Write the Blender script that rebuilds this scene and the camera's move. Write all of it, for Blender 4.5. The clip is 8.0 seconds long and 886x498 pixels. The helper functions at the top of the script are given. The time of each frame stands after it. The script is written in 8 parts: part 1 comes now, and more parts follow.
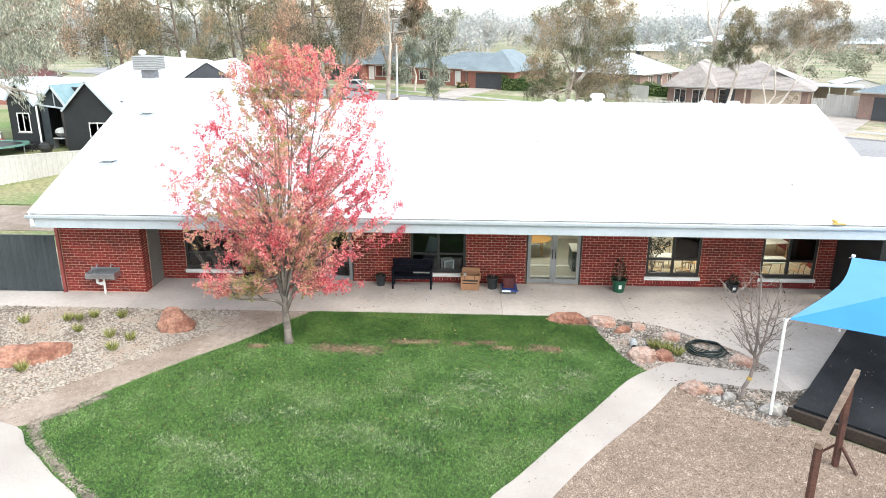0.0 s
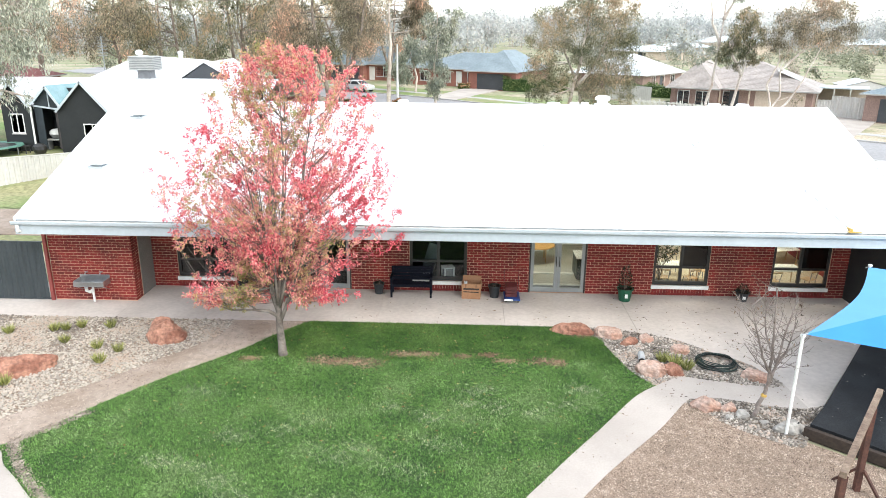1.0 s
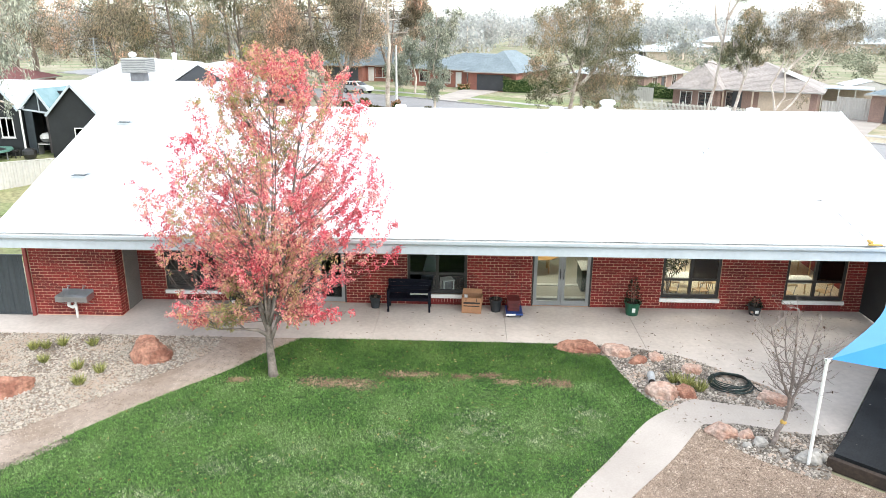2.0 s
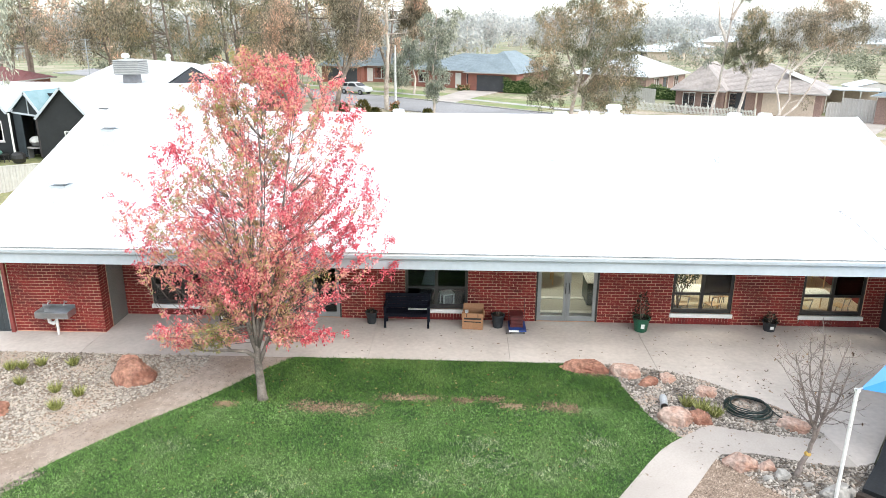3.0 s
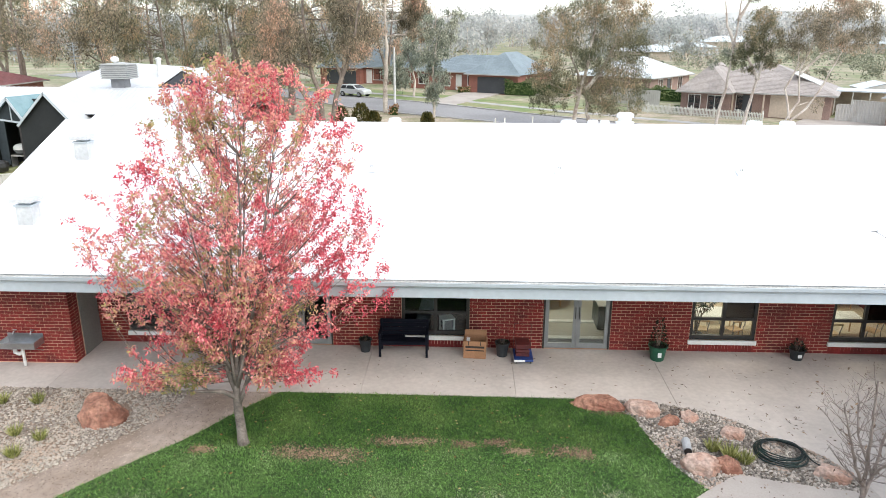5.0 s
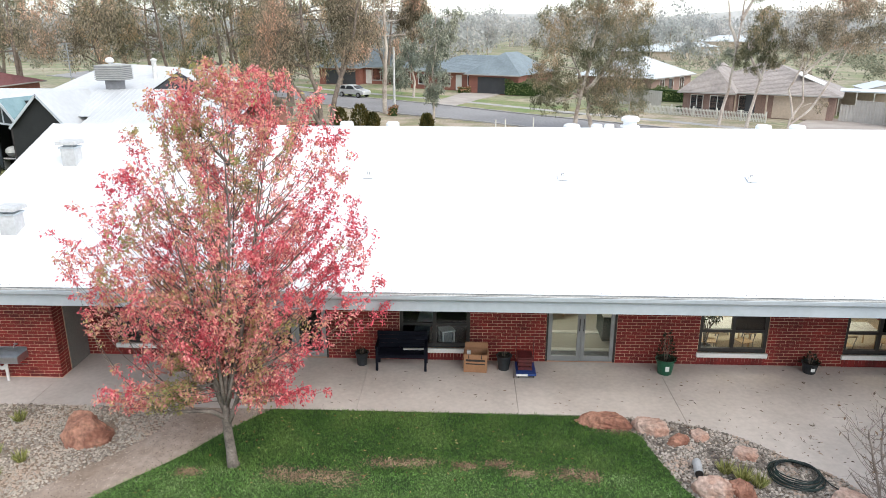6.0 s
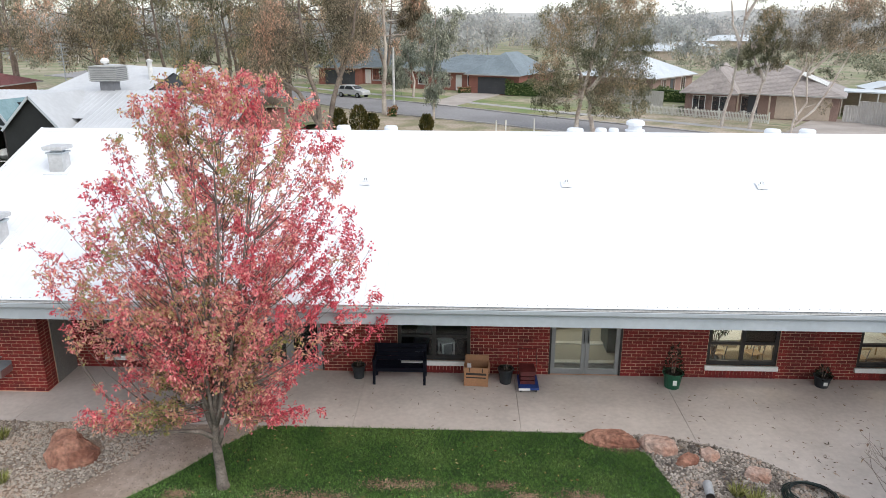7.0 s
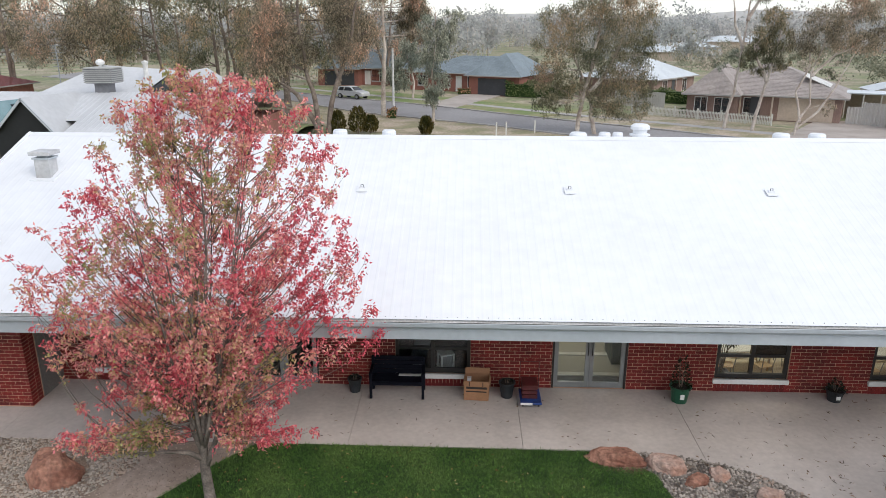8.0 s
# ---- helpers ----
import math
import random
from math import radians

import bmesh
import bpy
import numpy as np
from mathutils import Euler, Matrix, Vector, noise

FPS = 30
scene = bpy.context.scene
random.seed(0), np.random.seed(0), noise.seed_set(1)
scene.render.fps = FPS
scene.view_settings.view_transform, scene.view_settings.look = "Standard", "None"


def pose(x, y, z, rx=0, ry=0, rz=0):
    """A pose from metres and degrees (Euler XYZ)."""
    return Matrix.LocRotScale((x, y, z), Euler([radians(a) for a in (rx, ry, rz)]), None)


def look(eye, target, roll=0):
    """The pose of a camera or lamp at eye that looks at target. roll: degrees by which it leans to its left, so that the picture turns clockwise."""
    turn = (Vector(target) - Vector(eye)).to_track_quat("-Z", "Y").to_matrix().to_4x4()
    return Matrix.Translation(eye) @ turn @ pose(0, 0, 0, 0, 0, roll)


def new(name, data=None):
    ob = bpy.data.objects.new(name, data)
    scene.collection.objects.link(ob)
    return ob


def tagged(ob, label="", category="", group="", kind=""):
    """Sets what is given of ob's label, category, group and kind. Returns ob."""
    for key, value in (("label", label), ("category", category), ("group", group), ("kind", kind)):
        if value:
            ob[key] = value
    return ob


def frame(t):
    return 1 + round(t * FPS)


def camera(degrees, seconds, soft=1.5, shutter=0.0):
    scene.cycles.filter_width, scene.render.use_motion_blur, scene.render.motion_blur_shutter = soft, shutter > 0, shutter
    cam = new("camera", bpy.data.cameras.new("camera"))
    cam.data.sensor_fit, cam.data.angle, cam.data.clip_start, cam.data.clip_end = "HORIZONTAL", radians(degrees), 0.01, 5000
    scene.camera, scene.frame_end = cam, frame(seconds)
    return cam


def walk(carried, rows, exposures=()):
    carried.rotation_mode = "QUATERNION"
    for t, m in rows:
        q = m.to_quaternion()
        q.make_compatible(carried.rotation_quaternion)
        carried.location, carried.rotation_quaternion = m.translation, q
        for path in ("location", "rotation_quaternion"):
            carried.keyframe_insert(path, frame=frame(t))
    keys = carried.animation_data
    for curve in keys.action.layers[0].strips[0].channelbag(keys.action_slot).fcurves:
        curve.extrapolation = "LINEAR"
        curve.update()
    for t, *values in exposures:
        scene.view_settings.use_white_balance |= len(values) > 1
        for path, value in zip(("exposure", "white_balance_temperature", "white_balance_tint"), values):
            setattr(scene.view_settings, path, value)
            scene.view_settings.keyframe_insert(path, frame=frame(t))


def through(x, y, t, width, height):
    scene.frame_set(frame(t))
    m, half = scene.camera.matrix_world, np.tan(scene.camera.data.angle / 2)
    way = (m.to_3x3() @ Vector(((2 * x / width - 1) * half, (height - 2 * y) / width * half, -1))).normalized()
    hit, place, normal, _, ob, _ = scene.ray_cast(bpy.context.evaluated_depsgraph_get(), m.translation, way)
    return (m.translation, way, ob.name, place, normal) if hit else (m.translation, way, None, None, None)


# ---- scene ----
cam = camera(64.0, 8.0, soft=0.6)
PATH = [
    (0, (-2.052, -21.57, 7.862), (-2.108, -19.661, 7.267), 0.4),
    (0.5, (-2.051, -21.258, 7.852), (-2.109, -19.349, 7.257), 0.5),
    (1, (-2.064, -20.834, 7.855), (-2.122, -18.925, 7.261), 0.5),
    (1.5, (-2.054, -20.361, 7.882), (-2.113, -18.452, 7.288), 0.4),
    (3, (-2.101, -18.807, 7.983), (-2.158, -16.898, 7.388), 0.4),
    (3.5, (-2.093, -18.369, 7.999), (-2.151, -16.46, 7.405), 0.3),
    (4, (-2.118, -17.932, 8.019), (-2.175, -16.023, 7.425), 0.4),
    (4.5, (-2.116, -17.548, 8.045), (-2.174, -15.639, 7.451), 0.3),
    (6, (-2.119, -16.47, 8.109), (-2.179, -14.562, 7.514), 0.2),
    (6.5, (-2.133, -16.158, 8.139), (-2.192, -14.25, 7.543), 0.2),
    (7, (-2.13, -15.828, 8.163), (-2.19, -13.92, 7.566), 0.2),
    (7.5, (-2.114, -15.523, 8.162), (-2.176, -13.614, 7.567), 0.2),
    (8, (-2.13, -15.218, 8.181), (-2.19, -13.31, 7.586), 0.2),
]
EXPOSURES = [(0.0, 1.84, 6400, 4), (1.5, 1.84, 6400, 4), (3.5, 1.74, 6400, 5), (5.0, 1.47, 6450, 6), (6.5, 1.11, 6450, 7), (8.0, 0.68, 6450, 9)]
walk(cam, [(t, look(eye, target, roll)) for t, eye, target, roll in PATH], EXPOSURES)

# ---------------------------------------------------------------- world and sun
world = bpy.data.worlds.new("sky")
scene.world = world
world.use_nodes = True
wn = world.node_tree.nodes
sky = wn.new("ShaderNodeTexSky")
sky.sky_type, sky.sun_disc = "NISHITA", False
sky.sun_elevation, sky.sun_rotation = radians(41.5), radians(135)
sky.dust_density, sky.air_density, sky.ozone_density = 0.3, 1.0, 1.0
wn["Background"].inputs["Strength"].default_value = 0.15
veil = wn.new("ShaderNodeMix")
veil.data_type = "RGBA"
veil.inputs[0].default_value, veil.inputs[7].default_value = 0.75, (3.75, 3.8, 4.05, 1)
world.node_tree.links.new(sky.outputs[0], veil.inputs[6])
world.node_tree.links.new(veil.outputs[2], wn["Background"].inputs["Color"])
sun = new("sun", bpy.data.lights.new("sun", "SUN"))
sun.data.energy, sun.data.angle, sun.data.color = 1.1, radians(45), (1.0, 0.93, 0.86)
sun.matrix_world = look((12, -12, 15), (0, 0, 0))


# ---------------------------------------------------------------- mesh and material helpers
class Shape:
    """Vertices and faces of one mesh."""

    def __init__(self):
        self.v, self.f = [], []

    def add(self, verts, faces):
        n = len(self.v)
        self.v.extend(verts)
        self.f.extend([tuple(i + n for i in f) for f in faces])
        return self

    def box(self, x0, x1, y0, y1, z0, z1):
        return self.add([(x0, y0, z0), (x1, y0, z0), (x1, y1, z0), (x0, y1, z0), (x0, y0, z1), (x1, y0, z1), (x1, y1, z1), (x0, y1, z1)],
                        [(3, 2, 1, 0), (4, 5, 6, 7), (0, 1, 5, 4), (1, 2, 6, 5), (2, 3, 7, 6), (3, 0, 4, 7)])

    def bar(self, a, b, w, h):
        """A square bar from a to b."""
        a, b = Vector(a), Vector(b)
        d = (b - a).normalized()
        s = d.cross(Vector((0, 0, 1)))
        s = s.normalized() if s.length > 1e-3 else Vector((1, 0, 0))
        u = s.cross(d).normalized()
        vs = [p + s * i * w / 2 + u * j * h / 2 for p in (a, b) for i, j in ((-1, -1), (1, -1), (1, 1), (-1, 1))]
        return self.add([tuple(q) for q in vs], [(0, 1, 2, 3), (7, 6, 5, 4), (0, 4, 5, 1), (1, 5, 6, 2), (2, 6, 7, 3), (3, 7, 4, 0)])

    def prism(self, poly, low, high):
        """A slab over a plan; low and high are numbers or functions of x, y."""
        lo = low if callable(low) else (lambda x, y: low)
        hi = high if callable(high) else (lambda x, y: high)
        n = len(poly)
        vs = [(x, y, lo(x, y)) for x, y in poly] + [(x, y, hi(x, y)) for x, y in poly]
        area = sum(poly[i - 1][0] * poly[i][1] - poly[i][0] * poly[i - 1][1] for i in range(n))
        up = tuple(range(n, 2 * n)) if area > 0 else tuple(range(2 * n - 1, n - 1, -1))
        sides = [(i, (i + 1) % n, (i + 1) % n + n, i + n) if area > 0 else (i + n, (i + 1) % n + n, (i + 1) % n, i) for i in range(n)]
        return self.add(vs, [up, *sides])

    def tube(self, pts, radii, sides=7, cap=True):
        pts = [Vector(p) for p in pts]
        if not hasattr(radii, "__len__"):
            radii = [radii] * len(pts)
        vs, fs = [], []
        s = None
        for i, p in enumerate(pts):
            d = (pts[min(i + 1, len(pts) - 1)] - pts[max(i - 1, 0)])
            d = d.normalized() if d.length > 1e-6 else Vector((0, 0, 1))
            if s is None:
                s = d.orthogonal().normalized()
            s = (s - d * s.dot(d))
            s = s.normalized() if s.length > 1e-5 else d.orthogonal().normalized()
            u = d.cross(s)
            for k in range(sides):
                a = 2 * math.pi * k / sides
                vs.append(tuple(p + (s * math.cos(a) + u * math.sin(a)) * radii[i]))
        for i in range(len(pts) - 1):
            for k in range(sides):
                a, b = i * sides + k, i * sides + (k + 1) % sides
                fs.append((a, b, b + sides, a + sides))
        if cap:
            fs.append(tuple(range(sides))[::-1])
            fs.append(tuple(range((len(pts) - 1) * sides, len(pts) * sides)))
        return self.add(vs, fs)

    def lathe(self, profile, sides=20, x=0.0, y=0.0, z=0.0):
        vs, fs, n = [], [], len(profile)
        for k in range(sides):
            a = 2 * math.pi * k / sides
            vs += [(x + r * math.cos(a), y + r * math.sin(a), z + h) for r, h in profile]
        for k in range(sides):
            for i in range(n - 1):
                a, b = k * n + i, ((k + 1) % sides) * n + i
                fs.append((a, b, b + 1, a + 1))
        return self.add(vs, fs)

    def blob(self, c, r, rough=0.2, seed=0, rings=7, sides=10, flat=0.35):
        """A rough stone-like lump."""
        rnd = random.Random(seed)
        ox, oy, oz = rnd.uniform(0, 90), rnd.uniform(0, 90), rnd.uniform(0, 90)
        vs, fs = [], []
        for i in range(rings + 1):
            th = math.pi * i / rings
            for k in range(sides):
                ph = 2 * math.pi * k / sides
                d = Vector((math.sin(th) * math.cos(ph), math.sin(th) * math.sin(ph), math.cos(th)))
                m = 1 + rough * (noise.noise(d * 1.3 + Vector((ox, oy, oz))) * 1.5 + 0.6 * noise.noise(d * 3.1 + Vector((oy, oz, ox))))
                d = d * m
                d.z = max(d.z, -flat)
                vs.append((c[0] + d.x * r[0], c[1] + d.y * r[1], c[2] + d.z * r[2]))
        for i in range(rings):
            for k in range(sides):
                a, b = i * sides + k, i * sides + (k + 1) % sides
                fs.append((a, a + sides, b + sides, b))
        return self.add(vs, fs)

    def mesh(self, name, smooth=False):
        me = bpy.data.meshes.new(name)
        me.from_pydata(self.v, [], self.f)
        me.validate()
        if smooth:
            me.polygons.foreach_set("use_smooth", [True] * len(me.polygons))
        me.update()
        return me


def thing(name, at=(0, 0, 0), rz=0.0, label="", category="", group="", kind=""):
    ob = new(name)
    ob.empty_display_size = 0.2
    ob.matrix_basis = pose(*at, 0, 0, rz)
    return tagged(ob, label, category, group, kind)


def part(name, shape, material, parent=None, label="", smooth=False, bevel=0.0, kind=""):
    ob = new(name, shape if isinstance(shape, bpy.types.Mesh) else shape.mesh(name, smooth))
    if not ob.data.materials:
        ob.data.materials.append(material)
    if parent:
        ob.parent = parent
    if bevel:
        b = ob.modifiers.new("bevel", "BEVEL")
        b.width, b.segments, b.limit_method = bevel, 2, "ANGLE"
    return tagged(ob, label, "", "", kind)


def solo(name, shape, material, label, category, group="", kind="", smooth=False, bevel=0.0):
    """A thing that is one mesh."""
    return tagged(part(name, shape, material, None, "", smooth, bevel), label, category, group, kind)


def mat(name, a, b=None, rough=0.6, metal=0.0, s1=1.2, s2=25.0, fine=0.2, bump=0.15, bs=60.0, island=0.0, single=0.0, lo=0.38, hi=0.62, spec=0.5, ramp=None, hue=0.0, coat=0.0):
    m = bpy.data.materials.new(name)
    m.use_nodes = True
    n, l = m.node_tree.nodes, m.node_tree.links
    p = n["Principled BSDF"]
    p.inputs["Roughness"].default_value, p.inputs["Metallic"].default_value = rough, metal
    p.inputs["Specular IOR Level"].default_value = spec
    p.inputs["Coat Weight"].default_value = coat
    tc = n.new("ShaderNodeTexCoord")

    def noise_node(scale, detail=4.0):
        x = n.new("ShaderNodeTexNoise")
        x.inputs["Scale"].default_value, x.inputs["Detail"].default_value = scale, detail
        l.new(tc.outputs["Object"], x.inputs["Vector"])
        return x.outputs["Fac"]

    def span(fac, f0, f1, t0, t1):
        x = n.new("ShaderNodeMapRange")
        for k, q in zip(("From Min", "From Max", "To Min", "To Max"), (f0, f1, t0, t1)):
            x.inputs[k].default_value = q
        l.new(fac, x.inputs["Value"])
        return x.outputs["Result"]

    def times(c, fac):
        x = n.new("ShaderNodeVectorMath")
        x.operation = "SCALE"
        l.new(c, x.inputs[0])
        l.new(fac, x.inputs["Scale"])
        return x.outputs["Vector"]

    rnd = None
    if island:
        rnd = n.new("ShaderNodeNewGeometry").outputs["Random Per Island"]
    elif single:
        rnd = n.new("ShaderNodeObjectInfo").outputs["Random"]
    if ramp:
        cr = n.new("ShaderNodeValToRGB")
        e = cr.color_ramp.elements
        while len(e) < len(ramp):
            e.new(0.5)
        for i, (pos, c) in enumerate(ramp):
            e[i].position, e[i].color = pos, (*c, 1)
        if rnd is None:
            l.new(noise_node(s1), cr.inputs["Fac"])
        else:
            ad = n.new("ShaderNodeMath")
            ad.operation = "ADD"
            l.new(span(rnd, 0, 1, -0.3, 0.3), ad.inputs[0])
            l.new(span(noise_node(s1, 2.0), 0.3, 0.7, 0.0, 1.0), ad.inputs[1])
            l.new(ad.outputs[0], cr.inputs["Fac"])
        col = cr.outputs["Color"]
    else:
        mx = n.new("ShaderNodeMix")
        mx.data_type = "RGBA"
        mx.inputs[6].default_value, mx.inputs[7].default_value = (*a, 1), (*(b or tuple(c * 0.8 for c in a)), 1)
        l.new(span(noise_node(s1), lo, hi, 0, 1), mx.inputs["Factor"])
        col = mx.outputs[2]
    if fine:
        col = times(col, span(noise_node(s2), 0.3, 0.7, 1 - fine, 1 + fine))
    if rnd is not None:
        k = island or single
        col = times(col, span(rnd, 0, 1, 1 - k, 1 + k))
    l.new(col, p.inputs["Base Color"])
    if bump:
        bp = n.new("ShaderNodeBump")
        bp.inputs["Strength"].default_value, bp.inputs["Distance"].default_value = bump, 0.02
        l.new(noise_node(bs, 6.0), bp.inputs["Height"])
        l.new(bp.outputs["Normal"], p.inputs["Normal"])
    return m


def leaf_mat(name, ramp, s1=0.8, island=0.25, rough=0.5, through=0.25, fine=0.0, s2=25.0):
    """Leaves: colour by clump and by leaf, with some light let through."""
    m = mat(name, (0, 0, 0), rough=rough, s1=s1, s2=s2, fine=fine, bump=0.0, island=island, ramp=ramp, spec=0.3)
    n, l = m.node_tree.nodes, m.node_tree.links
    p = n["Principled BSDF"]
    tr = n.new("ShaderNodeBsdfTranslucent")
    mx = n.new("ShaderNodeMixShader")
    mx.inputs[0].default_value = through
    l.new(p.inputs["Base Color"].links[0].from_socket, tr.inputs["Color"])
    l.new(p.outputs[0], mx.inputs[1])
    l.new(tr.outputs[0], mx.inputs[2])
    l.new(mx.outputs[0], n["Material Output"].inputs["Surface"])
    return m


def glass_mat(name, tint=(0.9, 0.95, 0.95), gloss=1.0):
    m = bpy.data.materials.new(name)
    m.use_nodes = True
    n, l = m.node_tree.nodes, m.node_tree.links
    n.remove(n["Principled BSDF"])
    t, g, mx, fr = n.new("ShaderNodeBsdfTransparent"), n.new("ShaderNodeBsdfGlossy"), n.new("ShaderNodeMixShader"), n.new("ShaderNodeFresnel")
    t.inputs["Color"].default_value = (*tint, 1)
    g.inputs["Roughness"].default_value = 0.02
    fr.inputs["IOR"].default_value = 1.5
    l.new(fr.outputs[0], mx.inputs[0])
    l.new(t.outputs[0], mx.inputs[1])
    l.new(g.outputs[0], mx.inputs[2])
    l.new(mx.outputs[0], n["Material Output"].inputs["Surface"])
    return m


def glow_mat(name, colour, strength):
    m = bpy.data.materials.new(name)
    m.use_nodes = True
    n, l = m.node_tree.nodes, m.node_tree.links
    n.remove(n["Principled BSDF"])
    e = n.new("ShaderNodeEmission")
    e.inputs["Color"].default_value, e.inputs["Strength"].default_value = (*colour, 1), strength
    l.new(e.outputs[0], n["Material Output"].inputs["Surface"])
    return m


def fast_mesh(name, v, k):
    """A mesh of faces with k corners each, whose corners follow one another in v."""
    v = np.asarray(v, np.float32).reshape(-1, 3)
    n = len(v)
    me = bpy.data.meshes.new(name)
    me.vertices.add(n)
    me.vertices.foreach_set("co", v.ravel())
    me.loops.add(n)
    me.loops.foreach_set("vertex_index", np.arange(n, dtype=np.int32))
    me.polygons.add(n // k)
    me.polygons.foreach_set("loop_start", np.arange(0, n, k, dtype=np.int32))
    me.update(calc_edges=True)
    return me


def leaf_quads(rng, p, d, length, width):
    """Pointed leaves at the places p, along the ways d."""
    n = len(p)
    d = d / np.maximum(np.linalg.norm(d, axis=1, keepdims=True), 1e-6)
    s = np.cross(d, rng.normal(size=(n, 3)))
    s /= np.maximum(np.linalg.norm(s, axis=1, keepdims=True), 1e-6)
    nn = np.cross(d, s)
    ln = (length * rng.uniform(0.65, 1.25, n))[:, None]
    wd = (width * rng.uniform(0.7, 1.2, n))[:, None]
    mid = p + d * ln * 0.45 + nn * ln * 0.08
    return np.stack([p, mid + s * wd / 2, p + d * ln, mid - s * wd / 2], 1).reshape(-1, 3)


def spline(pts, n=5):
    """A smooth line through points of the plan."""
    out = []
    for i in range(len(pts) - 1):
        p = [Vector((*pts[min(max(j, 0), len(pts) - 1)][:2], 0)) for j in (i - 1, i, i + 1, i + 2)]
        for k in range(n):
            t = k / n
            q = 0.5 * ((2 * p[1]) + (p[2] - p[0]) * t + (2 * p[0] - 5 * p[1] + 4 * p[2] - p[3]) * t * t + (3 * p[1] - p[0] - 3 * p[2] + p[3]) * t ** 3)
            out.append((q.x, q.y))
    return out + [tuple(pts[-1][:2])]


def inside(poly, x, y):
    c, j = False, len(poly) - 1
    for i in range(len(poly)):
        (xi, yi), (xj, yj) = poly[i], poly[j]
        if (yi > y) != (yj > y) and x < (xj - xi) * (y - yi) / (yj - yi) + xi:
            c = not c
        j = i
    return c


def inside_many(poly, x, y):
    c = np.zeros(len(x), bool)
    j = len(poly) - 1
    for i in range(len(poly)):
        (xi, yi), (xj, yj) = poly[i], poly[j]
        if yi != yj:
            c ^= ((yi > y) != (yj > y)) & (x < (xj - xi) * (y - yi) / (yj - yi) + xi)
        j = i
    return c


def zg(x, y):
    """The ground's height: the yard falls gently from the house."""
    return 0.015 * max(min(y, 0.0), -30.0)


def over(d):
    return lambda x, y: zg(x, y) + d


# ---------------------------------------------------------------- materials
M_CONCRETE = mat("concrete", (0.535, 0.475, 0.43), (0.43, 0.38, 0.34), rough=0.85, s1=0.5, s2=9, fine=0.07, bump=0.12, bs=120)
M_PATH = mat("pale_concrete", (0.44, 0.39, 0.35), (0.36, 0.315, 0.28), rough=0.85, s1=0.5, s2=30, fine=0.06, bump=0.12, bs=140)
M_SOIL = mat("soil", (0.20, 0.155, 0.12), (0.13, 0.10, 0.075), rough=0.95, s1=1.4, s2=22, fine=0.3, bump=0.5, bs=45)
M_DIRT = mat("trodden_dirt", (0.36, 0.29, 0.24), (0.25, 0.19, 0.145), rough=0.95, s1=0.8, s2=7, fine=0.14, bump=0.2, bs=22)
M_GROUND = mat("dry_ground", (0.20, 0.225, 0.11), (0.36, 0.31, 0.225), rough=0.95, s1=0.12, s2=1.5, fine=0.3, bump=0.4, bs=8)
M_LAWNBED = mat("lawn_soil", (0.020, 0.045, 0.010), (0.038, 0.070, 0.016), rough=0.95, s1=0.9, s2=40, fine=0.3, bump=0.4, bs=80)
M_FINEGRAVEL = mat("fine_gravel", (0.27, 0.20, 0.15), (0.21, 0.155, 0.115), rough=0.95, s1=0.6, s2=38, fine=0.45, bump=0.7, bs=55)
M_ASPHALT = mat("asphalt", (0.31, 0.30, 0.30), (0.26, 0.25, 0.25), rough=0.9, s1=0.15, s2=4, fine=0.12, bump=0.2, bs=40)
M_KERB = mat("kerb_concrete", (0.42, 0.40, 0.38), rough=0.85, s1=0.5)
M_MORTAR = mat("mortar", (0.66, 0.42, 0.30), (0.56, 0.33, 0.22), rough=0.95, s1=2, s2=60, fine=0.15, bump=0.3, bs=150)
BRICK_A, BRICK_B = (0.20, 0.019, 0.015), (0.12, 0.013, 0.011)
M_BRICK = mat("red_brick", BRICK_A, BRICK_B, rough=0.8, s1=1.4, s2=30, fine=0.25, bump=0.35, bs=130, island=0.22)
M_BRICK_ONE = mat("red_brick_single", BRICK_A, BRICK_B, rough=0.8, s1=1.4, s2=30, fine=0.25, bump=0.35, bs=130, single=0.22)
M_ROOF = mat("white_roof_steel", (0.80, 0.82, 0.84), (0.76, 0.78, 0.81), rough=0.38, s1=0.25, s2=3, fine=0.03, bump=0.02, bs=8)
M_FASCIA = mat("grey_fascia_paint", (0.46, 0.50, 0.53), (0.42, 0.46, 0.49), rough=0.45, s1=0.6, s2=8, fine=0.05, bump=0.03, bs=20)
# unseen soffit, made near white to throw light back under the verandah
M_SOFFIT = mat("soffit_board", (0.74, 0.73, 0.70), rough=0.7, s1=0.8)
M_WHITE = mat("white_paint", (0.78, 0.77, 0.74), (0.70, 0.69, 0.66), rough=0.5, s1=1.5, s2=20, fine=0.06, bump=0.05)
M_BLACKFRAME = mat("black_aluminium", (0.018, 0.017, 0.016), (0.028, 0.026, 0.025), rough=0.4, s1=2, fine=0.1, bump=0.02)
M_ALU = mat("silver_aluminium", (0.31, 0.32, 0.32), (0.26, 0.27, 0.27), rough=0.38, metal=0.4, s1=2, fine=0.06, bump=0.02)
M_GREYPANEL = mat("grey_panel", (0.21, 0.20, 0.185), (0.17, 0.16, 0.15), rough=0.7, s1=1)
M_GLASS = glass_mat("window_glass")
M_DARKSTEEL = mat("dark_slate_steel", (0.032, 0.040, 0.044), (0.042, 0.05, 0.055), rough=0.5, s1=0.8, s2=10, fine=0.12, bump=0.05)
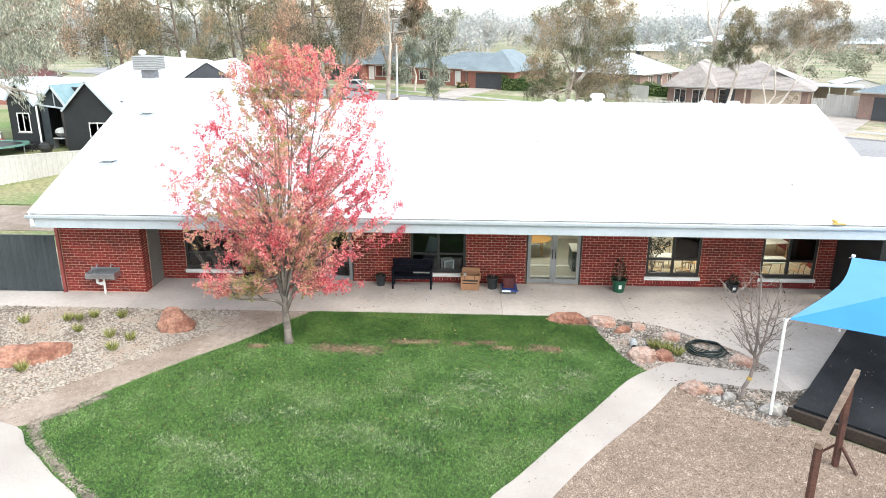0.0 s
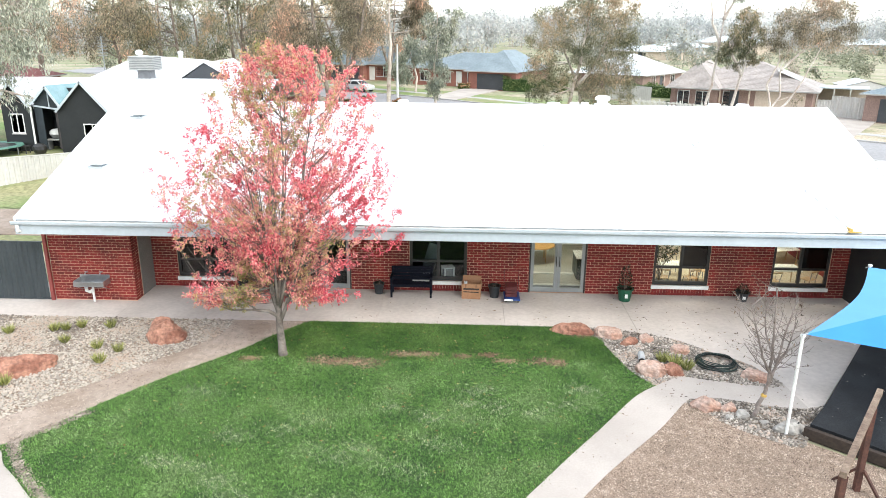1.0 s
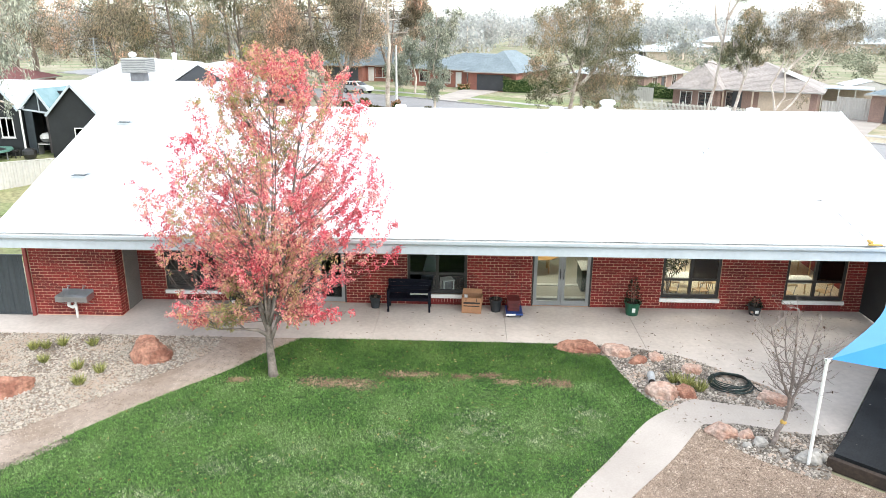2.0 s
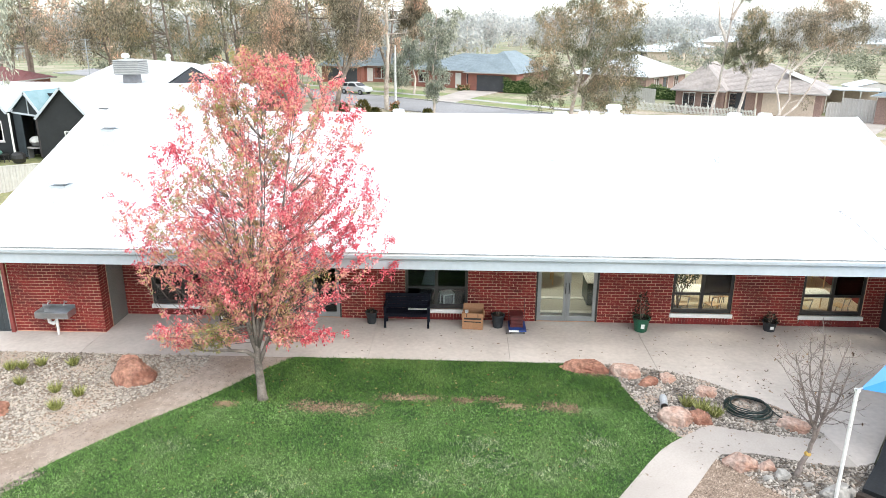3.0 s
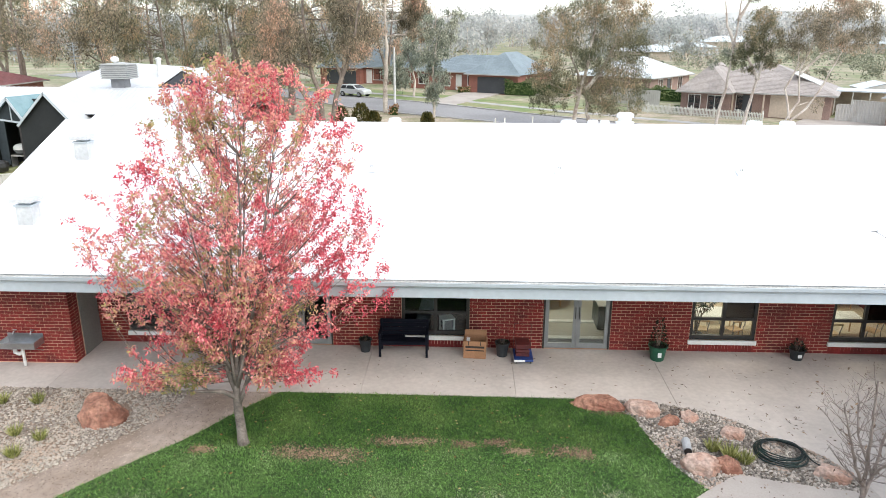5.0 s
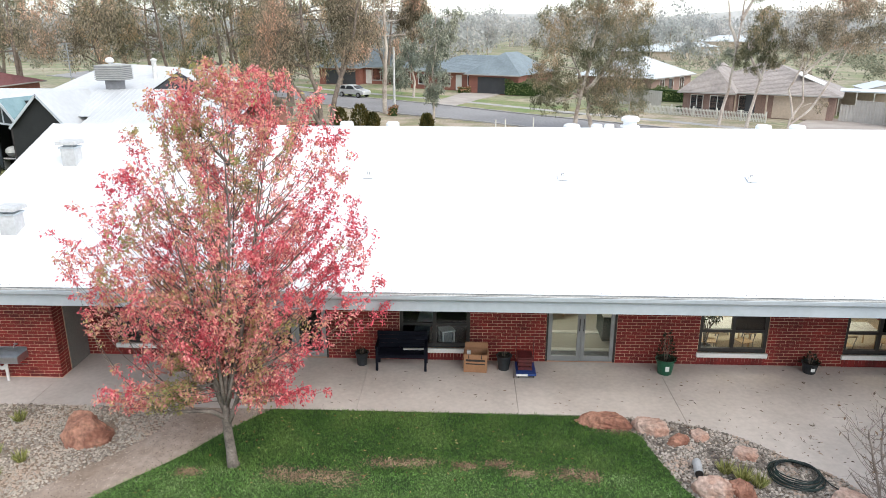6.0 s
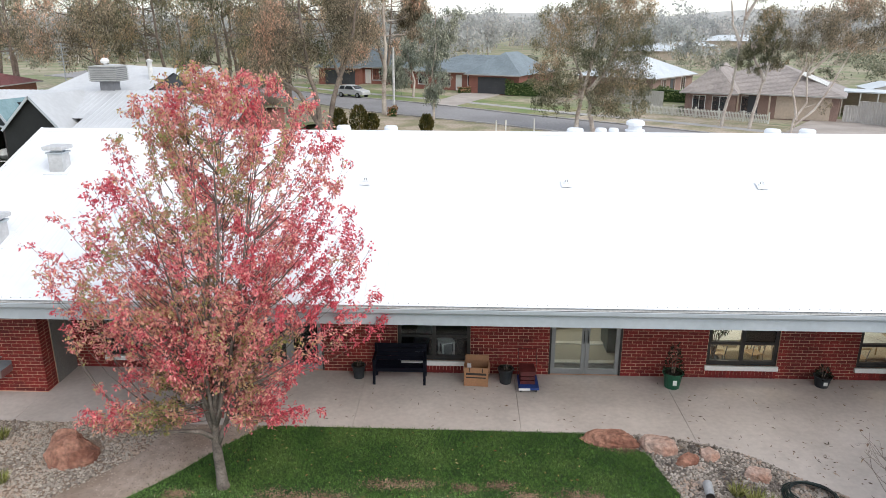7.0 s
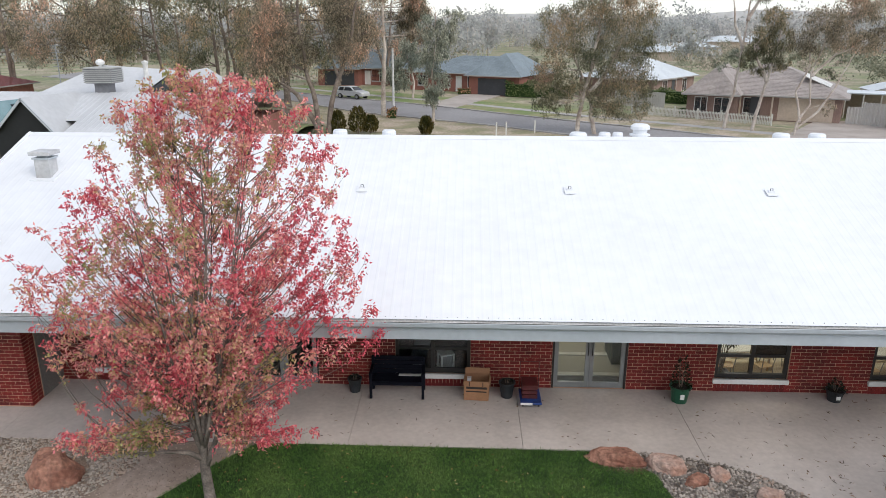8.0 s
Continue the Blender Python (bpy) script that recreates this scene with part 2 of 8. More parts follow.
M_REDPAINT = mat("red_brown_paint", (0.24, 0.05, 0.04), (0.19, 0.04, 0.035), rough=0.55, s1=2)

# ---------------------------------------------------------------- ground and yard
ground = Shape()
gy = [-60, -30, 0, 6000]
gx = [-5000, -60, 60, 5000]
gv = [(x, y, zg(x, y) - 0.06) for y in gy for x in gx]
gf = [(r * 4 + c, r * 4 + c + 1, r * 4 + c + 5, r * 4 + c + 4) for r in range(3) for c in range(3)]
solo("ground", ground.add(gv, gf), M_GROUND, "dry grass and dirt ground reaching the horizon", "ground", kind="structure")

EDGE = -2.52
bed_top = spline([(0.51, EDGE), (1.64, -2.6), (2.49, -2.75), (3.22, -3.03), (3.89, -3.45), (4.46, -4.07), (5.04, -4.54), (5.38, -5.16), (5.52, -5.52)])
bed_low = spline([(5.52, -5.52), (5.40, -5.70), (5.03, -5.72), (4.26, -5.58), (3.36, -5.35), (3.06, -5.39), (2.56, -5.74)])
bed_left = spline([(2.56, -5.74), (2.42, -5.72), (2.03, -5.0), (1.76, -3.95), (1.6, -3.3), (1.2, -2.95), (0.51, EDGE)])
path_inner = spline([(2.56, -5.74), (1.89, -6.33), (0.85, -7.72), (0.11, -8.68), (-0.92, -10.07), (-1.52, -10.8), (-2.6, -12.4)])
path_outer = spline([(5.62, -6.68), (5.25, -6.67), (4.82, -6.61), (4.35, -6.47), (3.75, -6.31), (3.27, -6.36), (2.97, -6.5), (2.09, -7.67), (0.7, -9.26), (-0.41, -10.76), (-1.5, -12.4)])
gravel_dirt = spline([(-8.5, EDGE), (-8.56, -3.47), (-9.16, -4.45), (-10.13, -5.68), (-10.96, -6.71), (-11.71, -7.74), (-12.1, -8.14), (-12.6, -8.5)])
dirt_grass = spline([(-6.35, EDGE), (-7.07, -3.4), (-7.73, -4.39), (-8.7, -5.49), (-9.63, -6.65), (-10.26, -7.58), (-10.71, -8.38), (-11.0, -8.72)])
left_path = spline([(-12.6, -8.5), (-11.29, -8.85), (-10.74, -9.45), (-10.29, -9.83), (-9.61, -10.44), (-8.78, -11.11), (-7.6, -12.4)])

pavement = thing("pavement", label="grey broom-finished concrete verandah paving with saw-cut joints", category="paving", kind="structure")
JOINTS = [-24.0, -15.6, -11.9, -8.2, -4.49, -0.87, 2.75]
for a, b in zip(JOINTS, JOINTS[1:]):
    e = 0.004
    poly = [(a + e, EDGE), (b - e, EDGE), (b - e, 0.1), (a + e, 0.1)]
    if b == 2.75:
        poly = [(a + e, EDGE)] + [q for q in bed_top if q[0] < b - e] + [(b - e, -2.83), (b - e, 0.1), (a + e, 0.1)]
    part("slab", Shape().prism(poly, over(-0.1), over(0.0)), M_CONCRETE, pavement)
apron = [(2.756, 0.1), (2.756, -2.84)] + [q for q in bed_top if q[0] > 2.76] + [(5.62, -6.68), (6.04, -6.5), (8.52, -3.27), (10.6, -0.7), (10.6, 0.1)]
part("slab", Shape().prism(apron, over(-0.1), over(0.0)), M_CONCRETE, pavement)
solo("garden_path", Shape().prism(bed_low + path_inner[1:] + path_outer[::-1], over(-0.08), over(0.012)), M_PATH,
     "pale concrete garden path curving beside the lawn", "path", kind="structure")
solo("side_path", Shape().prism(left_path + [(-16, -12.4), (-16, -8.5)], over(-0.08), over(0.012)), M_PATH,
     "pale concrete path at the corner of the lawn", "path", kind="structure")

lawn_poly = dirt_grass + left_path[5:] + path_inner[::-1][:-1] + bed_left[:-1]
solo("lawn_bed", Shape().prism(lawn_poly, over(-0.08), over(0.004)), M_LAWNBED, "soil and thatch under the mown green lawn", "lawn", kind="structure")
dirt_poly = gravel_dirt + left_path[1:6] + dirt_grass[::-1]
solo("dirt_strip", Shape().prism(dirt_poly, over(-0.08), over(-0.002)), M_DIRT, "trodden bare dirt strip between lawn and pebble bed", "dirt path", kind="structure")
pebble_poly = [(-17.5, EDGE)] + gravel_dirt + [(-16, -8.5), (-17.5, -7.5)]
solo("pebble_bed", Shape().prism(pebble_poly, over(-0.08), over(-0.015)), M_FINEGRAVEL, "soil under the pale pebble bed", "garden bed", kind="structure")
bed_poly = bed_top[:-1] + bed_low[:-1] + bed_left[:-1]
solo("rock_bed", Shape().prism(bed_poly, over(-0.08), over(-0.01)), M_SOIL, "soil under the pebble and rock bed", "garden bed", kind="structure")
bed2_low = spline([(2.97, -6.5), (3.3, -6.93), (3.73, -7.53), (4.3, -7.96), (4.77, -8.2), (5.0, -8.0)])
bed2_poly = bed2_low + [(5.22, -7.55), (6.04, -6.52)] + [q for q in path_outer if q[0] > 2.98]
solo("tree_bed", Shape().prism(bed2_poly, over(-0.08), over(-0.012)), M_SOIL, "dark soil and pebble bed round the bare tree", "garden bed", kind="structure")
yard_poly = [q for q in path_outer if q[0] <= 2.98][::-1] + bed2_low[1:] + [(6.4, -9.13), (9.5, -11.6), (8, -14), (-1.5, -14)]
solo("gravel_yard", Shape().prism(yard_poly, over(-0.08), over(-0.005)), M_FINEGRAVEL, "tan fine gravel play yard", "gravel", kind="structure")

# ---------------------------------------------------------------- main building: walls with openings
WX0, WX1, TOP = -11.95, 10.2, 2.5
WIN_Z = (0.33, 2.05)
OPENINGS = [(-11.02, -9.22, *WIN_Z), (-7.25, -5.56, 0.0, 2.15), (-3.73, -1.95, *WIN_Z), (-0.03, 1.73, 0.0, 2.15), (3.78, 5.48, *WIN_Z), (7.37, 9.1, *WIN_Z)]


def cut_wall(x0, x1, z0, z1, openings):
    """The rectangles that are left of a wall round its openings."""
    xs = sorted({x0, x1, *[o[0] for o in openings], *[o[1] for o in openings]})
    out = []
    for a, b in zip(xs, xs[1:]):
        cuts = sorted((o[2], o[3]) for o in openings if o[0] <= a and o[1] >= b)
        z = z0
        for c0, c1 in cuts:
            if c0 > z:
                out.append((a, b, z, c0))
            z = c1
        if z < z1:
            out.append((a, b, z, z1))
    return out


wall = Shape()
for a, b, c, d in cut_wall(WX0, WX1, -0.1, TOP, OPENINGS):
    wall.box(a, b, 0.01, 0.22, c, d)
wall_south = solo("wall_south", wall, M_MORTAR, "red brick front wall with pale mortar under the verandah", "brick wall", kind="structure")


def brick_rows(x0, x1, z1, openings):
    """Places of the bricks of a stretcher-bond wall: x, z, length."""
    out, L, H = [], 0.24, 0.086
    for r in range(int(z1 / H)):
        z = r * H
        blocked = sorted((o[0], o[1]) for o in openings if o[2] - 0.23 < z + H * 0.6 and o[3] > z + H * 0.4)
        free, x = [], x0
        for a, b in blocked:
            if a > x:
                free.append((x, a))
            x = max(x, b)
        if x < x1:
            free.append((x, x1))
        for a, b in free:
            k = math.floor((a - x0) / L) * L + x0 - (L / 2 if r % 2 else 0)
            while k < b:
                s, e = max(k + 0.005, a + 0.003), min(k + L - 0.005, b - 0.003)
                if e - s > 0.03:
                    out.append((s, z + 0.005, e - s))
                k += L
    return out


rows = brick_rows(WX0, WX1, 2.45, [o for o in OPENINGS])
near = [b for b in rows if 1.73 < b[0] < 3.78][:300]
rest = Shape()
taken = set(near)
for x, z, w in rows:
    if (x, z, w) not in taken:
        rest.box(x, x + w, 0.006, 0.02, z, z + 0.076)
rest_bricks = part("brick_courses", rest, M_BRICK, wall_south, "red clay bricks in stretcher bond", kind="stuff")
brick_meshes = {}
brick_list = list(near)

# left block that stands forward
block = thing("wall_block", label="projecting red brick store block at the verandah end", category="brick wall", kind="structure")
BX0, BX1, BY = -14.28, -11.80, -1.3
part("core", Shape().box(BX0 + 0.012, BX1 - 0.012, BY + 0.012, 0.3, -0.1, TOP), M_MORTAR, block)
bb = Shape()
for x, z, w in brick_rows(BX0, BX1, 2.45, []):
    bb.box(x, x + w, BY + 0.008, BY + 0.02, z, z + 0.076)
for r in range(28):
    for k in range(2):
        y0 = BY + 0.12 * (r % 2) + 0.24 * k - (0.12 if r % 2 else 0)
        y0, y1 = max(y0, BY + 0.0), min(y0 + 0.23, BY + 0.42)
        if y1 - y0 > 0.04:
            bb.box(BX1 - 0.02, BX1 - 0.008, y0 + 0.004, y1, r * 0.086 + 0.005, r * 0.086 + 0.081)
part("brick_courses", bb, M_BRICK, block, "red clay bricks in stretcher bond", kind="stuff")
part("side_panel", Shape().box(BX1 - 0.011, BX1 + 0.006, BY + 0.45, 0.0, 0.0, TOP), M_GREYPANEL, block, "grey rendered side panel")
part("corner_post", Shape().box(BX0 - 0.09, BX0 - 0.001, BY - 0.09, BY + 0.0, -0.03, TOP), M_REDPAINT, block, "red-brown painted corner post")
solo("wall_link", Shape().box(BX1, WX0 + 0.0, 0.0, 0.22, -0.1, TOP) if BX1 < WX0 else Shape().box(WX0 - 0.3, WX0, 0.012, 0.22, -0.1, TOP), M_MORTAR, "short brick return", "wall", kind="structure")
# closing walls
solo("wall_west", Shape().box(BX0 + 0.02, BX0 + 0.2, 0.3, 9.9, -0.1, 2.5), M_BRICK, "brick side wall", "wall", kind="structure")
solo("wall_east", Shape().box(10.0, 10.2, 0.22, 9.9, -0.1, 2.5), M_BRICK, "brick side wall", "wall", kind="structure")
solo("wall_north", Shape().box(BX0 + 0.02, 10.2, 9.9, 10.1, -0.1, 2.5), M_BRICK, "brick rear wall", "wall", kind="structure")

# ---------------------------------------------------------------- roof
RX0, RX1 = -14.3, 10.3
EY, EZ, RY, RZ = -2.56, 2.80, 4.30, 5.34
roof = thing("roof", label="white ribbed steel gable roof over the long brick building", category="roof", kind="structure")


def ribbed(x0, x1, ya, za, yb, zb, step=0.2, rib=0.0025):
    s = Shape()
    prof = []
    x = x0
    while x < x1 - 1e-6:
        prof += [(x, 0), (x + step * 0.62, 0), (x + step * 0.72, rib), (x + step * 0.90, rib)]
        x += step
    prof.append((x1, 0))
    n = len(prof)
    vs = [(px, ya, za + h) for px, h in prof] + [(px, yb, zb + h) for px, h in prof]
    return s.add(vs, [(i, i + 1, n + i + 1, n + i) for i in range(n - 1)])


part("roof_sheet", ribbed(RX0, RX1, EY, EZ, RY, RZ), M_ROOF, roof)
part("roof_sheet", ribbed(RX0, RX1, RY, RZ, 11.2, EZ), M_ROOF, roof)
part("ridge_cap", Shape().add([(RX0, RY - 0.16, RZ - 0.054), (RX0, RY, RZ + 0.03), (RX0, RY + 0.16, RZ - 0.054), (RX1, RY - 0.16, RZ - 0.054), (RX1, RY, RZ + 0.03), (RX1, RY + 0.16, RZ - 0.054)],
                              [(0, 3, 4, 1), (1, 4, 5, 2)]), M_ROOF, roof)
for x, s in ((RX0, 1), (RX1, -1)):
    part("verge_trim", Shape().bar((x, EY, EZ + 0.0), (x, RY, RZ + 0.0), 0.06, 0.10), M_ROOF, roof)
    part("barge_board", Shape().bar((x + s * 0.02, EY, EZ - 0.14), (x + s * 0.02, RY, RZ - 0.14), 0.04, 0.2), M_FASCIA, roof)
part("underlay", Shape().add([(RX0, EY, EZ - 0.06), (RX1, EY, EZ - 0.06), (RX1, RY, RZ - 0.06), (RX0, RY, RZ - 0.06), (RX0, 11.2, EZ - 0.06), (RX1, 11.2, EZ - 0.06)],
                             [(0, 1, 2, 3), (3, 2, 5, 4)]), M_SOFFIT, roof)
part("fascia", Shape().box(RX0, RX1, -2.60, -2.56, 2.40, 2.72), M_FASCIA, roof, "blue-grey painted steel fascia")
gut = Shape()
gprof = [(-2.56, 2.66), (-2.66, 2.66), (-2.70, 2.70), (-2.71, 2.775), (-2.70, 2.785), (-2.685, 2.775), (-2.67, 2.70), (-2.57, 2.69)]
n = len(gprof)
gut.add([(x, y, z) for x in (RX0 - 0.05, RX1 + 0.05) for y, z in gprof], [(i, i + n, i + 1 + n, i + 1) for i in range(n - 1)])
part("gutter", gut, M_FASCIA, roof, "blue-grey steel gutter")
part("soffit", Shape().box(RX0, RX1, -2.56, 0.01, 2.42, 2.44), M_SOFFIT, roof, "near-white verandah lining that bounces light downwards")
part("gable_infill", Shape().add([(RX0 + 0.2, 0, 2.4), (RX0 + 0.2, 10, 2.4), (RX0 + 0.2, RY, RZ - 0.1)], [(0, 1, 2)]).add([(RX1 - 0.2, 0, 2.4), (RX1 - 0.2, 10, 2.4), (RX1 - 0.2, RY, RZ - 0.1)], [(0, 1, 2)]), M_FASCIA, roof)
part("downpipe", Shape().tube([(RX0 + 0.1, -2.64, 2.68), (RX0 + 0.1, -2.64, 2.5), (RX0 + 0.18, -2.3, 2.36)], 0.05, 8), M_WHITE, roof, "white downpipe elbow")
screws = Shape()
k = RX0 + 0.05
while k < RX1:
    screws.box(k, k + 0.010, EY + 0.06, EY + 0.072, EZ + 0.02, EZ + 0.034)
    k += 0.2
part("roof_screws", screws, M_DARKSTEEL, roof, "grey screw heads along the eave", kind="stuff")

# ---------------------------------------------------------------- windows, doors and rooms
M_SCREEN = glass_mat("insect_mesh", (0.16, 0.15, 0.14))


def window(name, x0, x1, z0, z1, transom, label):
    w = thing(name, label=label, category="window", kind="structure")
    f, y0, y1, xm = 0.085, 0.05, 0.13, (x0 + x1) / 2
    fr = Shape()
    for a, b in ((x0, x0 + f), (xm - f / 2, xm + f / 2), (x1 - f, x1)):
        fr.box(a, b, y0, y1, z0, z1)
    for a, b in ((x0 + f, xm - f / 2), (xm + f / 2, x1 - f)):
        for c, d in ((z0, z0 + f * 1.3), (transom - 0.035, transom + 0.035), (z1 - f, z1)):
            fr.box(a, b, y0, y1, c, d)
        for c, d in ((z0 + f * 1.3, transom - 0.035), (transom + 0.035, z1 - f)):
            p = part("pane", Shape().box(a, b, 0.088, 0.092, c, d), M_GLASS, w)
            p.visible_shadow = False
    part("window_frame", fr, M_BLACKFRAME, w, "black aluminium frame")
    part("window_sill", Shape().box(x0 - 0.03, x1 + 0.03, -0.05, 0.05, z0 - 0.115, z0), M_WHITE, w, "white painted sill", bevel=0.006)
    if x0 > 3:
        part("insect_screen", Shape().box(xm + f / 2, x1 - f, 0.072, 0.074, transom + 0.035, z1 - f), M_SCREEN, w, "dark insect screen over the upper pane")
    course = Shape()
    k = x0
    while k < x1 - 0.04:
        course.box(k + 0.005, min(k + 0.081, x1), -0.004, 0.02, max(z0 - 0.33, 0.005), z0 - 0.125)
        k += 0.086
    part("brick_course", course, M_BRICK, w, "upright bricks under the sill", kind="stuff")
    return w


for i, (o, tz) in enumerate(zip([OPENINGS[0], OPENINGS[2], OPENINGS[4], OPENINGS[5]], (0.88, 0.96, 0.90, 0.90))):
    window("window_%d" % (i + 1), *o, tz, "black-framed four-pane window with white sill in brick wall")


def double_door(name, x0, x1, z1):
    d = thing(name, label="silver aluminium glazed double doors standing closed", category="door", kind="structure")
    f = 0.05
    part("door_frame", Shape().box(x0, x0 + f, 0.02, 0.16, 0.0, z1).box(x1 - f, x1, 0.02, 0.16, 0.0, z1).box(x0 + f, x1 - f, 0.02, 0.16, z1 - f, z1), M_BLACKFRAME, d, "dark outer frame")
    xm = (x0 + x1) / 2
    for a, b, hx in ((x0 + f + 0.004, xm - 0.003, xm - 0.05), (xm + 0.003, x1 - f - 0.004, xm + 0.05)):
        lf = Shape()
        st = 0.095
        lf.box(a, a + st, 0.04, 0.09, 0.015, z1 - f - 0.01).box(b - st, b, 0.04, 0.09, 0.015, z1 - f - 0.01)
        lf.box(a + st, b - st, 0.04, 0.09, 0.015, 0.16).box(a + st, b - st, 0.04, 0.09, z1 - f - 0.13, z1 - f - 0.01)
        leaf = part("door_leaf", lf, M_ALU, d, "silver aluminium leaf", bevel=0.004)
        p = part("pane", Shape().box(a + st, b - st, 0.062, 0.066, 0.16, z1 - f - 0.13), M_GLASS, leaf)
        p.visible_shadow = False
        part("handle", Shape().tube([(hx, 0.03, 0.85), (hx, -0.01, 0.87), (hx, -0.01, 1.15), (hx, 0.03, 1.17)], 0.012, 6), M_BLACKFRAME, leaf, "dark pull handle")
    return d


double_door("door_1", OPENINGS[3][0], OPENINGS[3][1], 2.15)
double_door("door_2", OPENINGS[1][0], OPENINGS[1][1], 2.15)

M_FLOOR = mat("tan_vinyl", (0.50, 0.42, 0.30), (0.44, 0.37, 0.27), rough=0.4, s1=1, s2=10, fine=0.08, bump=0.02)
M_CARPET = mat("dark_carpet", (0.10, 0.10, 0.105), (0.07, 0.07, 0.075), rough=0.95, s1=2, s2=50, fine=0.3, bump=0.3)
M_PLASTER = mat("cream_plaster", (0.70, 0.655, 0.57), rough=0.8, s1=1, s2=8, fine=0.04, bump=0.03)
M_CEIL = mat("ceiling_board", (0.75, 0.74, 0.70), rough=0.9, s1=1, s2=20, fine=0.04)
M_PINE = mat("pale_timber", (0.55, 0.38, 0.21), (0.47, 0.31, 0.16), rough=0.5, s1=3, s2=40, fine=0.12, bump=0.05)
M_OFFWHITE = mat("off_white_laminate", (0.70, 0.69, 0.65), rough=0.4, s1=2, fine=0.05, bump=0.02)
M_GREYPLASTIC = mat("grey_plastic", (0.22, 0.22, 0.23), rough=0.5, s1=3, fine=0.08)
M_GREYFLOOR = mat("grey_beige_vinyl", (0.40, 0.385, 0.33), (0.35, 0.335, 0.29), rough=0.4, s1=1, s2=10, fine=0.08, bump=0.02)
solo("room_floor", Shape().box(-1.25, 2.5, 0.22, 5.19, -0.05, 0.005), M_GREYFLOOR, "grey-beige vinyl floor behind the glazed doors", "floor", kind="structure")
dm = thing("door_mat", (0, 0, 0), 0, "dark ribbed entrance mat inside the glazed doors", "door mat")
part("backing", Shape().box(0.0, 1.75, 0.24, 0.62, 0.006, 0.014), M_BLACKFRAME, dm)
for k in range(9):
    part("rib", Shape().box(0.0, 1.75, 0.25 + k * 0.042, 0.27 + k * 0.042, 0.014, 0.024), M_GREYPLASTIC, dm)
for y_, z_ in ((0.64, 0.03), (1.78, 0.03)):
    solo("floor_strip", Shape().box(-0.1, 1.9, y_, y_ + 0.16, 0.006, z_), M_OFFWHITE, "white floor strip crossing the entrance", "floor strip", "floor strips")
rt = thing("round_table", (0.55, 3.3, 0.005), 0, "low round orange timber table in the entrance room", "table")
part("tabletop", Shape().lathe([(0.0, 0.55), (0.6, 0.55), (0.62, 0.57), (0.6, 0.59), (0.0, 0.59)], 24), mat("orange_timber", (0.50, 0.27, 0.09), (0.42, 0.22, 0.07), rough=0.4, s1=3), rt, "orange timber top")
for k in range(4):
    part("leg", Shape().tube([(0.4 * math.cos(k * 1.571 + 0.78), 0.4 * math.sin(k * 1.571 + 0.78), 0), (0.38 * math.cos(k * 1.571 + 0.78), 0.38 * math.sin(k * 1.571 + 0.78), 0.55)], 0.025, 8), M_PINE, rt)
solo("room_floor", Shape().box(2.6, 9.99, 0.22, 5.19, -0.05, 0.005), M_FLOOR, "tan vinyl floor of the lit classroom", "floor", kind="structure")
solo("room_floor", Shape().box(BX0 + 0.21, -1.35, 0.23, 9.89, -0.05, 0.005), M_CARPET, "dark carpet of the unlit classroom", "floor", kind="structure")
solo("ceiling", Shape().box(BX0 + 0.21, 9.99, 0.23, 9.89, 2.45, 2.49), M_CEIL, "white ceiling board", "ceiling", kind="structure")
for nm, x in (("wall_partition", -1.3), ("wall_partition", 2.55)):
    solo(nm, Shape().box(x - 0.05, x + 0.05, 0.225, 9.88, 0.006, 2.449), M_PLASTER, "cream plaster partition wall", "wall", kind="structure")
solo("wall_lining", Shape().box(-1.25, 9.99, 5.2, 5.3, 0.006, 2.449), M_PLASTER, "cream plaster rear room wall", "wall", kind="structure")
for i, (x, y, e, sx) in enumerate(((0.6, 2.6, 18, 1.2), (4.6, 2.4, 32, 1.4), (8.0, 2.4, 27, 1.4))):
    la = new("ceiling_lamp", bpy.data.lights.new("ceiling_lamp", "AREA"))
    la.data.shape, la.data.size, la.data.size_y, la.data.energy, la.data.color = "RECTANGLE", sx, 0.6, e, (1.0, 0.89, 0.73)
    la.matrix_world = pose(x, y, 2.43)


def table(x, y, rz, w=1.3, d=0.75, h=0.58, top=None):
    t = thing("classroom_table", (x, y, 0.005), rz, "low pale laminate classroom table by the window", "table", "classroom tables")
    part("tabletop", Shape().box(-w / 2, w / 2, -d / 2, d / 2, h - 0.03, h), top or M_OFFWHITE, t, bevel=0.008)
    for sx in (-1, 1):
        for sy in (-1, 1):
            part("leg", Shape().tube([(sx * (w / 2 - 0.08), sy * (d / 2 - 0.08), 0), (sx * (w / 2 - 0.08), sy * (d / 2 - 0.08), h - 0.03)], 0.02, 8), M_PINE, t)
    return t


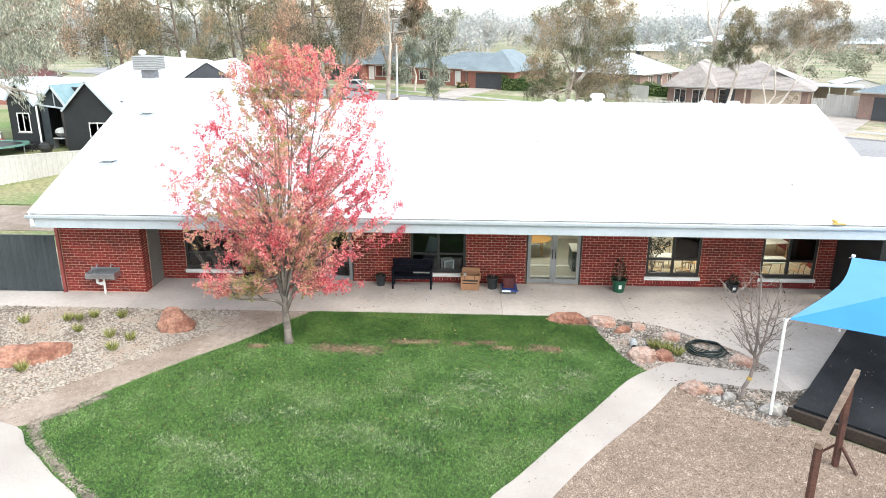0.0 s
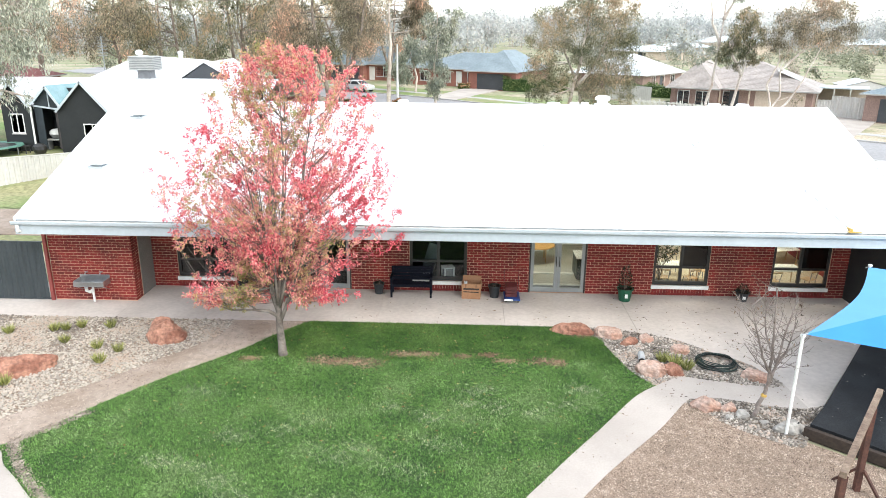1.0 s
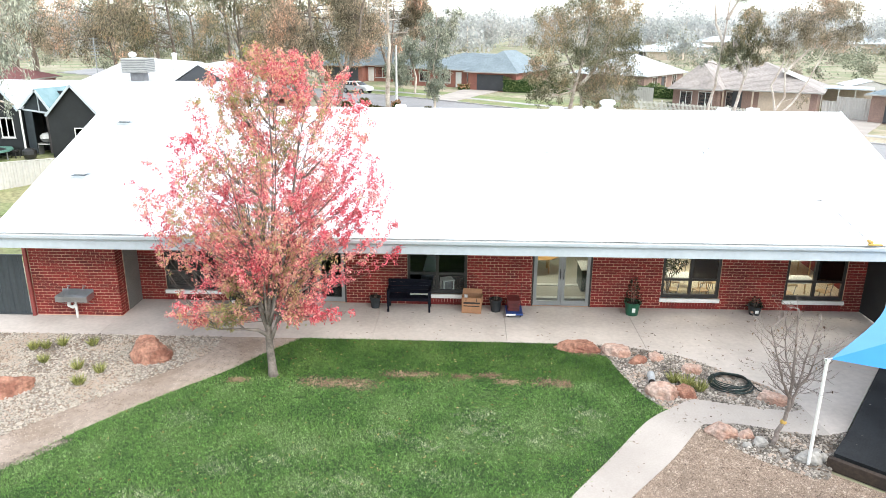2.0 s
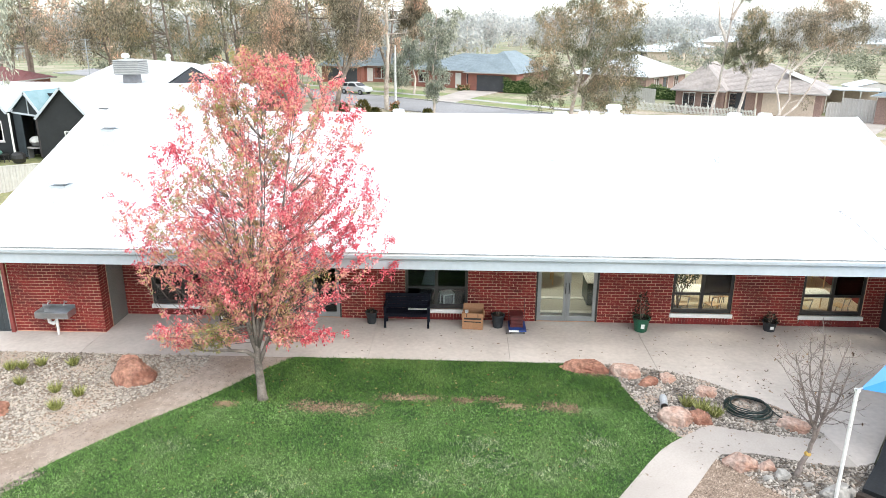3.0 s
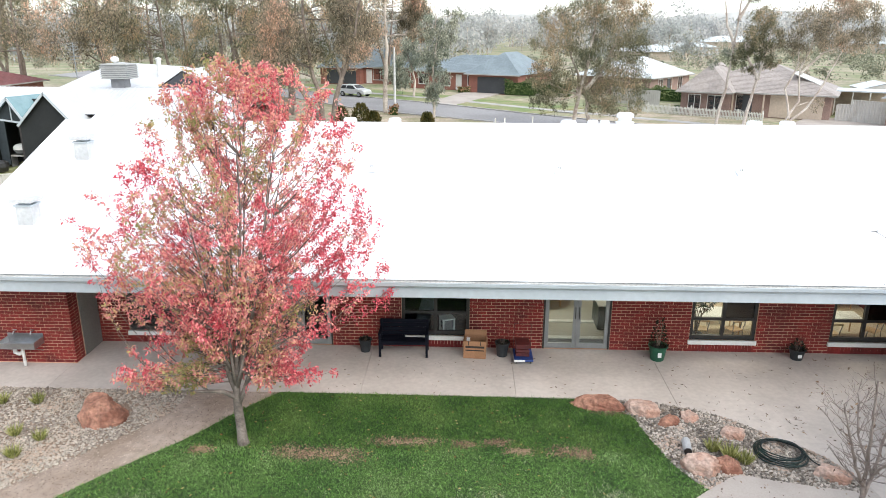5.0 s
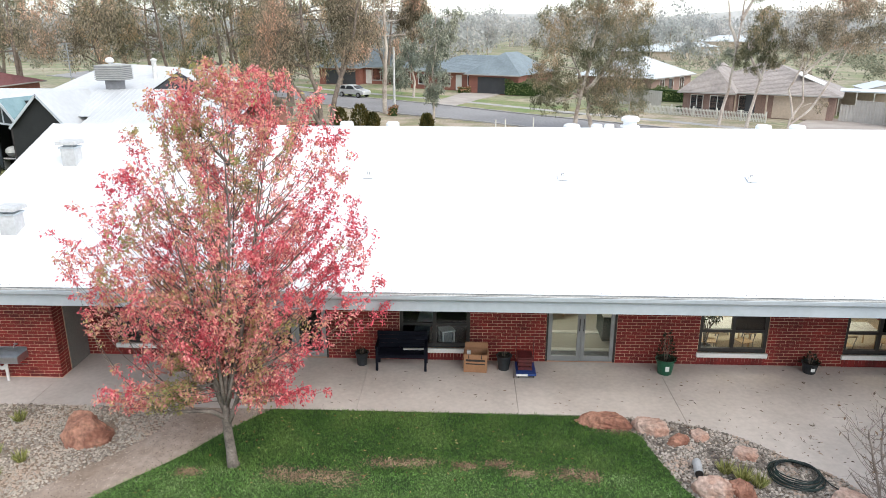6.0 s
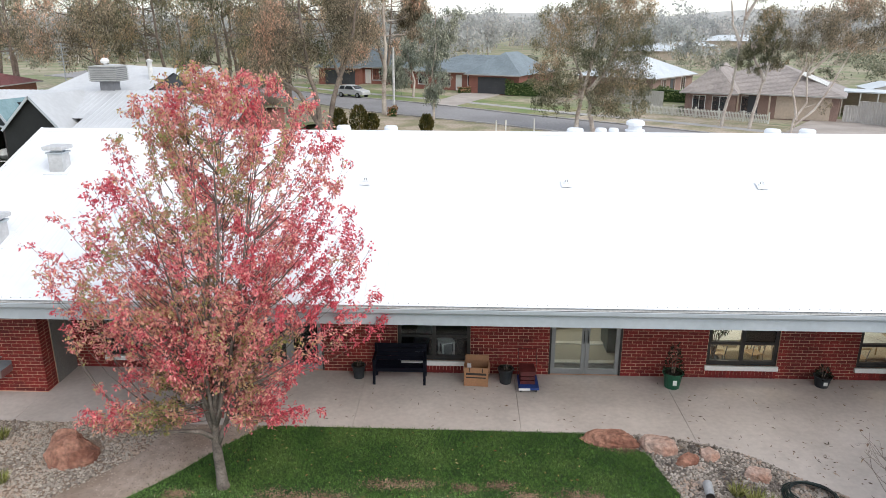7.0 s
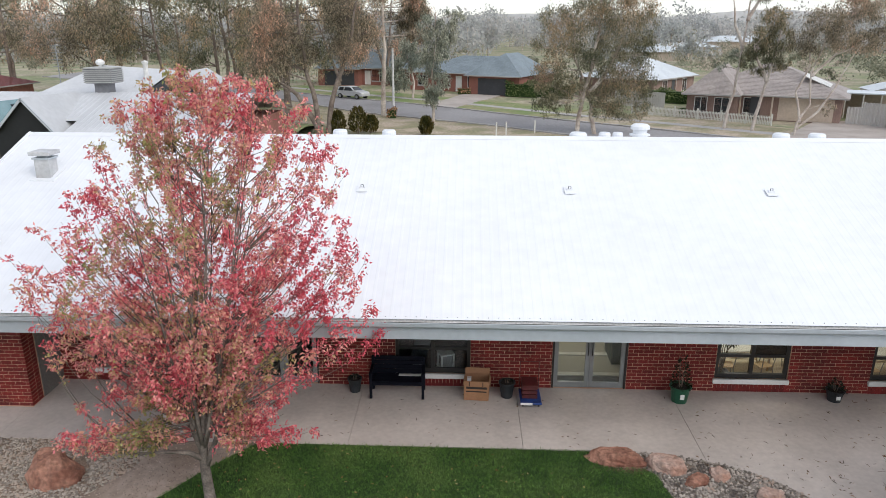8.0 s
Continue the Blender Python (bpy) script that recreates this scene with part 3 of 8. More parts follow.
def chair(x, y, rz):
    c = thing("classroom_chair", (x, y, 0.005), rz, "small bentwood classroom chair with curved back", "chair", "classroom chairs")
    part("seat", Shape().box(-0.18, 0.18, -0.17, 0.17, 0.33, 0.35), M_PINE, c, bevel=0.008)
    for sx in (-1, 1):
        part("leg", Shape().tube([(sx * 0.16, 0.15, 0.33), (sx * 0.19, 0.19, 0)], 0.014, 6), M_GREYPLASTIC, c)
        part("leg", Shape().tube([(sx * 0.16, -0.15, 0.33), (sx * 0.19, -0.2, 0)], 0.014, 6), M_GREYPLASTIC, c)
        part("back_post", Shape().tube([(sx * 0.16, 0.16, 0.34), (sx * 0.19, 0.21, 0.64)], 0.012, 6), M_GREYPLASTIC, c)
    part("backrest", Shape().tube([(-0.19, 0.21, 0.64), (-0.1, 0.25, 0.66), (0.1, 0.25, 0.66), (0.19, 0.21, 0.64)], 0.03, 6), M_PINE, c)
    return c


for x, y, rz in ((4.9, 1.35, 4), (8.1, 1.2, -3), (6.6, 3.2, 80), (9.0, 3.4, 10)):
    table(x, y, rz)
for x, y, rz in ((4.3, 0.75, 170), (5.2, 0.75, 200), (5.75, 1.5, -80), (4.1, 1.5, 95), (5.0, 2.0, 10), (7.7, 0.62, 185), (8.9, 0.8, 215), (8.0, 1.9, 0), (7.2, 1.3, 80)):
    chair(x, y, rz)
# cabinets and shelves of the rooms
cab = thing("low_cabinet", (0.35, 4.6, 0.005), 0, "cream low cabinet with timber top seen through the doors", "cabinet")
part("body", Shape().box(-0.75, 0.75, -0.25, 0.25, 0.0, 0.62), M_OFFWHITE, cab)
part("worktop", Shape().box(-0.8, 0.8, -0.3, 0.3, 0.62, 0.66), M_PINE, cab, "pale timber top", bevel=0.006)
part("tray", Shape().lathe([(0.0, 0.66), (0.16, 0.66), (0.18, 0.70), (0.15, 0.69)], 16, 0.1, 0.0), mat("red_tray", (0.35, 0.06, 0.04), rough=0.5), cab, "round red tray")
cab2 = thing("low_cabinet", (1.95, 1.75, 0.005), 90, "dark green low shelf unit beside the doors", "cabinet")
part("body", Shape().box(-0.45, 0.45, -0.3, 0.3, 0.0, 0.7), mat("dark_green_laminate", (0.035, 0.06, 0.05), rough=0.5, s1=3), cab2)
part("worktop", Shape().box(-0.47, 0.47, -0.32, 0.32, 0.7, 0.73), M_OFFWHITE, cab2, bevel=0.006)
M_WHITESTEEL = mat("white_wire", (0.75, 0.74, 0.72), rough=0.5, s1=2, fine=0.05)
cube = thing("cube_frame", (-2.55, 0.55, 0.47), 20, "white open cube lantern standing on a dark shelf", "lantern")
for sx in (-1, 1):
    for sy in (-1, 1):
        part("post", Shape().box(sx * 0.15 - 0.02, sx * 0.15 + 0.02, sy * 0.15 - 0.02, sy * 0.15 + 0.02, -0.2, 0.13), M_WHITESTEEL, cube)
part("lid", Shape().box(-0.18, 0.18, -0.18, 0.18, 0.13, 0.16), M_WHITESTEEL, cube)
part("bottom", Shape().box(-0.18, 0.18, -0.18, 0.18, -0.235, -0.2), M_WHITESTEEL, cube)
part("core", Shape().box(-0.12, 0.12, -0.12, 0.12, -0.2, 0.1), M_GREYPLASTIC, cube, "grey inner box")
shelf = thing("bookcase", (-2.85, 0.55, 0.005), 0, "dark timber low bookcase under the window", "bookcase")
part("body", Shape().box(-0.8, 0.8, -0.24, 0.24, 0, 0.19), M_BLACKFRAME, shelf)
part("top_board", Shape().box(-0.82, 0.82, -0.26, 0.26, 0.19, 0.228), M_BLACKFRAME, shelf)
solo("paper_stack", Shape().box(-3.35, -3.1, 0.45, 0.7, 0.235, 0.35), M_OFFWHITE, "stack of pale papers on the bookcase", "paper")
solo("art_easel_board", Shape().bar((-3.3, 1.4, 0.0), (-3.0, 1.4, 1.1), 0.03, 0.4), M_GREYPLASTIC, "tilted grey board in the dim room", "board")

plant = thing("indoor_plant", (4.12, 0.5, 0.005), 0, "leafy indoor pot plant standing behind the window", "plant")
part("pot", Shape().lathe([(0.0, 0.0), (0.13, 0.0), (0.17, 0.30), (0.15, 0.30)], 16), M_GREYPLASTIC, plant, "grey pot")
ip, pr = Shape(), np.random.default_rng(61)
pp, pd = [], []
for k in range(9):
    az, ln = pr.uniform(0, 6.28), pr.uniform(0.9, 1.55)
    tipv = Vector((0.16 + 0.38 * math.cos(az), 0.12 * math.sin(az), 0.28 + ln))
    midv = Vector((0.10 * math.cos(az), 0.06 * math.sin(az), 0.28 + ln * 0.5))
    ip.tube([(0, 0, 0.25), midv, tipv], [0.014, 0.010, 0.004], 5)
    for f in np.linspace(0.25, 1.0, 12):
        c = np.array(midv.lerp(tipv, f))
        pp.append(c + pr.normal(0, 0.025, (3, 3)))
        pd.append(pr.normal(0, 0.7, (3, 3)) + np.array([0, 0, -0.2]))
part("stems", ip, M_SOIL, plant)
part("leaves", fast_mesh("leaves", leaf_quads(pr, np.concatenate(pp), np.concatenate(pd), 0.13, 0.04), 4), leaf_mat("indoor_leaves", [(0.0, (0.02, 0.035, 0.012)), (1.0, (0.06, 0.075, 0.03))], s1=4), plant, "dark green leaves", kind="stuff")

# ---------------------------------------------------------------- things on the verandah
M_NAVY = mat("navy_black_paint", (0.0035, 0.004, 0.009), (0.006, 0.007, 0.013), rough=0.6, spec=0.12, s1=3, fine=0.15, bump=0.05)
bench = thing("garden_bench", (-3.64, -0.42, 0.0), 0, "navy-black close-boarded garden bench against the brick wall", "bench")
for i in range(5):
    part("seat_slat", Shape().box(-0.58, 0.58, -0.22 + i * 0.088, -0.137 + i * 0.088, 0.41, 0.435), M_NAVY, bench, bevel=0.004)
for i in range(4):
    part("back_slat", Shape().box(-0.58, 0.58, 0.20 + i * 0.012, 0.225 + i * 0.012, 0.44 + i * 0.107, 0.542 + i * 0.107), M_NAVY, bench, bevel=0.004)
for sx in (-1, 1):
    part("leg", Shape().box(sx * 0.6 - 0.03, sx * 0.6 + 0.03, -0.25, -0.19, 0, 0.62), M_NAVY, bench, bevel=0.005)
    part("leg", Shape().bar((sx * 0.6, 0.24, 0), (sx * 0.6, 0.25, 0.86), 0.06, 0.06), M_NAVY, bench, bevel=0.005)
    part("armrest", Shape().box(sx * 0.6 - 0.035, sx * 0.6 + 0.035, -0.27, 0.25, 0.62, 0.65), M_NAVY, bench, bevel=0.006)
part("rail", Shape().box(-0.57, 0.57, -0.235, -0.2, 0.34, 0.41), M_NAVY, bench)
part("rail", Shape().box(-0.57, 0.57, 0.21, 0.245, 0.34, 0.41), M_NAVY, bench)
solo("folded_paper", Shape().box(-3.62, -3.1, -0.36, -0.26, 0.436, 0.45), M_OFFWHITE, "pale folded sheet lying on the bench seat", "paper", bevel=0.004)

M_CARD = mat("brown_cardboard", (0.34, 0.175, 0.09), (0.29, 0.15, 0.075), rough=0.85, s1=3, s2=30, fine=0.08, bump=0.08)
M_INK = mat("black_ink", (0.03, 0.022, 0.018), rough=0.8, s1=4)
M_LABEL = mat("white_label", (0.75, 0.75, 0.73), rough=0.6, s1=4, fine=0.03)
carton = thing("cardboard_carton", (-1.8, -0.44, 0.0), -4, "open brown cardboard carton with dark printing and raised flaps", "box")
cw, cd, ch = 0.285, 0.22, 0.48
cb = Shape().box(-cw, cw, -cd, -cd + 0.008, 0.005, ch).box(-cw, cw, cd - 0.008, cd, 0.005, ch).box(-cw, -cw + 0.008, -cd + 0.008, cd - 0.008, 0.005, ch)
cb.box(cw - 0.008, cw, -cd + 0.008, cd - 0.008, 0.005, ch).box(-cw, cw, -cd, cd, 0.0, 0.005)
part("body", cb, M_CARD, carton)
part("flap", Shape().bar((0, cd, ch + 0.0), (0, cd + 0.03, ch + 0.12), 2 * cw, 0.008), M_CARD, carton)
part("flap", Shape().bar((-cw, 0, ch), (-cw - 0.03, 0, ch - 0.16), 2 * cd, 0.008), M_CARD, carton)
part("flap", Shape().bar((cw, 0, ch), (cw + 0.035, 0, ch - 0.14), 2 * cd, 0.008), M_CARD, carton)
part("print_band", Shape().box(-cw + 0.05, cw - 0.04, -cd - 0.003, -cd, 0.29, 0.345), M_INK, carton, "dark printed band")
part("print_line", Shape().box(-cw + 0.05, cw - 0.05, -cd - 0.003, -cd, 0.21, 0.24), M_INK, carton, "dark printed line")
part("hand_hole", Shape().box(-0.17, -0.15, -cd - 0.003, -cd, 0.36, 0.47), M_INK, carton)
part("hand_hole", Shape().box(0.14, 0.16, -cd - 0.003, -cd, 0.36, 0.47), M_INK, carton)
solo("drink_carton", Shape().box(-2.02, -1.93, -0.52, -0.44, 0.006, 0.5), M_LABEL, "white carton standing in the cardboard box", "carton")

M_POTDARK = mat("dark_plastic_pot", (0.014, 0.017, 0.02), (0.024, 0.027, 0.03), rough=0.5, s1=4, fine=0.1)
M_POTGREEN = mat("green_plastic_pot", (0.012, 0.085, 0.045), (0.01, 0.07, 0.037), rough=0.4, s1=4, fine=0.1)
M_POTSOIL = mat("potting_soil", (0.03, 0.024, 0.02), rough=0.95, s1=8, fine=0.4, bump=0.6)


M_SHRUB = leaf_mat("dark_shrub_leaves", [(0.0, (0.008, 0.012, 0.006)), (0.5, (0.016, 0.024, 0.010)), (1.0, (0.03, 0.032, 0.014))], s1=4)


def pot(x, y, r, h, material, label, plant_h, plant_r, tag=False, seed=1):
    t = thing("plant_pot", (x, y, zg(x, y)), 0, label, "plant pot", "pots along the verandah")
    part("pot", Shape().lathe([(0.0, 0.0), (r * 0.72, 0.0), (r * 0.95, h * 0.9), (r * 1.06, h * 0.9), (r * 1.06, h), (r * 0.93, h), (r * 0.9, h - 0.05)], 20), material, t, smooth=False, bevel=0.003)
    part("soil", Shape().lathe([(r * 0.9, h - 0.05), (0.0, h - 0.03)], 16), M_POTSOIL, t)
    rng = np.random.default_rng(seed)
    n = int(150 * plant_h * plant_r / 0.08)
    a, q = rng.uniform(0, 2 * np.pi, n), rng.uniform(0, 1, n)
    q = q ** 1.7
    rr = plant_r * (0.2 + 0.8 * np.sqrt(rng.uniform(0, 1, n))) * (1 - 0.8 * q)
    p = np.stack([rr * np.cos(a), rr * np.sin(a), h - 0.03 + q * plant_h], 1)
    d = np.stack([np.cos(a), np.sin(a), rng.uniform(-0.4, 0.9, n)], 1)
    part("leaves", fast_mesh("leaves", leaf_quads(rng, p, d, 0.07, 0.035), 4), M_SHRUB, t, "dark green leaves", kind="stuff")
    st = Shape()
    for k in range(5):
        b = 2 * math.pi * k / 5
        st.tube([(0.03 * math.cos(b), 0.03 * math.sin(b), h - 0.05), (plant_r * 0.4 * math.cos(b), plant_r * 0.4 * math.sin(b), h + plant_h * 0.9)], [0.008, 0.003], 5)
    part("stems", st, M_SOIL, t)
    if tag:
        part("tag", Shape().box(-0.045, 0.045, -r * 0.93, -r * 0.86, h * 0.35, h * 0.65), M_LABEL, t, "white label")
    return t


pot(-4.66, -0.30, 0.165, 0.34, M_POTDARK, "dark grey plastic pot with a low plant beside the bench", 0.12, 0.13, seed=2)
pot(-1.10, -0.42, 0.185, 0.38, M_POTDARK, "dark grey plastic pot with a low dark plant by the carton", 0.10, 0.16, seed=3)
pot(2.86, -0.48, 0.235, 0.40, M_POTGREEN, "green plastic pot with white label and a tall dark shrub", 0.75, 0.24, True, seed=4)
pot(6.45, -0.32, 0.20, 0.28, M_POTDARK, "black plastic pot with white label and a bushy plant", 0.26, 0.24, True, seed=5)
pot(-8.85, -0.35, 0.17, 0.32, M_POTDARK, "dark grey bucket pot under the window", 0.08, 0.12, True, seed=6)

M_BLUE = mat("blue_plastic", (0.02, 0.06, 0.24), rough=0.4, s1=4, fine=0.1)
M_REDWOOD = mat("dull_red_paint", (0.10, 0.018, 0.018), (0.06, 0.012, 0.012), rough=0.5, s1=4, fine=0.2)
cart = thing("platform_cart", (-0.58, -0.60, 0.0), 0, "blue platform cart with a red crate and bent handle", "cart")
part("platform", Shape().box(-0.24, 0.24, -0.36, 0.34, 0.08, 0.13), M_BLUE, cart, "blue platform", bevel=0.01)
part("front_edge", Shape().box(-0.24, 0.03, -0.368, -0.362, 0.075, 0.132), M_LABEL, cart, "white front edge")
for sx in (-0.18, 0.18):
    for sy in (-0.28, 0.26):
        part("wheel", Shape().tube([(sx - 0.015, sy, 0.04), (sx + 0.015, sy, 0.04)], 0.04, 12), M_BLACKFRAME, cart)
part("handle", Shape().tube([(-0.22, 0.3, 0.1), (-0.22, 0.33, 0.82), (0.22, 0.33, 0.82), (0.22, 0.3, 0.1)], 0.010, 8), M_REDWOOD, cart, "dull red tubular handle")
crate = thing("slatted_crate", (-0.60, -0.56, 0.131), 0, "dull red slatted crate lying on the cart", "crate")
for k in range(3):
    part("side_slat", Shape().box(-0.17, 0.17, -0.22, -0.205, 0.02 + k * 0.1, 0.1 + k * 0.1), M_REDWOOD, crate)
    part("side_slat", Shape().box(-0.17, 0.17, 0.205, 0.22, 0.02 + k * 0.1, 0.1 + k * 0.1), M_REDWOOD, crate)
part("lid", Shape().box(-0.18, 0.18, -0.225, 0.225, 0.31, 0.335), M_REDWOOD, crate, bevel=0.005)
part("bottom", Shape().box(-0.17, 0.17, -0.2, 0.2, 0.0, 0.02), M_REDWOOD, crate)

M_STAINLESS = mat("stainless_steel", (0.50, 0.51, 0.52), (0.40, 0.41, 0.42), rough=0.3, metal=0.9, s1=3, fine=0.08, bump=0.02)
M_PVC = mat("white_pvc", (0.72, 0.71, 0.68), rough=0.45, s1=4, fine=0.06)
sink = thing("wash_trough", (-13.0, BY - 0.003, 0.0), 0, "stainless steel wash trough with two taps on brick wall", "sink")
tr = Shape().box(-0.45, 0.45, -0.42, -0.405, 0.56, 0.70).box(-0.45, 0.45, -0.015, 0.0, 0.56, 0.80).box(-0.45, -0.435, -0.405, -0.015, 0.56, 0.72)
tr.box(0.435, 0.45, -0.405, -0.015, 0.56, 0.72).box(-0.45, 0.45, -0.42, 0.0, 0.545, 0.56)
part("basin", tr, M_STAINLESS, sink, bevel=0.004)
for sx in (-0.22, 0.22):
    part("tap", Shape().tube([(sx, -0.005, 0.86), (sx, -0.1, 0.88), (sx, -0.15, 0.82)], 0.014, 8).tube([(sx - 0.05, -0.04, 0.90), (sx + 0.05, -0.04, 0.90)], 0.01, 6), M_STAINLESS, sink, "steel tap")
part("waste_pipe", Shape().tube([(-0.2, -0.2, 0.55), (-0.2, -0.2, 0.36), (-0.1, -0.2, 0.32), (0.0, -0.2, 0.38)], 0.05, 10), M_PVC, sink, "white trap")
part("waste_pipe", Shape().tube([(0.0, -0.2, 0.55), (0.0, -0.2, 0.0)], 0.035, 10), M_PVC, sink, "white waste pipe")
for sx in (-0.4, 0.4):
    part("bracket", Shape().bar((sx, -0.02, 0.35), (sx, -0.38, 0.545), 0.02, 0.02), M_STAINLESS, sink)

# dark steel side fence
fence = thing("steel_fence", (-14.39, BY - 0.03, zg(0, BY)), 0, "dark slate ribbed steel panel fence beside the brick block", "fence")
for k in range(4):
    a = -2.4 * (k + 1)
    prof = []
    x = a
    while x < a + 2.36:
        prof += [(x, 0.0), (x + 0.12, 0.0), (x + 0.16, 0.03), (x + 0.28, 0.03), (x + 0.32, 0.0)]
        x += 0.32
    prof = [q for q in prof if q[0] <= a + 2.37]
    n = len(prof)
    part("panel", Shape().add([(px, py - 0.015, z) for z in (0.05, 1.78) for px, py in prof], [(i, i + 1, n + i + 1, n + i) for i in range(n - 1)]), M_DARKSTEEL, fence)
    part("post", Shape().box(a - 0.03, a + 0.03, -0.03, 0.03, 0.0, 1.82), M_DARKSTEEL, fence)
    part("rail", Shape().box(a + 0.03, a + 2.37, -0.025, 0.03, 1.78, 1.82), M_DARKSTEEL, fence)
    part("rail", Shape().box(a + 0.03, a + 2.37, -0.025, 0.03, 0.02, 0.06), M_DARKSTEEL, fence)

# dark blind at the far verandah end
M_BLIND = mat("black_shade_mesh", (0.012, 0.012, 0.013), (0.018, 0.018, 0.018), rough=0.8, s1=2, s2=60, fine=0.2)
# black panel added for a projecting side wall; its black paints the wall's shade
solo("verandah_screen", Shape().box(9.62, 9.65, -2.32, -0.02, 0.02, 2.38), M_BLIND, "black panel standing in for the unlit side wall at the verandah end", "screen")
blind = thing("shade_blind", (0, 0, 0), 0, "black mesh blind hanging at the verandah end", "blind")
part("cloth", Shape().box(10.25, 14.5, -0.6, -0.585, 0.25, 2.4), M_BLIND, blind)
part("bottom_rail", Shape().tube([(10.25, -0.59, 0.24), (14.5, -0.59, 0.24)], 0.025, 8), M_BLACKFRAME, blind)

# roof fittings
M_FLUE = mat("weathered_white_steel", (0.54, 0.545, 0.55), (0.46, 0.465, 0.47), rough=0.5, s1=2, s2=12, fine=0.1)
def flue(x, y):
    z = EZ + (y - EY) * (RZ - EZ) / (RY - EY)
    f = thing("roof_flue", (x, y, z), 0, "white square roof flue with a flat cowl", "roof flue", "roof flues")
    part("base_flashing", Shape().bar((0, -0.3, -0.10), (0, 0.3, 0.125), 0.62, 0.02), M_ROOF, f)
    part("shaft", Shape().box(-0.19, 0.19, -0.19, 0.19, -0.06, 0.42), M_FLUE, f, bevel=0.01)
    part("collar", Shape().box(-0.22, 0.22, -0.22, 0.22, 0.42, 0.46), M_FASCIA, f)
    part("cowl", Shape().box(-0.27, 0.27, -0.27, 0.27, 0.52, 0.62), M_FLUE, f, bevel=0.02)
    part("cowl_post", Shape().box(-0.12, 0.12, -0.12, 0.12, 0.46, 0.52), M_FASCIA, f)


flue(-12.78, -0.68)
flue(-12.76, 2.25)
for x in (-9.8, -4.65, 0.41, 5.25):
    y = 1.75 if x > -9 else 0.3
    z = EZ + (y - EY) * (RZ - EZ) / (RY - EY)
    a = thing("roof_anchor", (x, y, z + 0.02), 0, "small grey steel roof safety anchor plate", "roof anchor", "roof anchors")
    part("plate", Shape().bar((0, -0.15, -0.042), (0, 0.13, 0.062), 0.26, 0.012), M_ROOF, a, bevel=0.004)
    part("bracket", Shape().box(-0.07, 0.07, -0.03, 0.03, 0.0, 0.05), M_ROOF, a)
    part("eye", Shape().tube([(-0.03, 0, 0.03), (-0.03, 0, 0.10), (0.03, 0, 0.10), (0.03, 0, 0.03)], 0.008, 6), M_DARKSTEEL, a)
for x, w, top in ((-5.75, 0.42, 5.38), (-4.34, 0.4, 5.38), (1.08, 0.5, 5.35), (1.83, 0.34, 5.36), (2.2, 0.3, 5.36), (6.8, 0.46, 5.37), (7.8, 0.46, 5.37)):
    v = thing("roof_ventilator", (x, 5.2, 4.98), 0, "low white domed roof ventilator behind the ridge", "roof vent", "roof ventilators")
    part("dome", Shape().lathe([(w * 0.42, 0.0), (w * 0.42, 0.2), (w * 0.5, 0.22), (w * 0.5, top - 4.98 - 0.05), (w * 0.42, top - 4.98), (0, top - 4.975)], 16), M_ROOF, v)
v = thing("roof_ventilator", (2.82, 5.2, 4.98), 0, "tall white mushroom roof ventilator behind the ridge", "roof vent", "roof ventilators")
part("shaft", Shape().lathe([(0.2, 0.0), (0.2, 0.5)], 16), M_ROOF, v)
part("cap", Shape().lathe([(0.2, 0.46), (0.27, 0.48), (0.27, 0.56), (0.2, 0.62), (0.0, 0.64)], 16), M_ROOF, v)
part("brim", Shape().lathe([(0.2, 0.3), (0.29, 0.3), (0.29, 0.34), (0.2, 0.36)], 16), M_ROOF, v)
M_CABLE = mat("grey_rope", (0.20, 0.20, 0.20), rough=0.6, s1=3)
M_YELLOW = mat("yellow_plastic", (0.52, 0.33, 0.07), rough=0.5, s1=4, fine=0.1)
line = thing("roof_line", (0, 0, 0), 0, "dark safety rope from roof anchor to yellow eave clip", "rope")
part("rope", Shape().tube([(7.62, -0.7, 3.515), (7.78, -1.0, 3.405), (8.0, -1.9, 3.07), (8.14, -2.5, 2.85)], 0.007, 5), M_CABLE, line)
part("hook", Shape().tube([(7.5, -0.72, 3.515), (7.66, -0.7, 3.525), (7.72, -0.6, 3.56)], 0.010, 5), M_CABLE, line)
part("clip", Shape().box(8.02, 8.36, -2.64, -2.54, 2.83, 2.85).box(8.1, 8.16, -2.55, -2.35, 2.84, 2.91), M_YELLOW, line, "yellow clip on the gutter")

# ---------------------------------------------------------------- the yard: stones, rocks, plants, hose
M_PEBBLE = mat("pale_pebbles", (0, 0, 0), rough=0.85, s1=0.7, s2=20, fine=0.12, bump=0.2, bs=80, island=0.2,
               ramp=[(0.0, (0.18, 0.15, 0.125)), (0.35, (0.31, 0.265, 0.22)), (0.7, (0.42, 0.37, 0.31)), (1.0, (0.35, 0.27, 0.21))])
M_PEBBLE2 = mat("mixed_pebbles", (0, 0, 0), rough=0.85, s1=1.5, s2=20, fine=0.12, bump=0.2, bs=80, island=0.3,
                ramp=[(0.0, (0.13, 0.11, 0.095)), (0.4, (0.265, 0.23, 0.195)), (0.75, (0.40, 0.355, 0.31)), (1.0, (0.34, 0.255, 0.20))])
M_SANDSTONE = mat("red_sandstone", (0.37, 0.19, 0.13), (0.19, 0.08, 0.052), rough=0.92, s1=2.6, s2=14, fine=0.35, bump=1.0, bs=22)
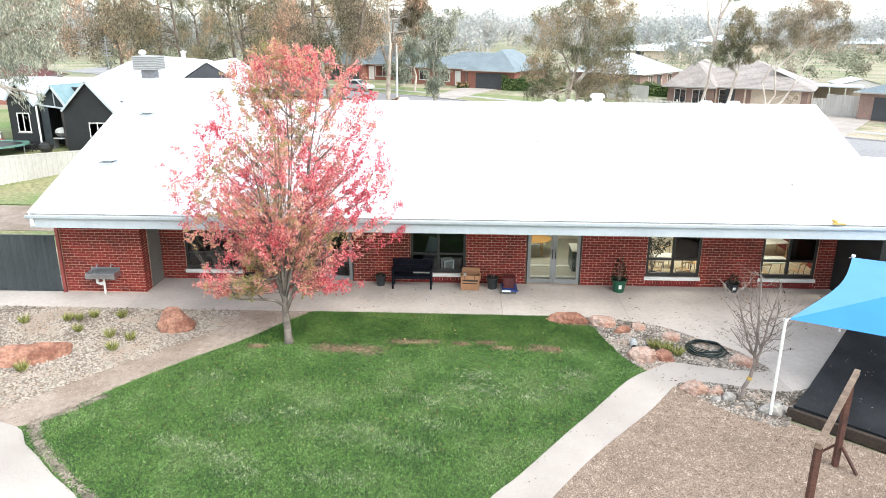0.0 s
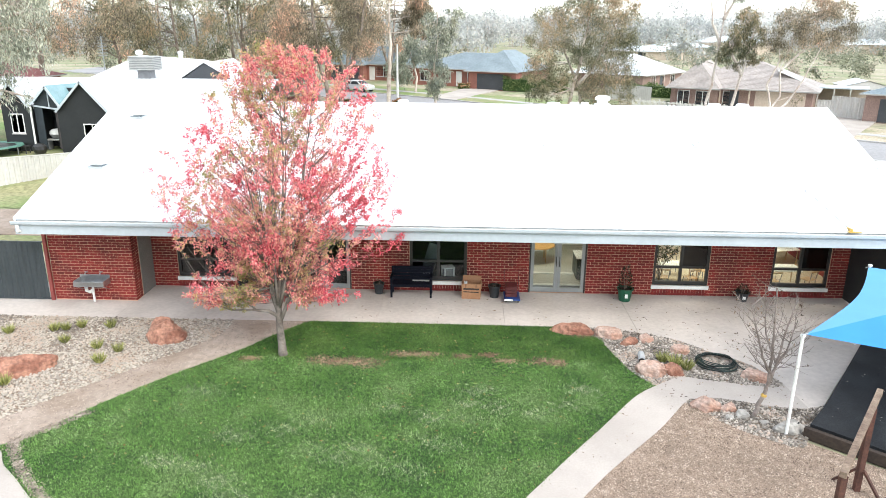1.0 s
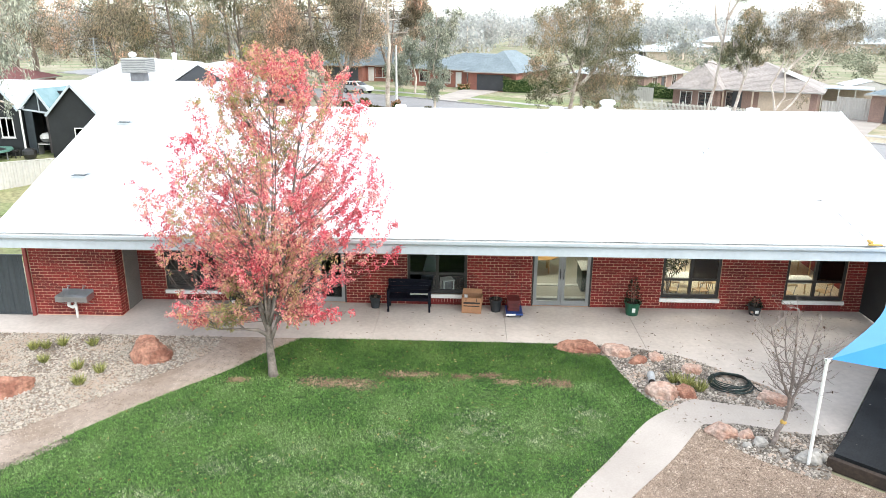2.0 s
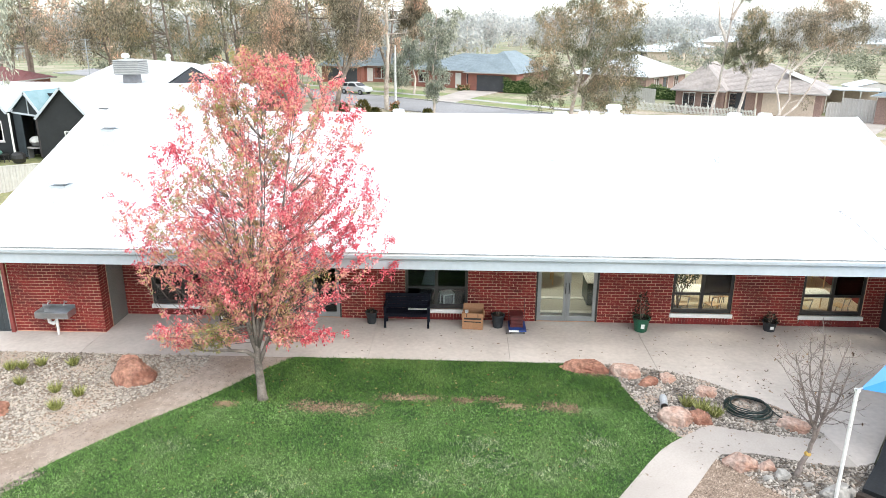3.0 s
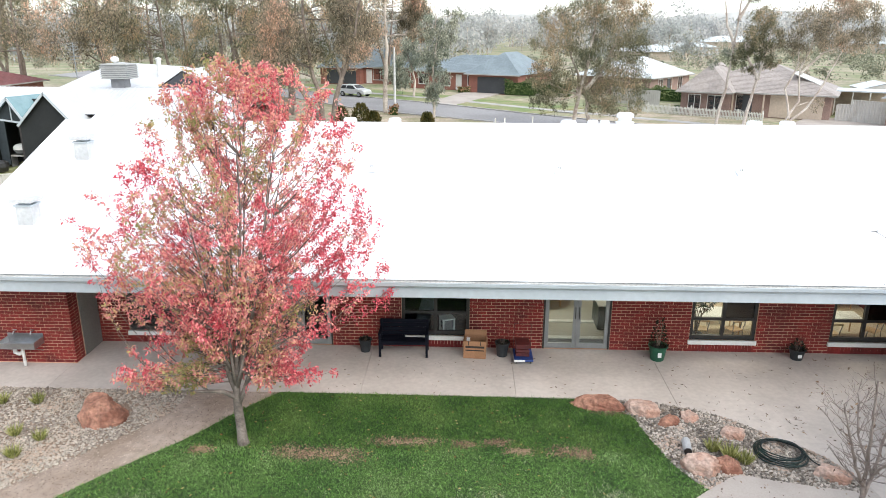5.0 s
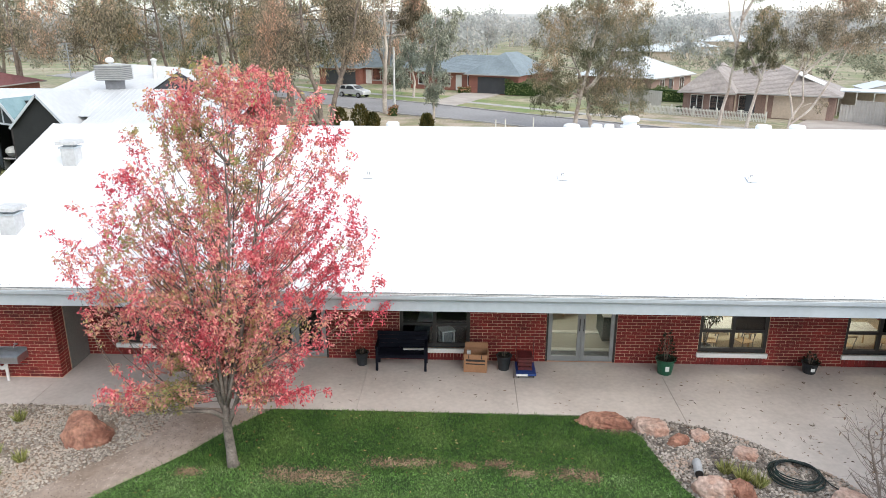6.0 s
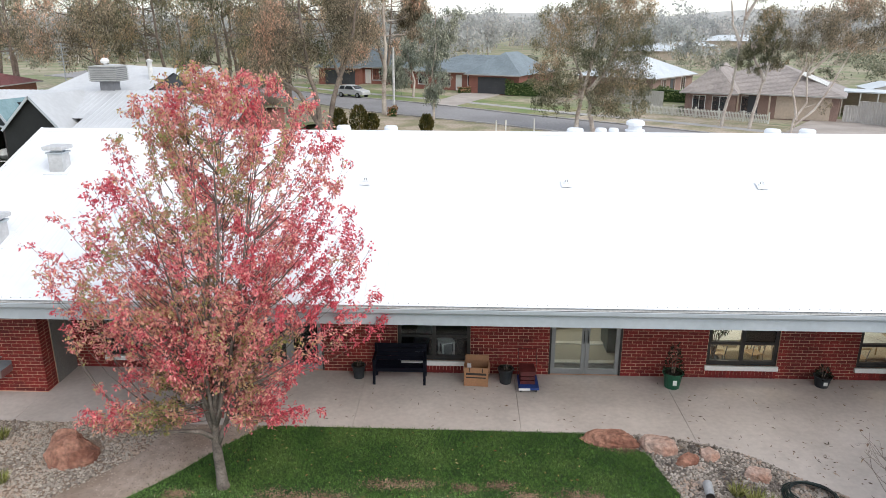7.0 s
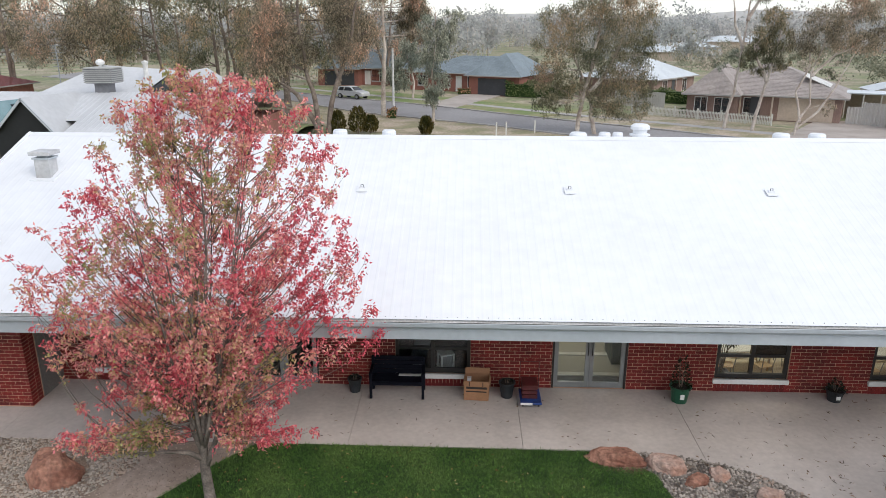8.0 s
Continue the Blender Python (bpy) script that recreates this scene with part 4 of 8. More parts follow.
M_SANDSTONE2 = mat("pink_sandstone", (0.46, 0.335, 0.275), (0.32, 0.185, 0.135), rough=0.92, s1=3, s2=14, fine=0.32, bump=0.9, bs=24)

OCT = np.array([(1, 0, 0), (0.5, 0.87, 0), (-0.5, 0.87, 0), (-1, 0, 0), (-0.5, -0.87, 0), (0.5, -0.87, 0)])


def pebbles(name, poly, count, size, material, label, seed, z_of, keep_out=()):
    """Many small stones that cover a bed, joined in one mesh."""
    rng = np.random.default_rng(seed)
    px, py = [q[0] for q in poly], [q[1] for q in poly]
    x, y = rng.uniform(min(px), max(px), count * 3), rng.uniform(min(py), max(py), count * 3)
    ok = inside_many(poly, x, y)
    for cx, cy, r in keep_out:
        ok &= (x - cx) ** 2 + (y - cy) ** 2 > r * r
    x, y = x[ok][:count], y[ok][:count]
    n = len(x)
    sz = size * rng.uniform(0.55, 1.35, n)
    asp, a = rng.uniform(0.6, 1.0, n), rng.uniform(0, np.pi, n)
    h = sz * rng.uniform(0.35, 0.6, n)
    zb = np.array([z_of(u, w) for u, w in zip(x, y)]) + rng.uniform(-0.012, 0.012, n)
    tilt = rng.normal(0, 0.25, (n, 2))
    verts = np.zeros((n, 14, 3))
    for k in range(6):
        j = rng.uniform(0.8, 1.15, n)
        lx, ly = OCT[k, 0] * sz / 2 * j, OCT[k, 1] * sz / 2 * asp * j
        gx_, gy_ = lx * np.cos(a) - ly * np.sin(a), lx * np.sin(a) + ly * np.cos(a)
        for row, (f, dz) in enumerate(((1.0, 0.35), (0.62, 0.9))):
            verts[:, row * 6 + k] = np.stack([x + gx_ * f, y + gy_ * f, zb + h * dz + (gx_ * tilt[:, 0] + gy_ * tilt[:, 1]) * f], 1)
    verts[:, 12] = np.stack([x, y, zb + h], 1)
    base = np.arange(n) * 14
    fl = []
    for k in range(6):
        m = (k + 1) % 6
        fl += [(k, m, 6 + m, 6 + k)]
    quad = np.array(fl)
    tri = np.array([(6 + k, 6 + (k + 1) % 6, 12) for k in range(6)])
    qs = (base[:, None, None] + quad[None]).reshape(-1, 4)
    ts = (base[:, None, None] + tri[None]).reshape(-1, 3)
    me = bpy.data.meshes.new(name)
    me.from_pydata(verts.reshape(-1, 3).tolist(), [], qs.tolist() + ts.tolist())
    me.update()
    ob = part(name, me, material)
    return tagged(ob, label, "pebbles", "", "stuff")


def boulder(r, seed):
    """A lump with flat broken faces."""
    b = Shape().blob((0, 0, 0), r, 0.22, seed, 18, 26)
    rnd = random.Random(seed)
    cuts = [(Vector((rnd.uniform(-0.35, 0.35), rnd.uniform(-0.35, 0.35), 1)).normalized(), 0.66)]
    for k in range(9):
        az, el = rnd.uniform(0, 6.283), rnd.uniform(-0.15, 1.1)
        cuts.append((Vector((math.cos(az) * math.cos(el), math.sin(az) * math.cos(el), math.sin(el))), rnd.uniform(0.62, 0.86)))
    out = []
    for p in b.v:
        q = Vector((p[0] / r[0], p[1] / r[1], p[2] / r[2]))
        for nrm, lim in cuts:
            e = q.dot(nrm) - lim - 0.13 * noise.noise(q * 3.2 + Vector((seed, 0, 0))) - 0.05 * noise.noise(q * 8)
            if e > 0:
                q = q - nrm * e * 0.92
        out.append((q.x * r[0], q.y * r[1], q.z * r[2]))
    b.v = out
    return b


ROCKS = [  # x, y, radii, turn, material, label
    (-9.86, -3.80, 0.50, 0.46, 0.60, 10, 0), (-12.85, -5.85, 1.0, 0.42, 0.44, 32, 0), (0.98, -2.86, 0.72, 0.30, 0.26, -14, 0),
    (1.95, -3.12, 0.42, 0.32, 0.26, -10, 1), (2.36, -3.5, 0.26, 0.2, 0.18, 40, 0), (2.85, -3.3, 0.24, 0.2, 0.17, 0, 1),
    (3.57, -3.95, 0.32, 0.24, 0.2, -20, 1), (2.60, -5.12, 0.42, 0.38, 0.34, 10, 1), (3.05, -5.14, 0.27, 0.25, 0.28, 0, 0),
    (4.98, -5.32, 0.42, 0.24, 0.24, -20, 1), (3.38, -6.72, 0.34, 0.26, 0.28, -10, 1), (3.84, -6.78, 0.19, 0.16, 0.19, 0, 1), (4.02, -7.05, 0.19, 0.16, 0.18, 0, 2), (3.72, -7.12, 0.11, 0.09, 0.08, 0, 2), (4.40, -7.30, 0.1, 0.08, 0.07, 0, 2)]
M_GREYROCK = mat("grey_rock", (0.36, 0.34, 0.31), (0.27, 0.25, 0.23), rough=0.9, s1=3, s2=16, fine=0.2, bump=0.4, bs=25)
for i, (x, y, a, b, c, rz, k) in enumerate(ROCKS):
    r = solo("garden_rock" if c > 0.18 else "garden_stone", boulder((a, b, c), 41 + i), (M_SANDSTONE, M_SANDSTONE2, M_GREYROCK)[k],
             ("rough red-brown sandstone boulder in the pebble bed", "rough pinkish sandstone boulder in the pebble bed", "small grey stone in the tree bed")[k], "rock", "garden rocks")
    r.matrix_basis = pose(x, y, zg(x, y) + c * 0.10, 0, 0, rz)

left_out = [(-9.82, -3.62, 0.42), (-12.6, -5.75, 0.3), (-13.1, -6.0, 0.3)]
pebbles("pebbles", pebble_poly, 29000, 0.060, M_PEBBLE, "pale grey and cream pebbles covering the bed", 5, over(-0.02), left_out)
pebbles("pebbles", bed_poly, 6000, 0.066, M_PEBBLE2, "mixed grey pebbles between the rocks", 6, over(-0.015), [(0.98, -2.86, 0.3), (2.58, -5.12, 0.3)])
pebbles("pebbles", bed2_poly, 2600, 0.06, M_PEBBLE2, "mixed dark and pale pebbles round the bare tree", 7, over(-0.015))


def grains(name, poly, count, size, material, label, seed, dz, places=None):
    """Loose gravel or soil: small four-sided chips joined in one mesh."""
    rng = np.random.default_rng(seed)
    if places is None:
        px, py = [q[0] for q in poly], [q[1] for q in poly]
        x, y = rng.uniform(min(px), max(px), count * 3), rng.uniform(min(py), max(py), count * 3)
        ok = inside_many(poly, x, y)
        x, y = x[ok][:count], y[ok][:count]
    else:
        pl = np.array(places)[rng.integers(0, len(places), count)]
        x, y = pl[:, 0] + rng.normal(0, 0.5, count) * pl[:, 2], pl[:, 1] + rng.normal(0, 0.5, count) * pl[:, 3]
    n = len(x)
    sz, a = size * rng.uniform(0.5, 1.5, n), rng.uniform(0, 6.283, n)
    z = 0.015 * np.minimum(y, 0) + dz
    ring = []
    for k in range(4):
        r = sz / 2 * rng.uniform(0.7, 1.2, n)
        ring.append(np.stack([x + r * np.cos(a + k * 1.571), y + r * np.sin(a + k * 1.571), z], 1))
    top = np.stack([x + rng.normal(0, 0.2, n) * sz, y + rng.normal(0, 0.2, n) * sz, z + sz * rng.uniform(0.3, 0.7, n)], 1)
    me = bpy.data.meshes.new(name)
    v = np.stack(ring + [top], 1).reshape(-1, 3)
    me.from_pydata(v.tolist(), [], (np.arange(n)[:, None, None] * 5 + np.array([(0, 1, 4), (1, 2, 4), (2, 3, 4), (3, 0, 4)])[None]).reshape(-1, 3).tolist())
    me.update()
    return tagged(part(name, me, material), label, "gravel" if places is None else "bare soil", "", "stuff")


grains("gravel_grains", yard_poly, 76000, 0.026, mat("gravel_grains", (0, 0, 0), rough=0.9, s1=6.0, fine=0.0, bump=0.0, island=0.35,
       ramp=[(0.0, (0.17, 0.12, 0.09)), (0.35, (0.25, 0.185, 0.14)), (0.7, (0.32, 0.245, 0.19)), (1.0, (0.42, 0.335, 0.27))]), "loose tan gravel chips on the play yard", 8, -0.006)

grains("dirt_crumbs", dirt_poly, 7000, 0.022, mat("dirt_crumbs", (0, 0, 0), rough=0.95, s1=1.2, fine=0.0, bump=0.0, island=0.4,
       ramp=[(0.0, (0.16, 0.115, 0.08)), (0.5, (0.29, 0.225, 0.18)), (1.0, (0.40, 0.33, 0.275))]), "loose soil crumbs and grit on the dirt strip", 18, -0.004)

# lawn blades
M_GRASS = leaf_mat("lawn_grass", [(0.0, (0.085, 0.185, 0.034)), (0.3, (0.115, 0.235, 0.046)), (0.6, (0.145, 0.275, 0.06)), (0.85, (0.175, 0.305, 0.078)), (1.0, (0.24, 0.345, 0.13))], s1=0.9, island=0.4, through=0.15, fine=0.35, s2=13.0)
BARE = [(-5.6, -4.86, 0.42, 0.30), (-5.2, -4.95, 0.34, 0.26), (-4.75, -4.9, 0.36, 0.28), (-4.35, -5.0, 0.46, 0.34), (-3.6, -4.44, 0.46, 0.2), (-3.0, -4.42, 0.48, 0.2), (-2.06, -4.5, 0.28, 0.15), (-1.4, -4.4, 0.32, 0.15), (-0.95, -4.7, 0.34, 0.14), (-0.08, -4.68, 0.36, 0.24), (0.33, -4.75, 0.24, 0.24), (-7.38, -4.87, 0.28, 0.15), (1.2, -3.12, 0.5, 0.14)]
EDGE_SOIL = [(px, py, 0.15, 0.075) for px, py in spline([(-10.1, -7.55), (-10.5, -8.1), (-10.95, -8.62), (-10.85, -8.95), (-10.45, -9.45), (-9.9, -9.98), (-9.3, -10.5), (-8.6, -11.05)], 5)]
rng = np.random.default_rng(3)
N = 340000
lx, ly = rng.uniform(-11.2, 2.6, N * 2), rng.uniform(-12.3, EDGE, N * 2)
ok = inside_many(lawn_poly, lx + rng.normal(0, 0.035, N * 2), ly + rng.normal(0, 0.02, N * 2)) & (ly < EDGE + 0.02)
lx, ly = lx[ok][:N], ly[ok][:N]
keep = np.ones(len(lx), bool)
for cx, cy, a, b in BARE + EDGE_SOIL:
    d = ((lx - cx) / a) ** 2 + ((ly - cy) / b) ** 2 + 0.35 * np.sin(lx * 23 + cy * 9) * np.sin(ly * 31 + cx * 7)
    keep &= rng.uniform(0, 1, len(lx)) < np.clip(0.9 * (d - 0.12), 0.30, 1)
lx, ly = lx[keep], ly[keep]
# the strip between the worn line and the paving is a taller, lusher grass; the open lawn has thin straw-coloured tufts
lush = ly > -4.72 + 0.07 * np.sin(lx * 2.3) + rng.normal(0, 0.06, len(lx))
DRY = [(-7.8, -9.2), (-7.1, -9.4), (-6.5, -9.8), (-6.2, -10.2), (-6.7, -8.3), (-5.8, -8.0), (-5.2, -7.7), (-5.0, -8.7), (-4.4, -9.0), (-4.0, -8.6), (-3.8, -9.0), (-3.3, -9.2), (-3.1, -9.3), (-2.7, -7.5), (-2.5, -8.4), (-1.9, -7.5), (-1.6, -6.2), (-1.3, -6.9), (-2.0, -6.8), (-0.4, -7.1), (0.7, -6.1), (0.4, -6.8), (-7.9, -6.6), (-4.7, -10.3), (-4.1, -10.3), (-3.6, -7.0)]
dry = np.zeros(len(lx))
for cx, cy in DRY:
    d = np.hypot((lx - cx) * 0.75 + (ly - cy) * 0.25, (ly - cy) * 1.2)
    dry = np.maximum(dry, np.exp(-(d / 0.32) ** 2) * (0.55 + 0.45 * np.sin(lx * 17 + cy) * np.sin(ly * 19 + cx)))
dry = (rng.uniform(0, 1, len(lx)) < 0.95 * dry + 0.03) & ~lush
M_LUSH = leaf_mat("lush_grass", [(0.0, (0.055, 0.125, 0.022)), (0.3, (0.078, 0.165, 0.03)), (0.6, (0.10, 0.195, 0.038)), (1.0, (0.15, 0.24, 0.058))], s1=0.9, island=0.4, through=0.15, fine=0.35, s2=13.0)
M_STRAW = leaf_mat("straw_grass", [(0.0, (0.22, 0.31, 0.13)), (0.5, (0.32, 0.39, 0.20)), (1.0, (0.44, 0.46, 0.30))], s1=2.0, island=0.5, through=0.15, fine=0.3, s2=13.0)


def blades(name, x, y, tall, material, label):
    """Grass blades as single upright triangles in one mesh."""
    n = len(x)
    a = rng.uniform(0, 2 * np.pi, n)
    h, w = tall * rng.uniform(0.016, 0.042, n) * (1 + 0.5 * (rng.uniform(0, 1, n) > 0.95)), rng.uniform(0.009, 0.018, n)
    lean = rng.normal(0, 0.024, (n, 2))
    base = np.stack([x, y, 0.015 * y], 1)
    sv = np.stack([np.cos(a) * w / 2, np.sin(a) * w / 2, np.zeros(n)], 1)
    tip = base + np.stack([lean[:, 0], lean[:, 1], h], 1)
    tagged(part(name, fast_mesh(name, np.stack([base - sv, base + sv, tip], 1).reshape(-1, 3), 3), material), label, "grass", "", "stuff")


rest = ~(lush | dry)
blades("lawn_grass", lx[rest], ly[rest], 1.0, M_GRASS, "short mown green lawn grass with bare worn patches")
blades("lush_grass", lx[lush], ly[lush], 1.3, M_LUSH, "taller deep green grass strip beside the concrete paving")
blades("dry_grass", lx[dry], ly[dry], 1.15, M_STRAW, "thin pale straw-green tufts scattered in the lawn")
M_BARESOIL = mat("red_bare_soil", (0, 0, 0), rough=0.95, s1=3, fine=0.2, s2=30, bump=0.3, island=0.25, ramp=[(0.0, (0.13, 0.08, 0.05)), (0.5, (0.22, 0.135, 0.09)), (1.0, (0.31, 0.205, 0.14))])
grains("soil_crumbs", None, 6000, 0.024, M_BARESOIL, "worn red-brown bare soil patches in the lawn", 14, 0.006, BARE)
grains("soil_crumbs", None, 2600, 0.03, mat("grey_edge_soil", (0, 0, 0), rough=0.95, s1=3, fine=0.2, s2=30, bump=0.3, island=0.25, ramp=[(0.0, (0.15, 0.12, 0.10)), (0.5, (0.25, 0.205, 0.17)), (1.0, (0.35, 0.29, 0.245))]), "bare grey soil crumbs along the lawn edge", 15, 0.006, EDGE_SOIL)

# fallen leaves on lawn, paving and yard
rng = np.random.default_rng(9)


def litter(name, n, x0, x1, y0, y1, dz, size, ramp, label, poly=None, slim=0.4):
    x, y = rng.uniform(x0, x1, n), rng.uniform(y0, y1, n)
    if poly:
        ok = inside_many(poly, x, y)
        x, y = x[ok], y[ok]
    p = np.stack([x, y, 0.015 * np.minimum(y, 0) + dz + rng.uniform(0, 0.006, len(x))], 1)
    a = rng.uniform(0, 2 * np.pi, len(x))
    d = np.stack([np.cos(a), np.sin(a), rng.normal(0, 0.08, len(x))], 1)
    q = leaf_quads(rng, p, d, size, size * slim)
    q[:, 2] = np.maximum(q[:, 2], 0.015 * np.minimum(q[:, 1], 0) + dz)
    tagged(part(name, fast_mesh(name, q, 4), leaf_mat(name, ramp, s1=3, through=0.0)), label, "fallen leaves", "", "stuff")


BROWNS = [(0.0, (0.05, 0.032, 0.022)), (0.6, (0.13, 0.075, 0.045)), (1.0, (0.25, 0.16, 0.09))]
litter("fallen_leaves", 170, 2.0, 10.0, -3.6, -0.2, 0.004, 0.12, BROWNS, "slim brown gum leaves scattered on the concrete", apron, 0.17)
litter("fallen_leaves", 80, -8.0, 2.7, -2.5, -0.3, 0.004, 0.10, BROWNS, "few slim brown leaves on the verandah paving", None, 0.2)
litter("fallen_leaves", 420, -9.5, 0.5, -9.5, -2.7, 0.05, 0.07, [(0.0, (0.25, 0.06, 0.03)), (0.5, (0.40, 0.25, 0.08)), (1.0, (0.45, 0.35, 0.16))], "red and yellow fallen leaves on the lawn", lawn_poly)
litter("fallen_leaves", 300, 2.5, 5.6, -8.0, -2.7, 0.05, 0.07, BROWNS, "brown leaves among the pebbles")
litter("fallen_leaves", 120, -1.0, 3.0, -10.5, -5.5, 0.018, 0.05, BROWNS, "few brown leaves on the garden path")

# strappy tufts
M_TUFT = leaf_mat("tuft_grass", [(0.0, (0.17, 0.19, 0.055)), (0.5, (0.32, 0.33, 0.11)), (1.0, (0.48, 0.46, 0.20))], s1=3, island=0.25)
tuft_meshes = []
for k in range(3):
    rng = np.random.default_rng(40 + k)
    n = 150
    a, q = rng.uniform(0, 2 * np.pi, n), rng.uniform(0.1, 1.0, n)
    b = np.stack([0.06 * np.cos(a), 0.06 * np.sin(a), np.zeros(n)], 1)
    d = np.stack([np.cos(a) * q * 0.75, np.sin(a) * q * 0.75, np.ones(n)], 1)
    me = fast_mesh("tuft", leaf_quads(rng, b, d, 0.33, 0.018), 4)
    me.materials.append(M_TUFT)
    tuft_meshes.append(me)
for i, (x, y, sc) in enumerate([(-14.19, -3.74, 1.0), (-13.07, -3.53, 1.0), (-12.8, -3.45, 0.9), (-12.42, -4.21, 0.9), (-12.46, -3.27, 1.0), (-11.67, -3.23, 1.0), (-11.41, -4.52, 1.0), (-10.78, -4.67, 1.0), (-10.97, -5.28, 1.0), (-12.6, -6.48, 1.05), (3.2, -4.8, 1.25), (3.45, -4.95, 1.1), (2.95, -4.55, 1.1)]):
    o = new("grass_tuft", tuft_meshes[i % 3])
    o.matrix_basis = pose(x, y, zg(x, y) + 0.0, 0, 0, 47 * i) @ Matrix.Diagonal((sc * 0.82, sc * 0.82, sc * 0.78, 1))
    tagged(o, "yellow-green strappy grass tuft planted among pebbles", "plant", "grass tufts")

M_HOSE = mat("dark_green_hose", (0.005, 0.022, 0.018), (0.005, 0.011, 0.011), rough=0.4, s1=3, fine=0.15)
hp = []
for k in range(9 * 22):
    t = 2 * math.pi * k / 22
    r = 0.50 - 0.017 * (k // 22) + 0.02 * math.sin(1.7 * t)
    hp.append((4.27 + r * math.cos(t) + 0.02 * math.sin(0.37 * k), -4.62 + r * 0.95 * math.sin(t), zg(0, -4.6) + 0.045 + 0.013 * (k // 22) + 0.012 * math.sin(0.9 * k)))
hp += [(4.8, -4.9, -0.03), (4.95, -5.1, -0.04)]
solo("garden_hose", Shape().tube(hp, 0.013, 6), M_HOSE, "coiled dark green garden hose lying on pebbles", "hose", smooth=True)
pipe = thing("drain_pipe", (2.44, -4.5, zg(0, -4.5) + 0.08), 0, "short grey plastic pipe offcut lying in the rock bed", "pipe")
part("pipe", Shape().tube([(0.03, 0.18, 0.02), (-0.03, -0.2, 0.0)], 0.085, 14, cap=False), mat("grey_pvc", (0.42, 0.43, 0.44), rough=0.5, s1=4, fine=0.1), pipe)
part("socket", Shape().tube([(-0.025, -0.17, 0.0), (-0.032, -0.21, 0.0)], 0.075, 14), M_BLACKFRAME, pipe, "dark open end")
lump = thing("concrete_lump", (4.83, -7.55, zg(0, -7.5)), 15, "pale concrete lump with a dark hole by the sail post", "concrete block")
part("block", Shape().blob((0, 0, 0.04), (0.34, 0.2, 0.17), 0.18, 77, 9, 14), M_GREYROCK, lump)
part("hole", Shape().lathe([(0.0, 0.0), (0.04, 0.0), (0.045, 0.012)], 10, 0.1, -0.06, 0.19), M_BLACKFRAME, lump)

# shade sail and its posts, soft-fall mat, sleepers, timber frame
# one cloth in two tones: the lower panel's shade is painted deeper blue
M_SAIL_SHADED = mat("shaded_sail_cloth", (0.028, 0.20, 0.54), (0.025, 0.185, 0.50), rough=0.8, s1=1, s2=120, fine=0.06, bump=0.05)
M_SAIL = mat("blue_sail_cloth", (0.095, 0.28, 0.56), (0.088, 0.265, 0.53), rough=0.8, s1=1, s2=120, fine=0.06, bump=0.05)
sail = thing("shade_sail", (0, 0, 0), 0, "bright blue shade sail stretched between white posts", "shade sail")
C1, C2, C3, C4 = Vector((4.74, -7.70, 2.13)), Vector((8.33, -3.25, 2.10)), Vector((12.6, -3.2, 1.88)), Vector((10.6, -8.6, 1.32))


def sail_panel(a, b, c, sag_ab, sag_bc, n=14):
    """A triangle of cloth whose outer edges hollow inwards; ca is the seam."""
    g = (a + b + c) / 3
    s = Shape()
    idx = {}
    for i in range(n + 1):
        for j in range(n + 1 - i):
            u, v = i / n, j / n
            w = 1 - u - v
            p = a * w + b * u + c * v
            p = p + (g - p) * (sag_ab * 4 * w * u * (1 - v) ** 6 + sag_bc * 4 * u * v * (1 - w) ** 6)
            p.z -= 0.25 * (w * u + u * v) * 0.8
            idx[i, j] = len(s.v)
            s.v.append(tuple(p))
    for i in range(n):
        for j in range(n - i):
            s.f.append((idx[i, j], idx[i + 1, j], idx[i, j + 1]))
            if i + j < n - 1:
                s.f.append((idx[i + 1, j], idx[i + 1, j + 1], idx[i, j + 1]))
    return s


part("cloth_panel", sail_panel(C1, C2, C3, 0.22, 0.1), M_SAIL, sail, smooth=True)
part("cloth_panel", sail_panel(C1, C4, C3, 0.10, 0.1), M_SAIL_SHADED, sail, "lower panel, its shade painted as a deeper blue", smooth=True)
for c in (C1, C2):
    part("corner_ring", Shape().tube([tuple(c + Vector((-0.1, -0.05, 0))), tuple(c + Vector((0.05, 0.03, 0)))], 0.02, 6), M_STAINLESS, sail)
for c in (C1, C2, C3, C4):
    bx, by = (c.x - 0.06 if c is C1 else c.x + 0.02), c.y - 0.02
    p = thing("sail_post", (bx, by, zg(bx, by) - 0.02), 0, "white round steel post holding the shade sail", "post", "sail posts")
    part("tube", Shape().tube([(0, 0, 0), (0, 0, c.z + 0.12)], 0.032, 14), M_WHITE, p)
    part("cap", Shape().lathe([(0.052, c.z + 0.1), (0.052, c.z + 0.14), (0, c.z + 0.15)], 14), M_WHITE, p)

M_MAT = mat("black_softfall", (0.013, 0.0145, 0.017), (0.026, 0.028, 0.032), rough=0.7, spec=0.3, s1=1.2, s2=30, fine=0.3, bump=0.3, bs=90)
M_SLEEPER = mat("dark_timber", (0.022, 0.014, 0.011), (0.04, 0.026, 0.018), rough=0.85, s1=2, s2=18, fine=0.3, bump=0.4, bs=30)
mat_poly = [(8.50, -3.30), (6.08, -6.52), (5.25, -7.52), (8.9, -10.75), (16, -10), (16, -0.7), (10.6, -0.72)]
solo("softfall_mat", Shape().prism(mat_poly, over(-0.06), lambda x, y: zg(x, y) + 0.03 + 0.11 * min(1, max(0, (-5.5 - y) / 2))), M_MAT, "black rubber soft-fall surface under the shade sail", "play surface", kind="structure")
